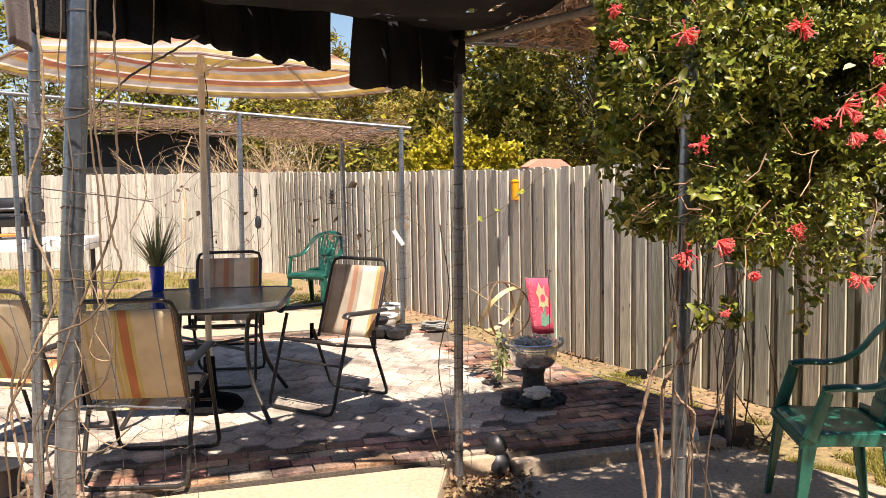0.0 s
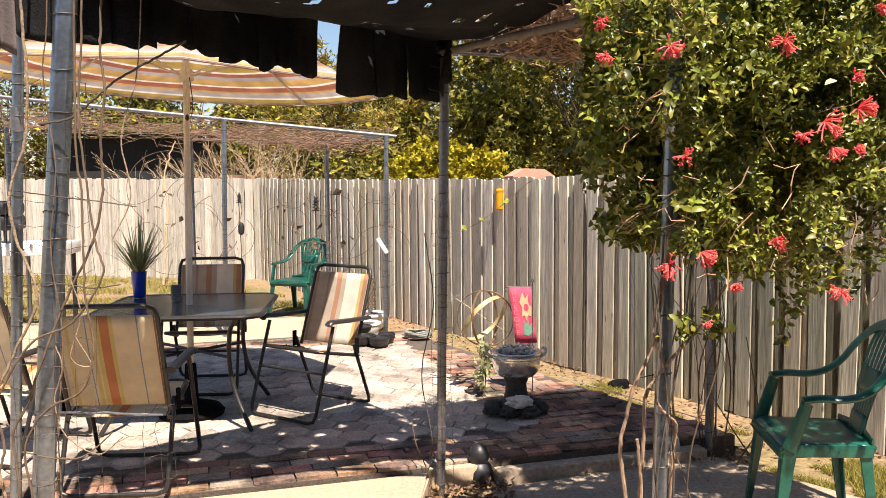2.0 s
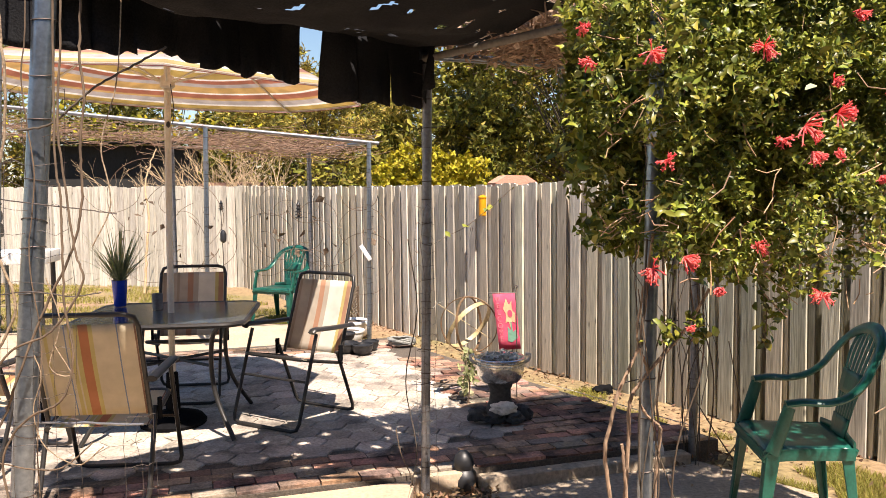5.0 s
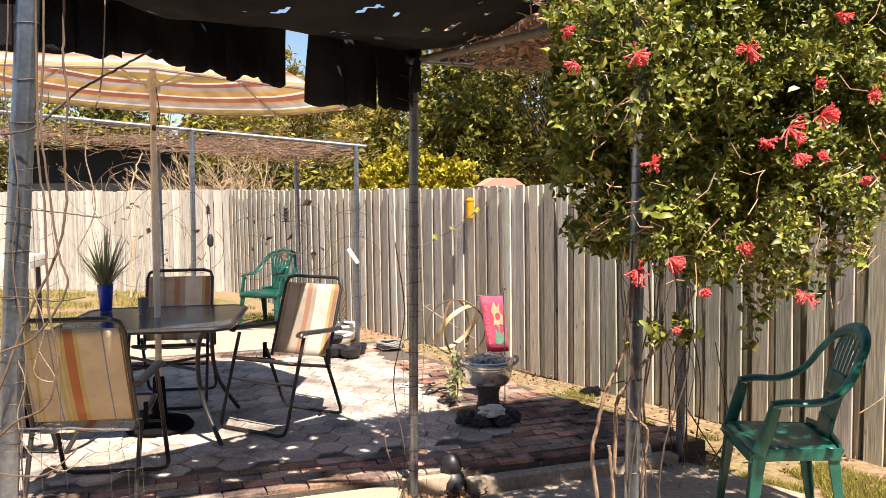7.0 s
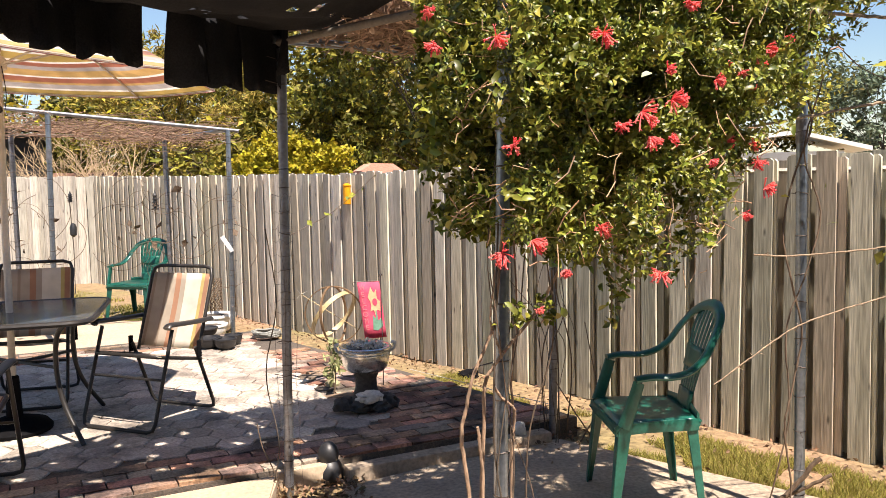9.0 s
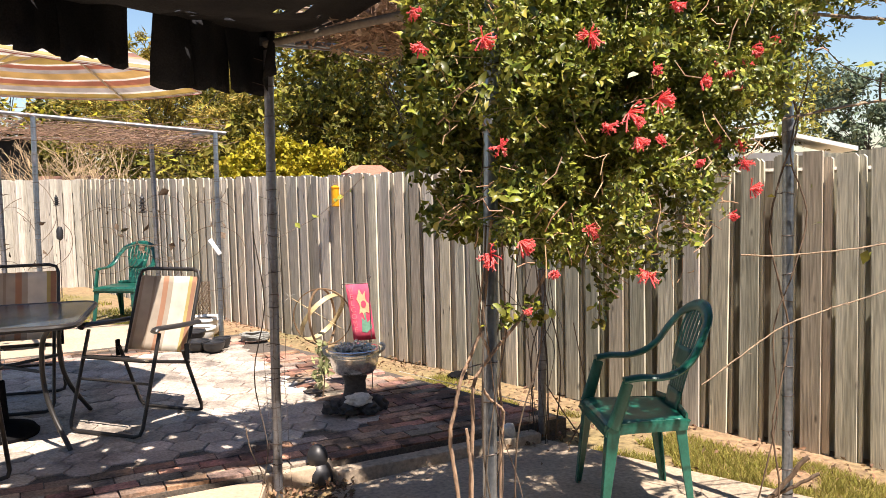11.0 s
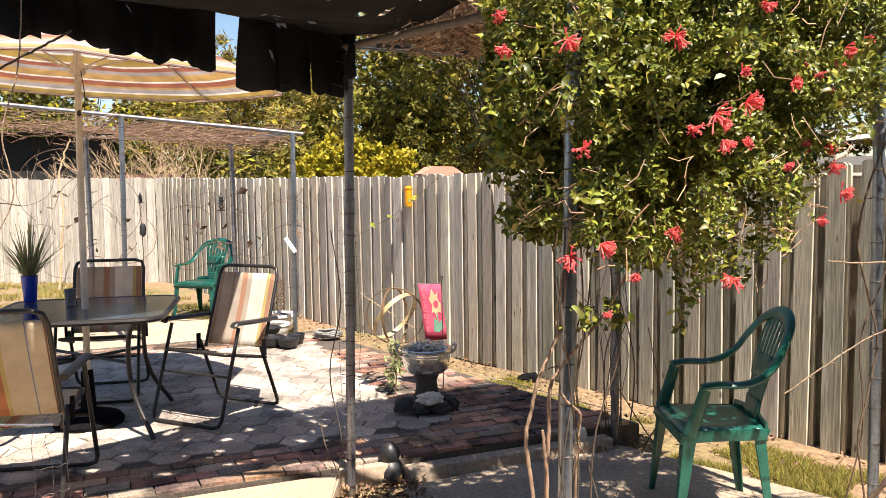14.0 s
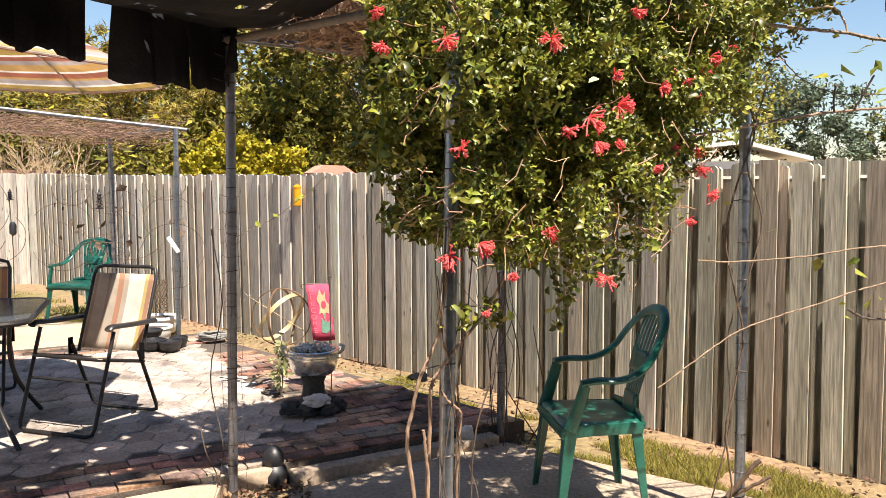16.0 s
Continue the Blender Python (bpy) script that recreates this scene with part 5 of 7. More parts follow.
tree("broadleaf_tree", (-5.6, 19.5, 0), 2.2, [((0, 0, 3.4), (2.2, 1.5, 1.4)), ((1.8, 0, 2.6), (1.5, 1.2, 1.0)), ((-1.8, 0, 2.8), (1.8, 1.3, 1.3)), ((0, 0, 5.2), (2.2, 1.5, 1.0))], 11000, 0.16, M_TREE_DARK,
     "shady dark tree beyond the back fence", 45)
tree("broadleaf_tree", (-10.5, 20.5, 0), 2.4, [((0, 0, 3.6), (2.4, 1.6, 1.6)), ((2.0, 0, 2.8), (1.6, 1.2, 1.2)), ((-0.5, 0, 5.6), (2.0, 1.5, 1.1))], 8000, 0.16, M_TREE_OLIVE,
     "olive tree beyond the back fence", 46)
tree("broadleaf_tree", (0.2, 22.0, 0), 3.0, [((0, 0, 4.2), (2.6, 1.8, 1.7)), ((2.4, 0, 5.6), (2.2, 1.6, 1.3)), ((2.0, 0, 3.4), (2.2, 1.6, 1.5))], 9000, 0.17, M_TREE_DARK,
     "tall dark tree in the neighbouring yard", 47)
tree("distant_tree", (19.6, 24.0, 0), 2.4, [((0, 0, 4.0), (1.6, 1.4, 1.3)), ((-2.4, 0, 4.4), (1.4, 1.2, 1.2)), ((0.2, 0, 2.8), (2.4, 1.4, 1.0))], 7000, 0.2, M_TREE_FAR,
     "grey-green distant tree beyond a white roof", 48)
tree("distant_tree", (23.0, 23.0, 0), 2.4, [((0, 0, 3.8), (2.0, 1.6, 1.2)), ((-0.8, 0, 2.6), (2.2, 1.6, 1.0))], 5000, 0.2, M_TREE_DARK,
     "dark distant tree beyond the neighbouring roof", 49)
tree("broadleaf_tree", (9.8, 15.5, 0), 2.0, [((0, 0, 3.0), (1.7, 1.3, 1.2)), ((-1.6, 0, 3.2), (1.4, 1.2, 1.2))], 6000, 0.14, M_TREE_OLIVE,
     "olive-green tree beside the neighbouring roof", 50)


for k, (x, y, h) in enumerate(((-13.5, 22.0, 3.4), (-8.3, 22.5, 3.2), (-3.4, 22.0, 2.0), (-4.8, 24.0, 1.9), (-2.4, 24.5, 1.9), (2.8, 19.5, 3.2), (6.8, 20.0, 3.2), (-1.2, 26.0, 2.6), (1.2, 16.2, 2.9), (4.2, 16.8, 3.0))):
    tree("broadleaf_tree", (x, y, 0), 2.4, [((0, 0, h), (2.2, 1.4, 1.5)), ((1.3, -0.3, h - 1.2), (1.9, 1.2, 1.0)), ((-1.3, -0.3, h - 1.1), (1.9, 1.2, 1.0)), ((0.3, 0, h + 1.9), (2.0, 1.4, 1.3))],
         12000, 0.19, M_TREE_OLIVE if k % 2 == 0 else M_TREE_PINE, "sunlit olive tree in the thicket behind the fence", 70 + k, aspect=0.35)


def bare_shrub(base, h, n, seed, label, spread=0.9):
    rng = random.Random(seed)
    root = empty("bare_shrub", Matrix.Translation(base), label, "shrub")
    bm = bmesh.new()

    def grow(p, d, length, r, depth):
        q = p + d * length
        m = p + d * length * 0.5 + Vector((rng.gauss(0, 0.05), rng.gauss(0, 0.05), rng.gauss(0, 0.04))) * length
        tube(bm, [p, m, q], r, 5, r2=r * 0.62)
        if depth:
            for _ in range(3):
                e = (d + Vector((rng.gauss(0, 0.42), rng.gauss(0, 0.4), rng.gauss(0.05, 0.28)))).normalized()
                grow(q if rng.random() < 0.6 else m, e, length * rng.uniform(0.55, 0.85), r * 0.6, depth - 1)

    for i in range(n):
        d = Vector((rng.gauss(0, spread * 0.4), rng.gauss(0, spread * 0.3), 1)).normalized()
        grow(Vector((rng.gauss(0, 0.15), rng.gauss(0, 0.1), -0.05)), d, h * 0.42, 0.024, 4)
    tagged(part("branchwork", bm, M_BARE, root, smooth=False), kind="stuff")


bare_shrub((-2.6, 15.6, 0), 2.5, 4, 61, "leafless pale tan shrub behind the fence")
bare_shrub((-3.6, 16.0, 0), 2.4, 3, 62, "leafless pale tan shrub behind the fence")
bare_shrub((-4.4, 15.8, 0), 2.3, 3, 64, "leafless pale tan shrub behind the fence")
bare_shrub((-5.2, 15.9, 0), 2.2, 3, 63, "thin leafless shrub behind the fence")


def white_roof():
    """The neighbour's low outbuilding, of which the roof shows over the fence."""
    root = empty("neighbour_shed", pose(9.65, 15.65, 0, 0, 0, -28), "white metal roof of a low neighbouring shed", "shed")
    white = material("white_metal", (0.82, 0.82, 0.80), 0.4, vary=0.05, scale=2, fine=20, bump=0.05)
    box_bm = bmesh.new()
    box(box_bm, (-1.6, -1.0, 0), (1.6, 1.0, 1.95))
    part("wall", box_bm, white, root, smooth=False)
    bm = bmesh.new()
    prof = [(-2.6, 2.05), (0.75, 2.36), (2.05, 2.02), (2.05, 1.94), (0.75, 2.28), (-2.6, 1.97)]
    fr = [bm.verts.new((x, -1.2, z)) for x, z in prof]
    bk = [bm.verts.new((x, 1.2, z)) for x, z in prof]
    bm.faces.new(fr)
    bm.faces.new(bk[::-1])
    for k in range(6):
        bm.faces.new((fr[k], bk[k], bk[(k + 1) % 6], fr[(k + 1) % 6]))
    part("roof", bm, white, root, smooth=False)


white_roof()


def dark_lean_to():
    """A guessed lean-to beyond the back fence, shade put into its near-black colours, with a rusty low roof beside it.
    """
    root = empty("neighbour_shed", pose(-6.1, 17.8, 0, 0, 0, 6), "guessed lean-to shed, near-black for the dark hollow beyond the fence", "shed")
    # near-black, as the hollow's shade is put into the colour
    dark = material("shade_black_wall", (0.018, 0.017, 0.016), 0.9, vary=0.4, scale=3, fine=30, stretch=(5, 5, 0.6))
    bm = bmesh.new()
    box(bm, (-1.7, 0.0, 0), (1.3, 1.4, 2.62))
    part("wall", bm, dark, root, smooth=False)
    bm = bmesh.new()
    box(bm, (-1.85, -0.25, 2.67), (1.45, 1.5, 2.72), 0.01, pose(0, 0, 0, 3, 0, 0))
    part("roof", bm, material("shade_black_roof", (0.012, 0.012, 0.011), 0.95, spec=0.1), root, smooth=False)
    root = empty("neighbour_shed", pose(-4.0, 17.6, 0, 0, 0, 0), "low shed with a rust-brown roof beyond the fence", "shed")
    bm = bmesh.new()
    box(bm, (-0.6, 0, 0), (0.6, 0.9, 1.62))
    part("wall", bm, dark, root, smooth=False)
    bm = bmesh.new()
    box(bm, (-0.7, -0.15, 1.66), (0.7, 1.0, 1.70), 0.008, pose(0, 0, 0, 9, 0, 0))
    part("roof", bm, material("rusty_sheet", (0.17, 0.085, 0.055), 0.85, vary=0.35, scale=5, fine=40), root, smooth=False)


dark_lean_to()


def pink_roof():
    root = empty("playhouse", pose(1.27, 10.6, 0, 0, 0, 8), "salmon-pink top of a small playhouse behind the fence", "playhouse")
    bm = bmesh.new()
    prof = [(-0.27, 1.66), (-0.12, 1.755), (0.14, 1.745), (0.27, 1.66), (0.27, 0.0), (-0.27, 0.0)]
    fr = [bm.verts.new((x, -0.25, z)) for x, z in prof]
    bk = [bm.verts.new((x, 0.25, z)) for x, z in prof]
    bm.faces.new(fr)
    bm.faces.new(bk[::-1])
    for k in range(6):
        bm.faces.new((fr[k], bk[k], bk[(k + 1) % 6], fr[(k + 1) % 6]))
    part("gable", bm, material("salmon_stucco", (0.62, 0.30, 0.21), 0.85), root, smooth=False)


pink_roof()


# ---- things on the patio ----
M_BLUE = material("cobalt_plastic", (0.008, 0.04, 0.42), 0.25, vary=0.08, scale=12, fine=60, bump=0.02)
M_SILVER = material("pewter_glaze", (0.86, 0.85, 0.80), 0.20, 0.9, vary=0.2, scale=9, fine=60, bump=0.15, other=(0.58, 0.56, 0.51), mix=0.9)
M_BRASS = material("aged_brass", (0.26, 0.16, 0.085), 0.55, 0.45, vary=0.25, scale=14, fine=70, bump=0.1, other=(0.17, 0.11, 0.06), mix=0.8)
M_STONE = material("pale_stone", (0.70, 0.66, 0.58), 0.85, vary=0.2, scale=9, fine=60, bump=0.6)
M_DARKSTONE = material("dark_stone", (0.06, 0.055, 0.05), 0.8, vary=0.35, scale=9, fine=60, bump=0.7)
M_WHITE = material("white_glaze", (0.80, 0.79, 0.75), 0.35, vary=0.08, scale=6, fine=50, bump=0.05)
M_BLADE = material("spiky_leaf", (0.13, 0.16, 0.045), 0.55, vary=0.2, scale=10, fine=40, bump=0, other=(0.36, 0.36, 0.20), mix=0.9, random_by="island", spread=0.4, translucent=0.2)
M_BLACKPLASTIC = material("black_plastic", (0.018, 0.018, 0.020), 0.45, vary=0.2, scale=10, fine=60, bump=0.1)
M_LITTER = material("fallen_leaf", (0.20, 0.12, 0.065), 0.9, vary=0.2, scale=5, fine=30, bump=0, random_by="island", spread=0.5, hue=0.02)


def blade(bm, base, d, length, width, bend):
    """A narrow arching leaf."""
    d = Vector(d).normalized()
    side = d.cross(Vector((0, 0, 1)))
    side = side.normalized() if side.length > 0.05 else Vector((1, 0, 0))
    rows = []
    for i in range(6):
        f = i / 5
        p = Vector(base) + d * length * f + Vector((0, 0, -bend * f * f * length))
        w = width * (1 - f) ** 0.7 * (0.5 + min(1, f * 3) * 0.5)
        rows.append((bm.verts.new(p - side * w), bm.verts.new(p + side * w + Vector((0, 0, 0.0005)))))
    for a, b in zip(rows, rows[1:]):
        bm.faces.new((a[0], a[1], b[1], b[0]))


def tumbler_with_plant():
    at = Vector((-1.925, 5.46, TOP + 0.703))
    root = empty("tumbler", Matrix.Translation(at), "cobalt blue plastic tumbler on the glass table", "cup")
    bm = lathe(bmesh.new(), [(0.036, 0), (0.038, 0.003), (0.050, 0.168), (0.052, 0.173), (0.049, 0.173), (0.035, 0.01)], 24)
    part("cup", bm, M_BLUE, root)
    plant = empty("potted_plant", Matrix.Translation(at + Vector((0, 0, 0.012))), "spiky grey-green plant cutting standing in a blue tumbler", "plant")
    rng = random.Random(5)
    bm = bmesh.new()
    for i in range(95):
        a = rng.uniform(0, 6.28)
        tilt = abs(rng.gauss(0.55, 0.30))
        d = (math.cos(a) * tilt, math.sin(a) * tilt, 1)
        blade(bm, (math.cos(a) * 0.008, math.sin(a) * 0.008, 0.13), d, rng.uniform(0.26, 0.52), rng.uniform(0.006, 0.010), rng.uniform(0.0, 0.35) * tilt * 2)
    tagged(part("leaf_rosette", bm, M_BLADE, plant, smooth=False), kind="stuff")
    bm = bmesh.new()
    tube(bm, [(0, 0, 0.0), (0.003, 0, 0.07), (0, 0, 0.15)], 0.012, 8)
    part("stalk", bm, M_BARE, plant)
    bm = lathe(bmesh.new(), [(0.028, 0), (0.03, 0.002), (0.034, 0.10), (0.035, 0.102), (0.032, 0.102), (0.027, 0.008)], 20)
    ob = part("grey_cup", bm, M_STEEL_OLD)
    ob.matrix_world = Matrix.Translation((-1.62, 5.27, TOP + 0.703))
    tagged(ob, "small grey metal cup beside the umbrella pole", "cup")


tumbler_with_plant()


def urn_planter():
    at = Matrix.Translation((0.56, 5.14, TOP + 0.02))
    root = empty("urn_planter", at, "pewter-coloured bowl planter with ribbed rim on a dark foot", "planter")
    prof = [(0.05, 0.200), (0.085, 0.203), (0.110, 0.214), (0.126, 0.234), (0.135, 0.262), (0.139, 0.292), (0.140, 0.312), (0.143, 0.315), (0.143, 0.322), (0.139, 0.326), (0.143, 0.330), (0.143, 0.338), (0.139, 0.342), (0.145, 0.346),
            (0.152, 0.352), (0.154, 0.364), (0.149, 0.368), (0.132, 0.366), (0.128, 0.345)]
    part("bowl", lathe(bmesh.new(), [(r * 1.08, z) for r, z in prof], 36), M_SILVER, root)
    for s in (-1, 1):
        bm = tube(bmesh.new(), smooth_line([(s * 0.152, 0, 0.325), (s * 0.182, 0, 0.345), (s * 0.188, 0, 0.376), (s * 0.162, 0, 0.382)], 5), 0.010, 8)
        part("handle", bm, M_STONE, root, "pale scrolled handle")
    part("foot", lathe(bmesh.new(), [(0.105, 0.0), (0.11, 0.02), (0.085, 0.05), (0.070, 0.10), (0.066, 0.16), (0.078, 0.185), (0.078, 0.200), (0.05, 0.204)], 24), M_DARKSTONE, root, "dark turned foot")
    bm = lathe(bmesh.new(), [(0.128, 0.34), (0.10, 0.352), (0.04, 0.360), (0.002, 0.362)], 24)
    for v in bm.verts:
        v.co.z += 0.012 * noise.noise(v.co * 30)
    part("soil", bm, M_JOINT, root)
    plant = empty("potted_plant", at @ Matrix.Translation((0, 0, 0.355)), "low grey succulent growing in the bowl", "plant")
    g = np.random.default_rng(3)
    a, r = g.uniform(0, 6.28, 240), np.sqrt(g.random(240)) * 0.115
    stuff_leaves("succulent_leaves", np.stack([np.cos(a) * r, np.sin(a) * r, g.uniform(0.0, 0.035, 240)], 1), 0.03, M_STONE, g, plant, aspect=0.6)

    def rock(p, size, mat, label, seed):
        bm = bmesh.new()
        bmesh.ops.create_icosphere(bm, subdivisions=3, radius=1.0)
        for v in bm.verts:
            k = 1 + 0.5 * noise.noise(v.co * 1.9 + Vector((seed, 0, 0))) + 0.08 * noise.noise(v.co * 5)
            v.co = Vector((v.co.x * size[0], v.co.y * size[1], max(v.co.z, -0.75) * size[2])) * k
        ob = part("rock", bm, mat)
        ob.matrix_world = Matrix.Translation(p)
        tagged(ob, label, "rock", "rocks round the planter's foot")

    rock((0.56, 4.98, TOP + 0.095), (0.088, 0.06, 0.038), M_STONE, "white quartz rock lying on dark stones", 3)
    for i, (x, y, sx, sz) in enumerate(((0.40, 5.02, 0.065, 0.075), (0.50, 4.99, 0.075, 0.06), (0.63, 4.98, 0.07, 0.06), (0.70, 5.04, 0.06, 0.075), (0.45, 5.16, 0.06, 0.05), (0.68, 5.18, 0.06, 0.05))):
        rock((x, y, TOP + sz * 0.62), (sx * 0.86, sx * 0.8, sz * 0.66), M_DARKSTONE, "dark rough stone by the planter's foot", 10 + i)


urn_planter()


def armillary():
    at = Matrix.Translation((0.38, 5.72, TOP))
    root = empty("armillary_sundial", at, "brass armillary sundial on a small mossy stone pedestal", "sundial")
    c, r = Vector((0.02, 0, 0.50)), 0.198

    pale_brass = material("pale_brass", (0.48, 0.37, 0.19), 0.5, 0.3, vary=0.2, scale=14, fine=70, bump=0.1)

    def ring(rad, normal, w, th, mat=M_BRASS):
        n = Vector(normal).normalized()
        u = n.orthogonal().normalized()
        v = n.cross(u)
        bm = bmesh.new()
        k = 40
        loops = []
        for i in range(k):
            a = 2 * math.pi * i / k
            e = u * math.cos(a) + v * math.sin(a)
            loops.append([bm.verts.new(c + e * (rad + dr) + n * dn) for dr, dn in ((0, -w), (th, -w), (th, w), (0, w))])
        for i in range(k):
            a, b = loops[i], loops[(i + 1) % k]
            for j in range(4):
                bm.faces.new((a[j], a[(j + 1) % 4], b[(j + 1) % 4], b[j]))
        bmesh.ops.recalc_face_normals(bm, faces=bm.faces)
        part("ring", bm, mat, root)

    ring(r, (0.25, 1, 0.1), 0.010, 0.006)
    ring(r * 0.985, (1, -0.55, 0.1), 0.008, 0.006)
    ring(r * 0.95, (-0.62, 0.55, 0.55), 0.016, 0.004, pale_brass)
    bm = tube(bmesh.new(), [c + Vector((-0.22, 0.02, 0.15)), c, c + Vector((0.15, -0.01, -0.10))], 0.0025, 6)
    arrow = part("arrow", bm, pale_brass, root, "pale arrow through the rings")
    bm = bmesh.new()
    t = c + Vector((-0.22, 0.02, 0.15))
    for s in ((-0.03, 0, 0.035), (0.045, 0, 0.02), (-0.02, 0, -0.02)):
        blade(bm, t, s, 0.055, 0.012, 0)
    part("fletching", bm, M_STONE, arrow)
    bm = lathe(bmesh.new(), [(0.055, 0), (0.058, 0.02), (0.022, 0.05), (0.016, 0.12), (0.022, 0.17), (0.015, 0.22), (0.030, 0.26), (0.024, 0.285), (0.008, 0.305)], 18)
    for v in bm.verts:
        v.co += v.normal * 0.0 + Vector((1, 1, 0)) * (0.010 * noise.noise(v.co * 22))
    part("pedestal", bm, material("mossy_stone", (0.30, 0.27, 0.16), 0.9, vary=0.3, scale=20, fine=80, bump=0.6), root, "weathered mossy stone pedestal")
    g = np.random.default_rng(21)
    plant = empty("leafy_plant", Matrix.Translation((0.375, 5.52, TOP)), "straggly pale green plant beside the bowl", "plant")
    part("stalk", tube(bmesh.new(), smooth_line([(0, 0, -0.01), (0.015, 0, 0.12), (-0.01, 0, 0.24), (0.01, 0, 0.36)], 4), 0.006, 6, r2=0.003), M_BARK, plant)
    spots = np.stack([g.normal(0, 0.03, 26), g.normal(0, 0.03, 26), g.uniform(0.10, 0.37, 26)], 1)
    tagged(part_mesh("leaf_spray", sprigs_mesh("leaf_spray", spots, 0.042, M_LEAF_SOFT, g, 0.5, per=4), plant), kind="stuff")


armillary()


def garden_flag():
    at = Vector((0.62, 5.62, 0))
    root = empty("garden_flag", pose(at.x, at.y, 0.0, 0, 0, 4), "red garden flag with a yellow flower on a wire stand", "flag")
    red = material("flag_red", (0.74, 0.085, 0.17), 0.8, vary=0.12, scale=8, fine=60, bump=0.1, other=(0.80, 0.16, 0.25), mix=0.9, translucent=0.35)
    yellow = material("flag_yellow", (0.84, 0.66, 0.38), 0.8, vary=0.15, scale=8, fine=60, bump=0.1, translucent=0.35)
    green = material("flag_green", (0.20, 0.42, 0.30), 0.8, vary=0.15, scale=8, fine=60, bump=0.1, translucent=0.35)
    cream = material("flag_cream", (0.84, 0.30, 0.34), 0.8, vary=0.1, scale=8, fine=60, bump=0.1, translucent=0.35)
    wob = lambda x, z: 0.012 * math.sin(x * 22 + z * 9) * (0.85 - z) * 2

    def patch(name, poly, off, mat, label=""):
        """A cloth shape following the flag's soft folds; poly in the flag's plane."""
        bm = bmesh.new()
        bm.faces.new([bm.verts.new((x * 1.03 + 0.015 + 0.115 * (0.83 - z), 0, z)) for x, z in poly])
        bmesh.ops.triangulate(bm, faces=bm.faces)
        bmesh.ops.subdivide_edges(bm, edges=bm.edges[:], cuts=4, use_grid_fill=True)
        for v in bm.verts:
            v.co.y = wob(v.co.x, v.co.z) + off
        return part(name, bm, mat, root, label)

    z0, z1, hw = 0.44, 0.83, 0.075
    cloth = patch("cloth", [(-hw, z0), (hw, z0), (hw, z1), (-hw, z1)], 0, red, "red cloth panel")
    cloth.modifiers.new("thick", "SOLIDIFY").thickness = 0.0015
    petals = []
    for i in range(20):
        a = 2 * math.pi * i / 20
        rr = 0.066 if i % 3 == 0 else 0.040
        petals.append((0.022 + rr * 0.62 * math.cos(a), 0.69 + rr * 1.7 * math.sin(a)))
    patch("flower_print", petals, -0.0035, yellow, "yellow sunflower printed on the cloth")
    patch("flower_centre", [(0.026 + 0.017 * math.cos(2 * math.pi * i / 12), 0.69 + 0.026 * math.sin(2 * math.pi * i / 12)) for i in range(12)], -0.006, red)
    patch("leaf_print", [(-0.01, 0.50), (0.02, 0.49), (0.062, 0.52), (0.06, 0.58), (0.03, 0.56), (0.0, 0.60)], -0.0035, green, "green leaf printed on the cloth")
    patch("stem_print", [(0.02, 0.56), (0.032, 0.56), (0.03, 0.63), (0.022, 0.63)], -0.0045, green)
    # the greeting printed down the side, one letter under another
    for i, letter in enumerate("WELCOME"):
        cu = bpy.data.curves.new("letter", "FONT")
        cu.body, cu.align_x, cu.size = letter, "CENTER", 0.050
        text = bpy.data.objects.new("letter", cu)
        bm = bmesh.new()
        bm.from_mesh(text.to_mesh())
        text.to_mesh_clear()
        bpy.data.objects.remove(text)
        zc = 0.775 - i * 0.046
        for v in bm.verts:
            x, z = -0.048 + v.co.x * (0.75 if letter in "WM" else 1.0), zc + v.co.y
            v.co = Vector((x * 1.03 + 0.015 + 0.115 * (0.83 - z), 0, z))
            v.co.y = wob(v.co.x, z) - 0.003
        part("letter", bm, cream, root, "pale printed letter", smooth=False)
    bm = bmesh.new()
    tube(bm, smooth_line([(0.105, 0.004, -0.03), (0.105, 0.004, 0.5), (0.102, 0.004, 0.84), (0.115, 0.004, 0.87), (0.10, 0.004, 0.885), (0.088, 0.004, 0.86)], 5), 0.004, 6)
    tube(bm, smooth_line([(0.103, 0.004, 0.833), (0.0, 0.004, 0.835), (-0.08, 0.004, 0.833), (-0.09, 0.004, 0.815), (-0.08, 0.004, 0.80)], 5), 0.0035, 6)
    part("stand", bm, M_WIRE, root, "black wire stand")


garden_flag()


def feeder():
    p = Vector((0.75, 7.83, 0)) + FN * 0.10
    root = empty("bird_feeder", Matrix.Translation((p.x, p.y, 1.31)), "yellow plastic tube feeder hanging on the fence", "feeder")
    yel = material("yellow_plastic", (0.85, 0.42, 0.015), 0.4, vary=0.1, scale=10, fine=50, bump=0.03, translucent=0.3)
    part("tube", lathe(bmesh.new(), [(0.030, 0.0), (0.036, 0.006), (0.036, 0.165), (0.030, 0.172)], 16), yel, root)
    part("cap", lathe(bmesh.new(), [(0.040, 0.17), (0.040, 0.182), (0.01, 0.20)], 16), yel, root)
    part("hook", tube(bmesh.new(), smooth_line([(0, 0, 0.198), (0, 0.03, 0.26), (0.0, 0.08, 0.26)], 4), 0.0025, 5), M_WIRE, root)


feeder()


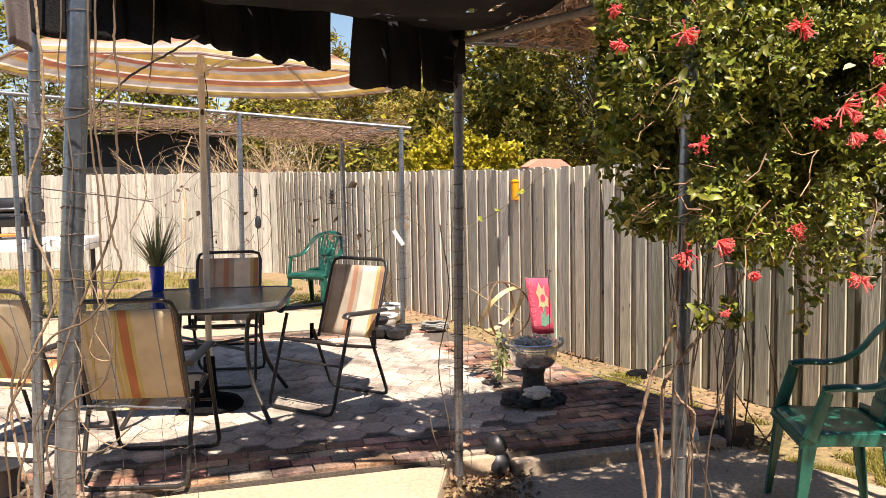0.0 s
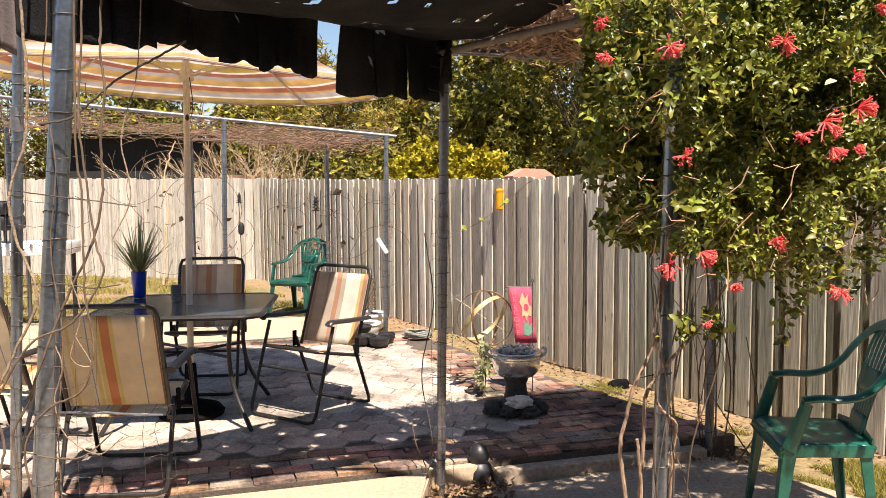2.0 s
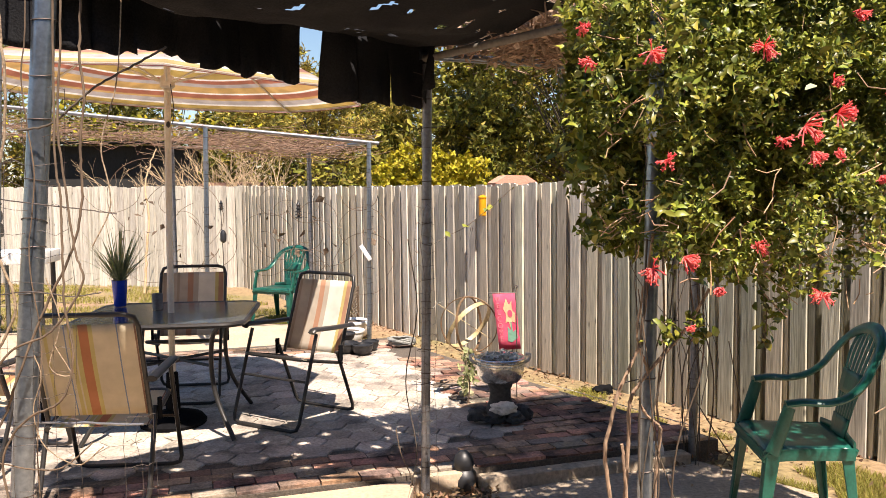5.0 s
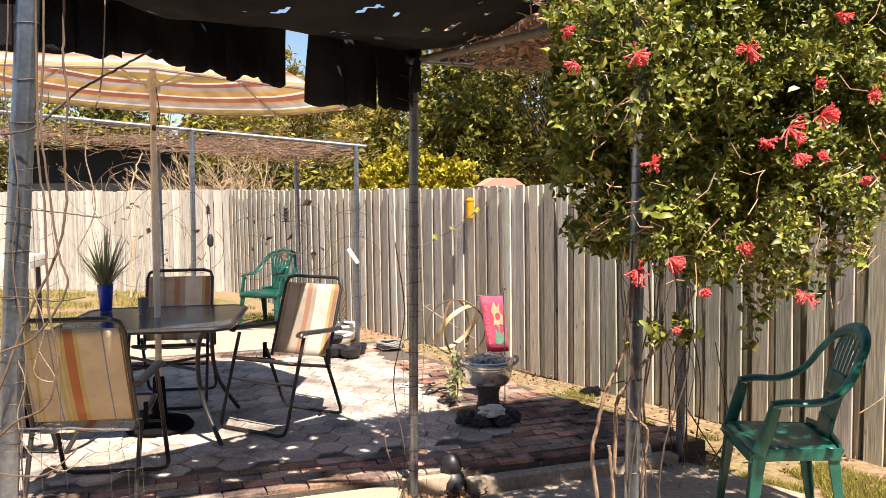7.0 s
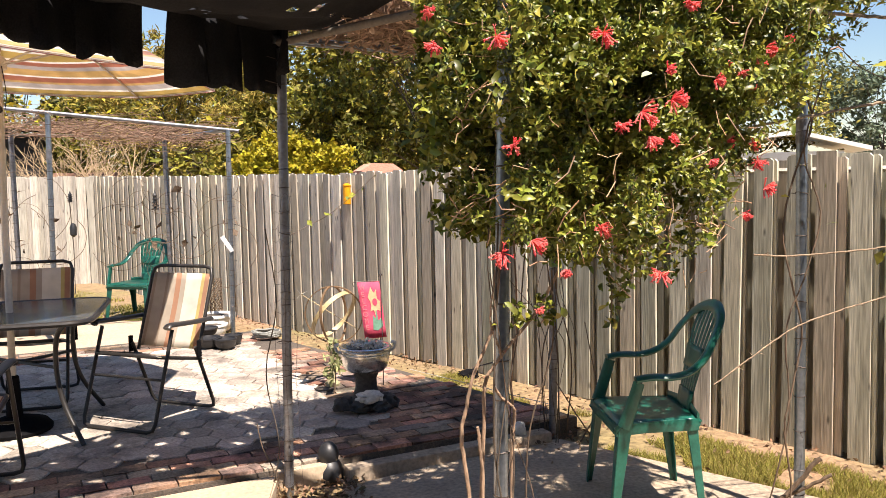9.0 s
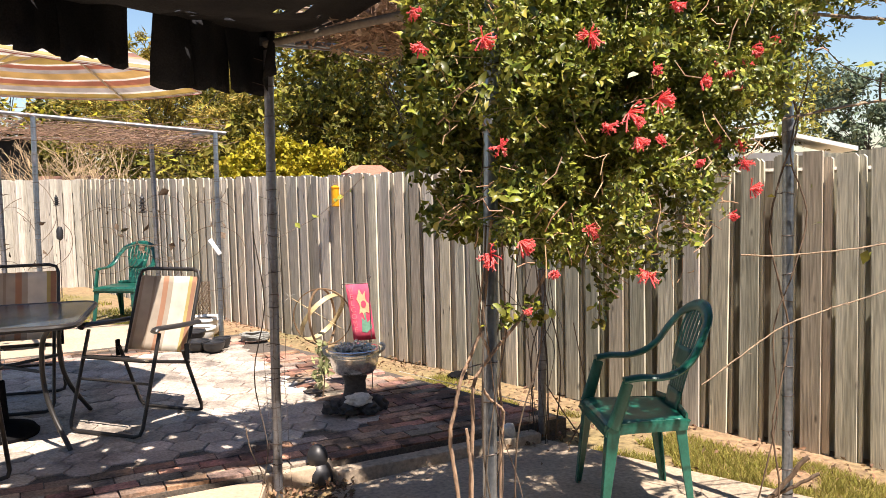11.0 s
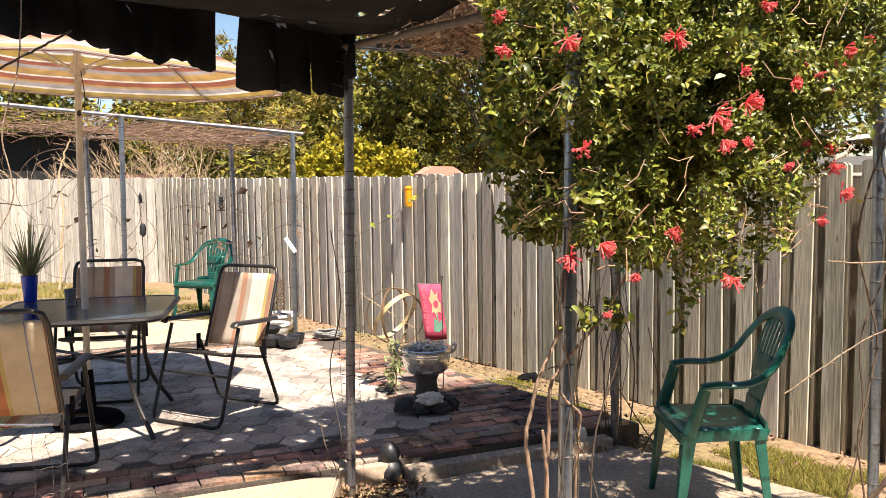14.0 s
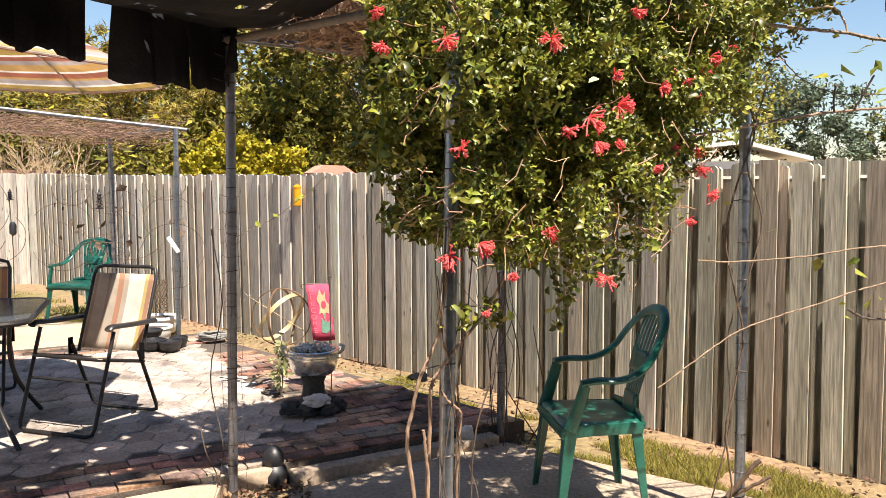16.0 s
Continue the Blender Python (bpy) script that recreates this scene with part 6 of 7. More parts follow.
def garden_stake(x, y, z0, z1, low, label):
    root = empty("garden_stake", Matrix.Translation((x, y, -0.03)), label, "garden stake", "dark garden stakes by the fence")
    part("rod", tube(bmesh.new(), [(0, 0, 0), (0.012, 0, z0 * 0.5), (-0.01, 0, z0 + 0.05)], 0.007, 6), M_WIRE, root)
    h = z1 - z0
    prof = []
    for i in range(5):
        zz = z0 + h * i / 5
        prof += [(0.022, zz), (0.05 - 0.005 * i, zz + 0.004), (0.05 - 0.005 * i, zz + h * 0.07), (0.024, zz + h * 0.10)]
    prof += [(0.018, z1 - 0.01), (0.004, z1 + 0.03)]
    part("finial", lathe(bmesh.new(), prof, 14), M_BLACKPLASTIC, root, "stacked black metal finial")
    if low:
        part("ornament", lathe(bmesh.new(), [(0.01, 0.0), (0.045, 0.03), (0.05, 0.14), (0.03, 0.19), (0.008, 0.20)], 12, Matrix.Translation((0.02, 0, low))), M_BLACKPLASTIC, root)


garden_stake(-2.95, 12.6, 1.34, 1.47, 0.84, "dark metal garden stake with two ornaments")
garden_stake(-1.53, 10.9, 1.25, 1.46, 0, "dark metal garden stake with a pagoda-shaped top")


def edge_ornament():
    root = empty("garden_ornament", Matrix.Translation((0.272, 4.19, -0.03)) @ Matrix.Diagonal((1.3, 1.3, 0.82, 1)), "small black turned garden ornament at the patio's edge", "ornament")
    part("body", lathe(bmesh.new(), [(0.048, 0), (0.056, 0.015), (0.058, 0.06), (0.056, 0.10), (0.046, 0.135), (0.036, 0.15), (0.040, 0.17), (0.042, 0.20), (0.034, 0.235), (0.018, 0.262), (0.004, 0.27)], 18), M_BLACKPLASTIC, root)
    bm = bmesh.new()
    bmesh.ops.create_icosphere(bm, subdivisions=3, radius=1.0)
    for v in bm.verts:
        k = 1 + 0.4 * noise.noise(v.co * 1.7) + 0.1 * noise.noise(v.co * 6)
        v.co = Vector((v.co.x * 0.085, v.co.y * 0.07, max(v.co.z, -0.4) * 0.05)) * k
    ob = part("rock", bm, M_IRON)
    ob.matrix_world = Matrix.Translation((1.47, 6.22, -0.012))
    tagged(ob, "dark rough stone on the sandy strip by the fence", "rock")
    bm = bmesh.new()
    bmesh.ops.create_icosphere(bm, subdivisions=3, radius=1.0)
    for v in bm.verts:
        v.co = Vector((v.co.x * 0.045, v.co.y * 0.04, max(v.co.z, -0.5) * 0.05)) * (1 + 0.25 * noise.noise(v.co * 1.5))
    ob = part("rock", bm, M_STONE)
    ob.matrix_world = Matrix.Translation((1.37, 4.475, 0.08))
    tagged(ob, "pale rounded stone lying on the concrete edging", "rock")
    root = empty("string_line", Matrix.Identity(4), "pale cord stretched along the brick border", "cord")
    part("cord", tube(bmesh.new(), smooth_line([(0.97, 6.02, 0.11), (1.24, 5.50, 0.125), (1.45, 5.0, 0.15), (1.58, 4.58, 0.19)], 6), 0.0025, 6), M_POLE, root)


edge_ornament()


def pots():
    def pot(m, prof, mat, name, label, soil=None):
        root = empty(name, m, label, "pot")
        part("body", lathe(bmesh.new(), prof, 26), mat, root)
        if soil:
            part("soil", lathe(bmesh.new(), [(soil[0], soil[1] - 0.004), (soil[0] * 0.6, soil[1] + 0.006), (0.002, soil[1] + 0.008)], 20), M_JOINT, root)
        return root

    round_pot = [(0.09, 0), (0.13, 0.01), (0.17, 0.06), (0.185, 0.11), (0.19, 0.15), (0.20, 0.16), (0.20, 0.18), (0.18, 0.185), (0.172, 0.16)]
    pot(Matrix.Translation((-0.66, 8.75, 0.0)), round_pot, M_WHITE, "flower_pot", "white glazed low pot by the pergola post", (0.172, 0.165))
    pot(Matrix.Translation((-0.68, 8.35, 0.0)), [(r * 0.85, z * 0.8) for r, z in round_pot], M_WHITE, "flower_pot", "white glazed low pot beside the brick border", (0.146, 0.13))
    pot(Matrix.Translation((-0.72, 8.05, TOP - 0.02)), [(r * 0.7, z * 0.45) for r, z in round_pot], M_BLACKPLASTIC, "saucer", "black plastic saucer on the bricks")
    for i, (x, y, s) in enumerate(((-0.46, 7.28, 0.5), (-0.60, 7.36, 0.55), (-0.40, 7.45, 0.4))):
        pot(Matrix.Translation((x, y, TOP)), [(r * s, z * 0.5) for r, z in round_pot], M_BLACKPLASTIC, "saucer", "low black plastic tray on the pavers")
    pot(Matrix.Translation((-2.05, 3.70, TOP)), [(0.05, 0), (0.07, 0.005), (0.085, 0.13), (0.09, 0.135), (0.08, 0.13)], M_BLACKPLASTIC, "nursery_pot", "black plastic nursery pot on the bricks", (0.078, 0.12))
    pot(Matrix.Translation((-3.25, 11.6, -0.02)), [(0.10, 0), (0.12, 0.01), (0.14, 0.30), (0.145, 0.31), (0.13, 0.30)], M_WHITE, "bucket", "white bucket on the back lawn", (0.128, 0.28))
    # a brown lattice plant stand
    root = empty("plant_stand", Matrix.Translation((-0.72, 9.55, -0.02)), "brown wire lattice plant stand", "plant stand")
    bm = bmesh.new()
    for k in range(12):
        for sgn in (1, -1):
            pts = [(0.07 * math.cos(sgn * (a * 0.9) + k * 0.5236), 0.07 * math.sin(sgn * (a * 0.9) + k * 0.5236), a * 0.12) for a in [j * 0.5 for j in range(9)]]
            tube(bm, pts, 0.004, 4)
    tagged(part("lattice", bm, M_BARK, root), kind="stuff")
    # a coil of pale hose lying on the brick border
    root = empty("hose_coil", Matrix.Translation((-0.12, 7.66, TOP)), "loose coil of grey garden hose on the brick border", "hose")
    rng = random.Random(2)
    pts = []
    for i in range(90):
        a = i * 0.32
        pts.append((0.12 * math.cos(a) * (1 + 0.1 * math.sin(i)), 0.075 * math.sin(a) * (1 + 0.15 * math.cos(i * 0.7)), 0.012 + i * 0.0007 + 0.004 * math.sin(i * 1.7)))
    part("hose", tube(bmesh.new(), pts, 0.010, 7), material("grey_hose", (0.24, 0.24, 0.22), 0.6), root)


pots()


def grill_cart():
    root = empty("grill", pose(-4.45, 8.9, 0.0, 0, 0, 8), "black lidded grill on a cart with a white side shelf", "grill")
    bm = bmesh.new()
    box(bm, (-0.75, -0.28, 0.83), (0.55, 0.28, 0.965), 0.01)
    part("shelf", bm, M_WHITE, root, "white shelf board")
    bm = bmesh.new()
    box(bm, (-0.55, -0.24, 1.10), (0.0, 0.24, 1.25), 0.03)
    body = part("firebox", bm, M_BLACKPLASTIC, root)
    bm = bmesh.new()
    box(bm, (-0.55, -0.24, 1.255), (0.0, 0.24, 1.41), 0.05)
    lid = part("lid", bm, M_BLACKPLASTIC, root)
    part("handle", tube(bmesh.new(), smooth_line([(-0.42, -0.25, 1.30), (-0.42, -0.29, 1.30), (-0.13, -0.29, 1.30), (-0.13, -0.25, 1.30)], 4), 0.010, 6), M_STEEL, lid)
    for x in (-0.48, -0.08):
        for y in (-0.18, 0.18):
            part("bracket", tube(bmesh.new(), [(x, y, 0.96), (x, y, 1.11)], 0.018, 6), M_BLACKPLASTIC, root)
    for x in (-0.62, 0.0, 0.48):
        for y in (-0.22, 0.22):
            part("leg", tube(bmesh.new(), [(x, y, 0.0), (x, y, 0.84)], 0.026, 8), M_BLACKPLASTIC if x else M_STEEL, root)
    orange = material("orange_plastic", (0.80, 0.22, 0.02), 0.4)
    bm = bmesh.new()
    tube(bm, smooth_line([(-0.34, 0, 0.01), (-0.1, 0, 0.025), (0.10, 0, 0.03), (0.17, 0, 0.02)], 4), 0.026, 8, flat=0.7)
    tool = part("tool", bm, orange)
    tool.matrix_world = pose(-4.72, 8.68, 0.985, 0, 0, 10)
    tagged(tool, "orange plastic tool lying on the white shelf", "tool")


grill_cart()


def litter():
    g = np.random.default_rng(12)
    pts = []
    # the gap beside the middle post, and along the foot of the fence
    n = 420
    pts.append(np.stack([g.uniform(0.0, 0.45, n), g.uniform(3.7, 4.16, n), g.uniform(-0.015, 0.03, n)], 1))
    n = 1300
    s, o = g.uniform(4, 15, n), np.abs(g.normal(0, 0.28, n)) + 0.08
    p = np.array(FENCE_A)[None] + s[:, None] * np.array(FD) + o[:, None] * np.array(FN)
    p[:, 2] = g.uniform(-0.03, 0.0, n)
    pts.append(p)
    n = 260
    pts.append(np.stack([g.normal(1.55, 0.25, n), g.normal(4.62, 0.18, n), g.uniform(-0.02, 0.03, n)], 1))
    me = leaves_mesh("leaf_litter", np.concatenate(pts), 0.036, M_LITTER, g, 0.5, 0.0)
    tagged(new("leaf_litter", me), "brown fallen leaves on the soil", "leaf litter", kind="stuff")


litter()


# ---- vines and canes ----
def cane(line, r, label, mat=None, name="cane", r2=None, thorn=0, seed=1, leaves=(), leaf=0.07):
    rng = random.Random(seed)
    root = empty(name, Matrix.Identity(4), label, "vine")
    pts = smooth_line(line, 8)
    pts = [p + Vector((rng.gauss(0, r * 0.25), rng.gauss(0, r * 0.25), rng.gauss(0, r * 0.25))) for p in pts]
    part("stem", tube(bmesh.new(), pts, r, 8, r2=r2), mat or M_BARK, root)
    if thorn:
        bm = bmesh.new()
        for i in range(thorn):
            p = pts[rng.randrange(2, len(pts) - 1)]
            d = Vector((rng.gauss(0, 1), rng.gauss(0, 0.5), rng.gauss(0.2, 1))).normalized()
            tube(bm, [p, p + d * rng.uniform(0.010, 0.03)], r * 0.6, 4, r2=0.0006)
        tagged(part("thorn", bm, mat or M_BARK, root), kind="stuff")
    if leaves:
        g = np.random.default_rng(seed)
        stuff_leaves("leaf_spray", np.array(leaves), leaf, M_LEAF, g, root, aspect=0.62, droop=0.5)
    return root


cane([(1.62, 2.66, 2.10), (1.78, 2.62, 2.07), (2.07, 2.6, 2.05), (2.26, 2.6, 2.04), (2.51, 2.6, 2.01), (2.9, 2.6, 1.97)], 0.0062, "long pale woody cane reaching out of the honeysuckle", M_CANE, thorn=26, seed=1,
     leaves=[(2.21, 2.6, 2.03), (2.30, 2.6, 1.98), (2.34, 2.6, 1.99), (2.27, 2.6, 1.91), (2.38, 2.6, 1.91), (2.40, 2.6, 1.93), (2.29, 2.6, 1.84), (2.15, 2.6, 1.88), (2.42, 2.6, 1.80), (2.43, 2.62, 1.84)])
cane([(2.05, 2.6, 2.11), (2.19, 2.6, 2.13), (2.24, 2.6, 2.09), (2.26, 2.6, 2.04)], 0.0035, "thin arching side shoot", M_BARE, seed=2)
cane([(2.42, 2.6, 2.18), (2.43, 2.6, 2.10), (2.45, 2.6, 2.03)], 0.0045, "dark dead shoot standing up from the cane", M_TRUNK, thorn=10, seed=22)
cane([(1.74, 2.75, 1.68), (1.98, 2.75, 1.72), (2.22, 2.75, 1.76), (2.40, 2.75, 1.78), (2.66, 2.75, 1.80), (2.9, 2.75, 1.81)], 0.005, "pale woody cane crossing the slim post", M_CANE, thorn=22, seed=3,
     leaves=[(1.86, 2.74, 1.70), (1.92, 2.74, 1.72), (1.84, 2.74, 1.66)])
cane([(2.30, 2.7, 1.87), (2.31, 2.72, 1.82), (2.33, 2.74, 1.775)], 0.004, "dark dead shoot standing up from the cane", M_TRUNK, thorn=8, seed=4)
cane([(2.47, 2.7, 1.91), (2.44, 2.72, 1.84), (2.42, 2.74, 1.785)], 0.004, "dark dead shoot standing up from the cane", M_TRUNK, thorn=8, seed=5)
cane([(2.02, 2.7, 2.0), (2.15, 2.7, 1.89), (2.3, 2.7, 1.84), (2.5, 2.7, 1.84), (2.8, 2.7, 1.86)], 0.002, "thin green tendril trailing past the post", M_BARK, seed=6)
cane([(1.83, 2.85, 1.21), (1.99, 2.85, 1.20), (2.25, 2.85, 1.21), (2.38, 2.85, 1.22), (2.56, 2.85, 1.24), (2.78, 2.85, 1.25), (3.0, 2.85, 1.25)], 0.0034, "thin woody cane before the fence", M_CANE, thorn=20, seed=7,
     leaves=[(2.36, 2.84, 1.18), (2.38, 2.84, 1.18), (2.51, 2.84, 1.17), (2.53, 2.84, 1.19), (2.57, 2.84, 1.14)])
cane([(1.67, 2.85, 0.72), (1.83, 2.85, 0.82), (2.0, 2.85, 0.92), (2.2, 2.85, 0.98), (2.38, 2.85, 1.02), (2.57, 2.85, 1.07), (2.79, 2.85, 1.11), (3.0, 2.85, 1.14)], 0.0028, "thorny brown cane slanting across the slim post", M_CANE, thorn=46, seed=8, r2=0.0036,
     leaves=[(2.61, 2.84, 1.01), (2.52, 2.84, 0.96), (2.67, 2.84, 0.98), (2.66, 2.84, 1.04), (2.48, 2.84, 1.02)])
cane([(2.52, 2.85, 0.99), (2.62, 2.85, 0.95), (2.8, 2.85, 0.94)], 0.005, "short dark side cane", M_TRUNK, seed=9, thorn=8)
cane([(2.14, 3.12, 1.95), (2.26, 3.13, 1.75), (2.18, 3.12, 1.52), (2.14, 3.12, 1.37), (2.13, 3.12, 1.23), (2.18, 3.12, 1.03), (2.23, 3.13, 0.84), (2.19, 3.12, 0.64), (2.15, 3.12, 0.44), (2.19, 3.13, 0.19), (2.2, 3.15, -0.02)], 0.0042, "dry vine stem twisting round the slim post", M_BARK, seed=10)
cane([(2.30, 3.12, 1.9), (2.22, 3.12, 1.6), (2.30, 3.12, 1.35), (2.24, 3.12, 1.1), (2.15, 3.12, 0.85), (2.17, 3.12, 0.5), (2.12, 3.14, 0.2), (2.1, 3.2, -0.02)], 0.0034, "dry vine stem twisting round the slim post", M_BARK, seed=11,
     leaves=[(2.2, 3.1, 1.55), (2.3, 3.1, 1.45), (2.12, 3.1, 1.42), (2.34, 3.1, 1.3)], leaf=0.05)
cane([(2.05, 3.28, 0.0), (2.12, 3.2, 0.05), (2.2, 3.16, 0.14), (2.31, 3.1, 0.3)], 0.010, "gnarled dry cane lying at the post's foot", M_BARK, seed=12)
cane([(2.0, 3.42, 0.01), (2.12, 3.3, 0.03), (2.22, 3.2, 0.10), (2.36, 3.1, 0.22)], 0.008, "gnarled dry cane lying at the post's foot", M_BARK, seed=13)

# stems on the two left-hand posts
LEFT = [([(-1.09, 2.9, 2.16), (-1.10, 2.9, 2.0), (-1.09, 2.9, 1.87), (-1.11, 2.9, 1.69), (-1.11, 2.9, 1.52), (-1.15, 2.9, 1.34), (-1.25, 2.9, 1.14), (-1.35, 2.88, 0.89), (-1.40, 2.9, 0.77), (-1.46, 2.9, 0.65), (-1.45, 2.9, 0.46), (-1.47, 2.9, 0.0)], 0.0065, M_BARK),
        ([(-0.82, 2.95, 2.04), (-0.91, 2.92, 1.98), (-1.03, 2.9, 1.91), (-1.11, 2.9, 1.85), (-1.21, 2.9, 1.77), (-1.32, 2.9, 1.75)], 0.0055, M_TRUNK),
        ([(-1.12, 2.8, 2.04), (-1.14, 2.8, 1.76), (-1.12, 2.8, 1.52), (-1.10, 2.8, 1.34), (-1.08, 2.8, 1.23), (-1.19, 2.8, 1.07), (-1.33, 2.8, 1.0), (-1.44, 2.8, 0.84), (-1.51, 2.8, 0.68), (-1.53, 2.85, 0.3)], 0.0055, M_BARK),
        ([(-1.34, 2.85, 2.15), (-1.33, 2.85, 1.92), (-1.35, 2.85, 1.68), (-1.41, 2.85, 1.5), (-1.39, 2.85, 1.35), (-1.33, 2.85, 1.15), (-1.42, 2.85, 0.95), (-1.51, 2.85, 0.75), (-1.50, 2.85, 0.58), (-1.47, 2.85, 0.41), (-1.48, 2.88, 0.0)], 0.007, M_BARK),
        ([(-1.13, 2.75, 1.69), (-1.12, 2.75, 1.54), (-1.12, 2.75, 1.35), (-1.12, 2.75, 1.16), (-1.10, 2.75, 1.0), (-1.14, 2.75, 0.85), (-1.28, 2.78, 0.77), (-1.37, 2.8, 0.63), (-1.36, 2.82, 0.41), (-1.38, 2.85, 0.0)], 0.0055, M_BARK),
        ([(-1.25, 2.8, 0.99), (-1.23, 2.8, 0.91), (-1.26, 2.8, 0.80), (-1.23, 2.8, 0.68), (-1.12, 2.8, 0.61), (-1.03, 2.8, 0.67)], 0.003, M_BARK),
        ([(-1.54, 2.8, 1.12), (-1.45, 2.8, 1.0), (-1.48, 2.8, 0.80), (-1.44, 2.8, 0.64), (-1.48, 2.8, 0.44), (-1.46, 2.85, 0.0)], 0.0065, M_BARK),
        ([(-1.38, 2.86, 1.19), (-1.26, 2.84, 1.20), (-1.14, 2.86, 1.18), (-1.05, 2.88, 1.19)], 0.0032, M_WIRE),
        ([(-1.41, 2.86, 0.60), (-1.30, 2.84, 0.585), (-1.20, 2.86, 0.58), (-1.10, 2.88, 0.66)], 0.004, M_BARK),
        ([(-1.42, 2.9, 1.52), (-1.27, 2.88, 1.50), (-1.12, 2.9, 1.48), (-1.0, 2.92, 1.46)], 0.003, M_WIRE),
        ([(-1.40, 3.0, 0.70), (-1.2, 3.0, 0.70), (-0.96, 3.0, 0.69)], 0.006, M_STEEL_OLD),
        ([(-1.20, 2.8, 1.25), (-1.16, 2.8, 1.10), (-1.20, 2.8, 0.95), (-1.13, 2.8, 0.92), (-1.18, 2.8, 1.02)], 0.003, M_BARK),
        ([(-1.28, 2.9, 2.1), (-1.30, 2.9, 1.9), (-1.27, 2.9, 1.6), (-1.30, 2.9, 1.3), (-1.27, 2.9, 1.0), (-1.30, 2.9, 0.6), (-1.28, 2.9, 0.0)], 0.0035, M_BARK),
        ([(-0.98, 2.96, 2.1), (-1.0, 2.95, 1.9), (-1.05, 2.93, 1.7), (-1.02, 2.92, 1.5), (-1.08, 2.9, 1.35)], 0.0035, M_BARK)]
for i, (line, r, mat) in enumerate(LEFT):
    if line[0][2] > 1.6 and i != 1:
        line = [(line[0][0] + 0.02, line[0][1], 2.5)] + line
    cane(line, r * 0.72, "dry vine stem wound about the galvanised posts" if mat is not M_STEEL_OLD and mat is not M_WIRE else "tie wire stretched between the posts", (M_CANE if mat is M_BARK and i % 2 else mat), seed=40 + i, name="vine_stem")


def wire_mesh(a, b, z0, z1, label, nx, nz, r=0.0009):
    """Sagging garden mesh between two feet."""
    root = empty("wire_mesh", Matrix.Translation(a), label, "wire mesh")
    rng = random.Random(nx)
    d = b - a
    bm = bmesh.new()
    for i in range(nx + 1):
        f = i / nx
        tube(bm, [d * f + Vector((rng.gauss(0, 0.006), rng.gauss(0, 0.006), z0 + (z1 - z0) * k / 8)) for k in range(9)], r, 4)
    for j in range(nz + 1):
        z = z0 + (z1 - z0) * j / nz
        tube(bm, [d * (k / 6) + Vector((0, rng.gauss(0, 0.006), z + rng.gauss(0, 0.008))) for k in range(7)], r, 4)
    tagged(part("wire_grid", bm, M_WIRE, root, smooth=False), kind="stuff")


wire_mesh(Vector((-1.47, 2.93, 0)), Vector((-1.18, 2.96, 0)), 0.05, 1.9, "rusty garden mesh tied between two galvanised posts", 4, 22)
wire_mesh(Vector((-1.02, 2.98, 0)), Vector((-0.92, 3.02, 0)), 0.0, 0.72, "rusty garden mesh hanging by the post", 2, 8)
wire_mesh(P_M + Vector((-0.035, -0.03, 0)), P_M + Vector((0.06, -0.03, 0)), 0.05, 1.45, "rusty mesh sleeve round the middle post", 2, 20)
cane([(-0.02, 4.03, 0.0), (0.03, 4.0, 0.25), (-0.02, 4.02, 0.6), (0.04, 4.0, 0.95), (0.0, 4.02, 1.3)], 0.0028, "thin dry stem up the middle post", M_TRUNK, seed=60, name="vine_stem")
cane([(0.03, 4.03, 0.0), (0.0, 4.02, 0.12), (-0.05, 4.02, 0.24), (-0.07, 4.02, 0.36)], 0.0028, "thin twig at the middle post's foot", M_BARK, seed=61, name="vine_stem")
cane([(0.69, 5.5, 1.56), (0.54, 5.5, 1.43), (0.37, 5.5, 1.30), (0.25, 5.5, 1.24), (0.10, 4.6, 1.22)], 0.002, "thin twining shoot with a few leaves", M_BARK, seed=62, name="vine_stem",
     leaves=[(0.69, 5.5, 1.55), (0.60, 5.5, 1.47), (0.53, 5.5, 1.43), (0.50, 5.5, 1.41), (0.37, 5.5, 1.31), (0.25, 5.5, 1.25)], leaf=0.06)
# a slender sapling before the back fence
cane([(-4.35, 13.2, -0.02), (-4.30, 13.2, 0.6), (-4.24, 13.2, 1.2), (-4.28, 13.2, 1.75), (-4.1, 13.2, 2.3)], 0.022, "slender pale sapling before the back fence", M_BARE, seed=63, name="sapling", r2=0.010)


# ---- paving pieces ----
def in_brick_band(p):
    back = (p - CORNER).dot(W)
    if back < 0.46 or back > 3.42:
        return True
    return p.x > 0.60 - 0.34 * (p.y - 4.9)


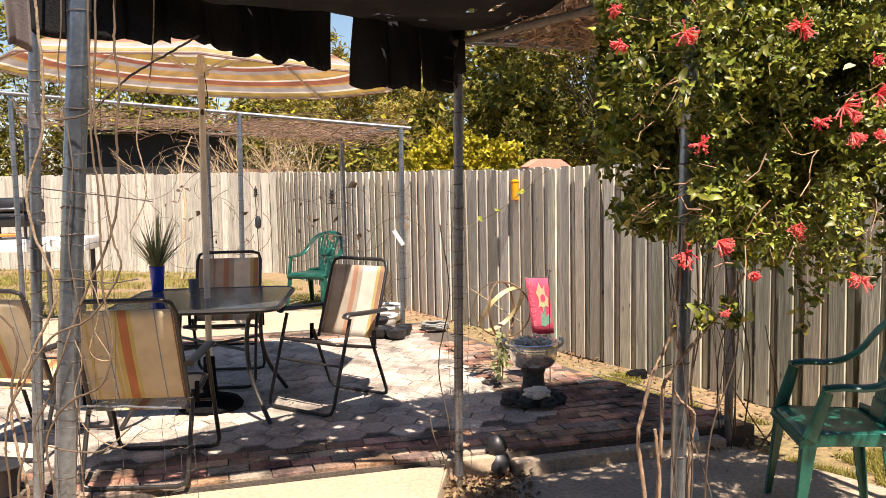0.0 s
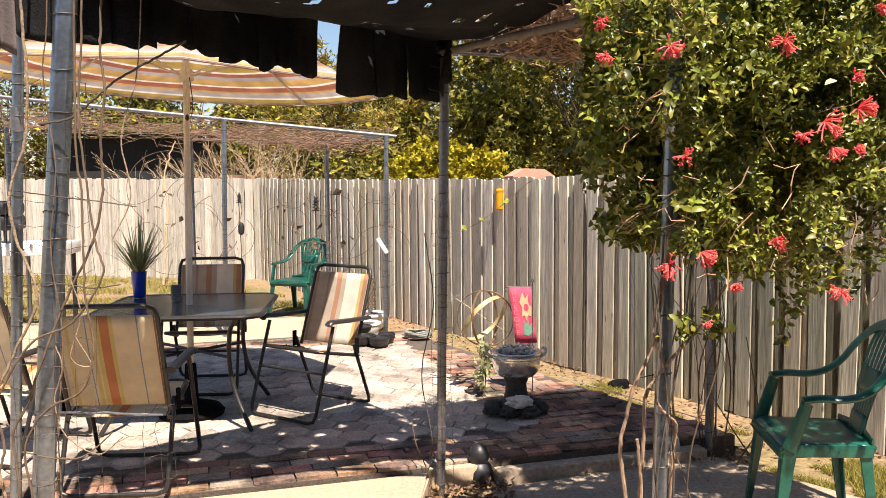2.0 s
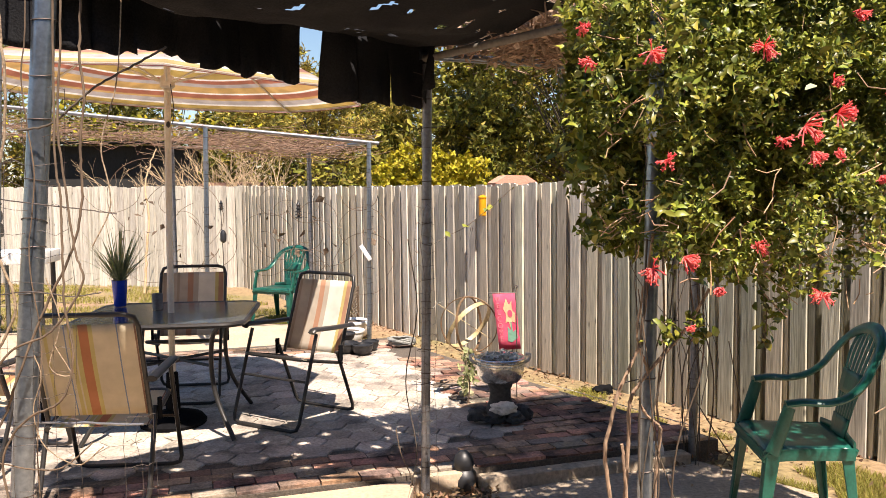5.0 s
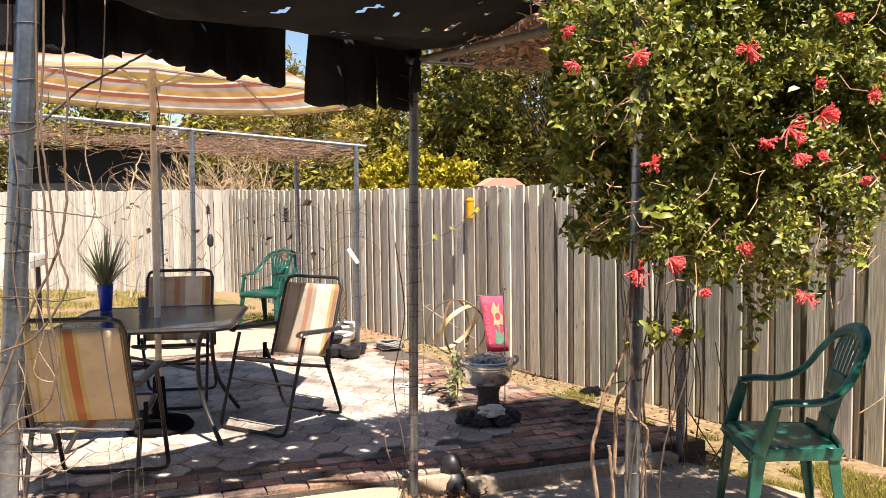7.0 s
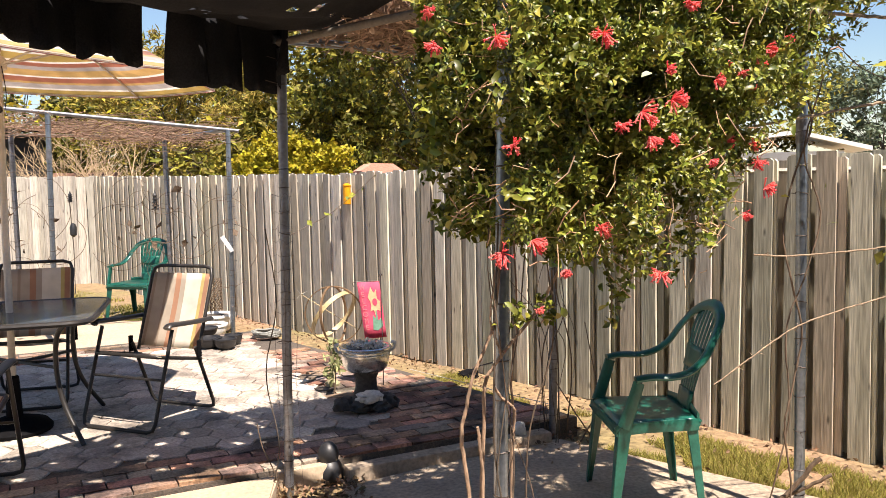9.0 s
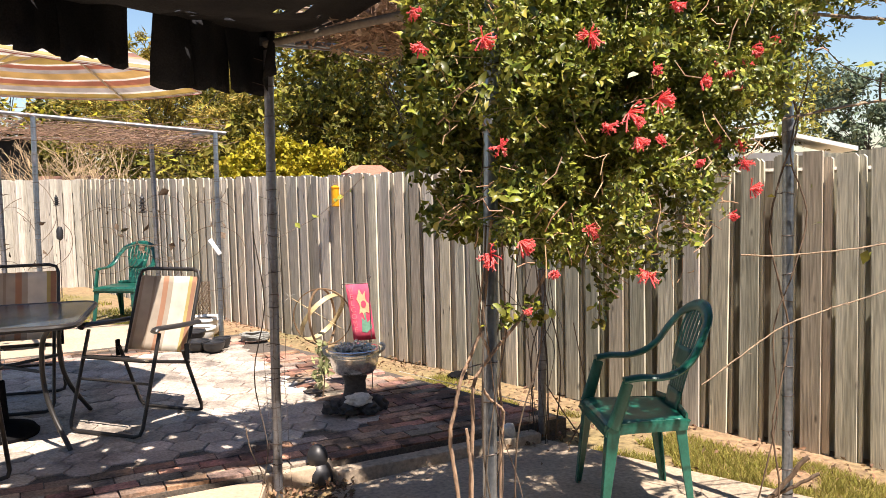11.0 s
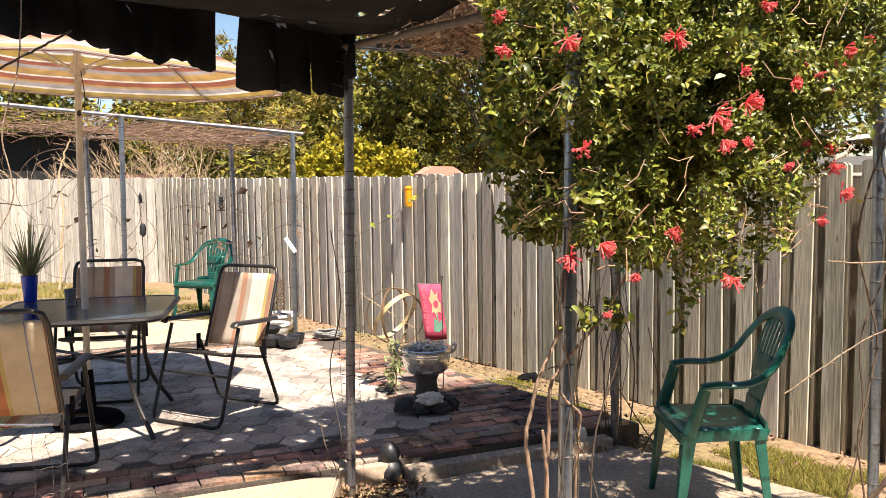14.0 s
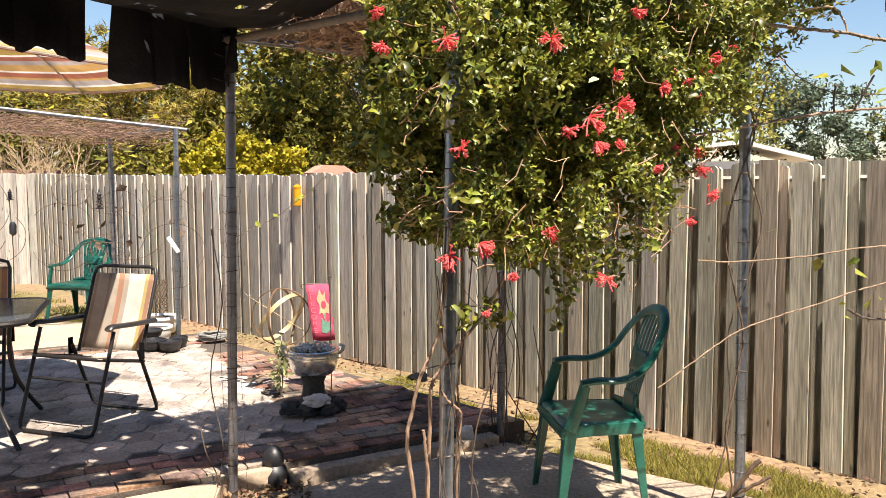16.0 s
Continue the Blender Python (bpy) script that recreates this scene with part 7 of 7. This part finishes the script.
def paving():
    rng = random.Random(71)
    # hexagon pavers
    rad = 0.115
    bm = bmesh.new()
    poly = [(rad * 0.965 * math.cos(radians(60 * k)), rad * 0.965 * math.sin(radians(60 * k))) for k in range(6)]
    lo = [bm.verts.new((x, y, -0.03)) for x, y in poly]
    md = [bm.verts.new((x, y, -0.004)) for x, y in poly]
    hi = [bm.verts.new((x * 0.955, y * 0.955, 0)) for x, y in poly]
    for a, b in ((lo, md), (md, hi)):
        for k in range(6):
            bm.faces.new((a[k], a[(k + 1) % 6], b[(k + 1) % 6], b[k]))
    bm.faces.new(hi)
    hex_me = mesh_of("paver", bm, M_HEX, smooth=False)
    spots = []
    dx, dy = rad * 1.5, rad * math.sqrt(3)
    for i in range(-2, 40):
        for j in range(-2, 26):
            a, b = i * dx, j * dy + (dy / 2 if i % 2 else 0) + 0.42
            p = CORNER + U * a + W * b
            back = (p - CORNER).dot(W)
            if back < 0.47 or back > 3.45 or a > 6.2 or in_brick_band(p) or not inside_right(p):
                continue
            spots.append(p)
    near = sorted(spots, key=lambda p: (p - Vector((-0.6, 4.6, 0))).length)
    rot = Matrix((-U, W, Vector((0, 0, 1)))).transposed().to_4x4()
    bmf = bmesh.new()
    for k, p in enumerate(near):
        m = Matrix.Translation(p + Vector((0, 0, TOP - 0.004 + rng.uniform(-0.003, 0.003)))) @ rot @ Euler((rng.gauss(0, 0.010), rng.gauss(0, 0.010), rng.gauss(0, 0.02))).to_matrix().to_4x4()
        if k < 290:
            ob = new("paver", hex_me)
            ob.parent, ob.matrix_local = BED, m
        else:
            n0 = len(bmf.verts)
            bmf.from_mesh(hex_me)
            bmf.verts.ensure_lookup_table()
            for v in bmf.verts[n0:]:
                v.co = m @ v.co
    tagged(part("pavers_far", bmf, M_HEX_FAR, BED, smooth=False), kind="stuff")
    # bricks
    bm = bmesh.new()
    L, w = 0.196, 0.094
    box(bm, (-L / 2, -w / 2, -0.06), (L / 2, w / 2, -0.004))
    up = [v for v in bm.verts if v.co.z > -0.01]
    f = [f for f in bm.faces if all(v in up for v in f.verts)][0]
    ins = bmesh.ops.inset_individual(bm, faces=[f], thickness=0.006, depth=0.0)
    for v in f.verts:
        v.co.z = 0
    brick_me = mesh_of("brick", bm, M_BRICK, smooth=False)
    spots = []
    for j in range(28):
        for i in range(-8, 36):
            a, b = i * 0.204 + (0.102 if j % 2 else 0), 0.055 + j * 0.102
            p = CORNER + U * a + W * b
            if a > 6.2 or b > 3.7:
                continue
            if in_brick_band(p) and inside_right(p) and inside_right(p - U * 0.09):
                spots.append((p, 0))
    for j in range(4):
        for i in range(-8, 30):
            a, b = i * 0.204 + (0.102 if j % 2 else 0), 3.45 + j * 0.102
            p = CORNER + U * a + W * b
            if inside_right(p) and inside_right(p - U * 0.09) and a < 5.6 and j * 0.102 + 0.265 > 0 and b > 2.9:
                if not any((p - q).length < 0.09 for q, _ in spots):
                    spots.append((p, 0))
    spots.sort(key=lambda s: (s[0] - Vector((0.3, 4.5, 0))).length)
    bmf = bmesh.new()
    for k, (p, turn) in enumerate(spots):
        m = Matrix.Translation(p + Vector((0, 0, TOP + rng.uniform(-0.006, 0.004)))) @ rot @ Euler((rng.gauss(0, 0.015), rng.gauss(0, 0.015), radians(turn) + rng.gauss(0, 0.02))).to_matrix().to_4x4()
        if k < 295:
            ob = new("brick", brick_me)
            ob.parent, ob.matrix_local = BED, m
        else:
            n0 = len(bmf.verts)
            bmf.from_mesh(brick_me)
            bmf.verts.ensure_lookup_table()
            for v in bmf.verts[n0:]:
                v.co = m @ v.co
    tagged(part("bricks_far", bmf, M_BRICK_FAR, BED, smooth=False), kind="stuff")


paving()


def grass():
    """Short lawn blades by the fence and at the back."""
    g = np.random.default_rng(81)
    pts = []
    a, d, nr = np.array(FENCE_A), np.array(FD), np.array(FN)
    n = 300000
    s, o = 15.5 - 12.0 * g.random(n) ** 1.35, g.uniform(0.12, 1.7, n)
    p = a[None] + s[:, None] * d + o[:, None] * nr
    pts.append(p)
    n = 60000
    q = np.stack([g.uniform(-9, 0.2, n), g.uniform(8.6, 15.5, n), np.zeros(n)], 1)
    pts.append(q)
    p = np.concatenate(pts)
    ok = []
    for v in p:
        x, y = v[0], v[1]
        vec = Vector((x, y, 0))
        on_patio = inside_right(vec) and 0 < (vec - CORNER).dot(W) < 3.8
        on_slab2 = x < 2.3 and y < 4.52 and not (x > 1.62 and (y - 4.52) > -1.29 * (x - 1.62))
        if x > 2.3:
            on_slab2 = y < 3.64 - 1.27 * (x - 2.3)
        on_slab3 = -6.5 < x < -1.1 and 6.2 < y < 9.45
        patch = noise.noise(Vector((x * 1.3, y * 1.3, 3.0))) + 0.5 * noise.noise(Vector((x * 4, y * 4, 5.0)))
        dist_f = (vec - FENCE_A).dot(FN)
        bare = dist_f < (0.36 if (vec - FENCE_A).dot(FD) > 8.6 else 0.62) + 0.25 * noise.noise(Vector((x * 2, y * 2, 0)))
        strip = 4.4 < y < 8.3 and x > -0.6        # the narrow sandy strip beside the bricks
        ok.append(not (on_patio or on_slab2 or on_slab3 or bare) and patch > (0.02 if strip else -0.18))
    p = p[np.array(ok)]
    n = len(p)
    ang, h = g.uniform(0, 6.28, n), g.uniform(0.004, 0.020, n)
    w = g.uniform(0.0025, 0.0060, n)
    far = np.where(p[:, 1] > 8.3, 1.35, np.where(p[:, 1] > 4.4, 0.60, 0.72))
    w, h = w * far, h * far
    lean = g.normal(0, 0.024, (n, 2))
    side = np.stack([np.cos(ang) * w, np.sin(ang) * w, np.zeros(n)], 1)
    b0, b1 = p - side, p + side
    b0[:, 2] = b1[:, 2] = -0.035
    t = p + np.concatenate([lean, h[:, None]], 1)
    verts = np.stack([b0, b1, t], 1).reshape(-1, 3)
    faces = np.arange(3 * n).reshape(-1, 3)
    me = bpy.data.meshes.new("grass")
    me.from_pydata(verts.tolist(), [], faces.tolist())
    me.materials.append(M_GRASS)
    tagged(new("grass", me), "patchy yellow-green lawn grass", "grass", kind="stuff")


grass()
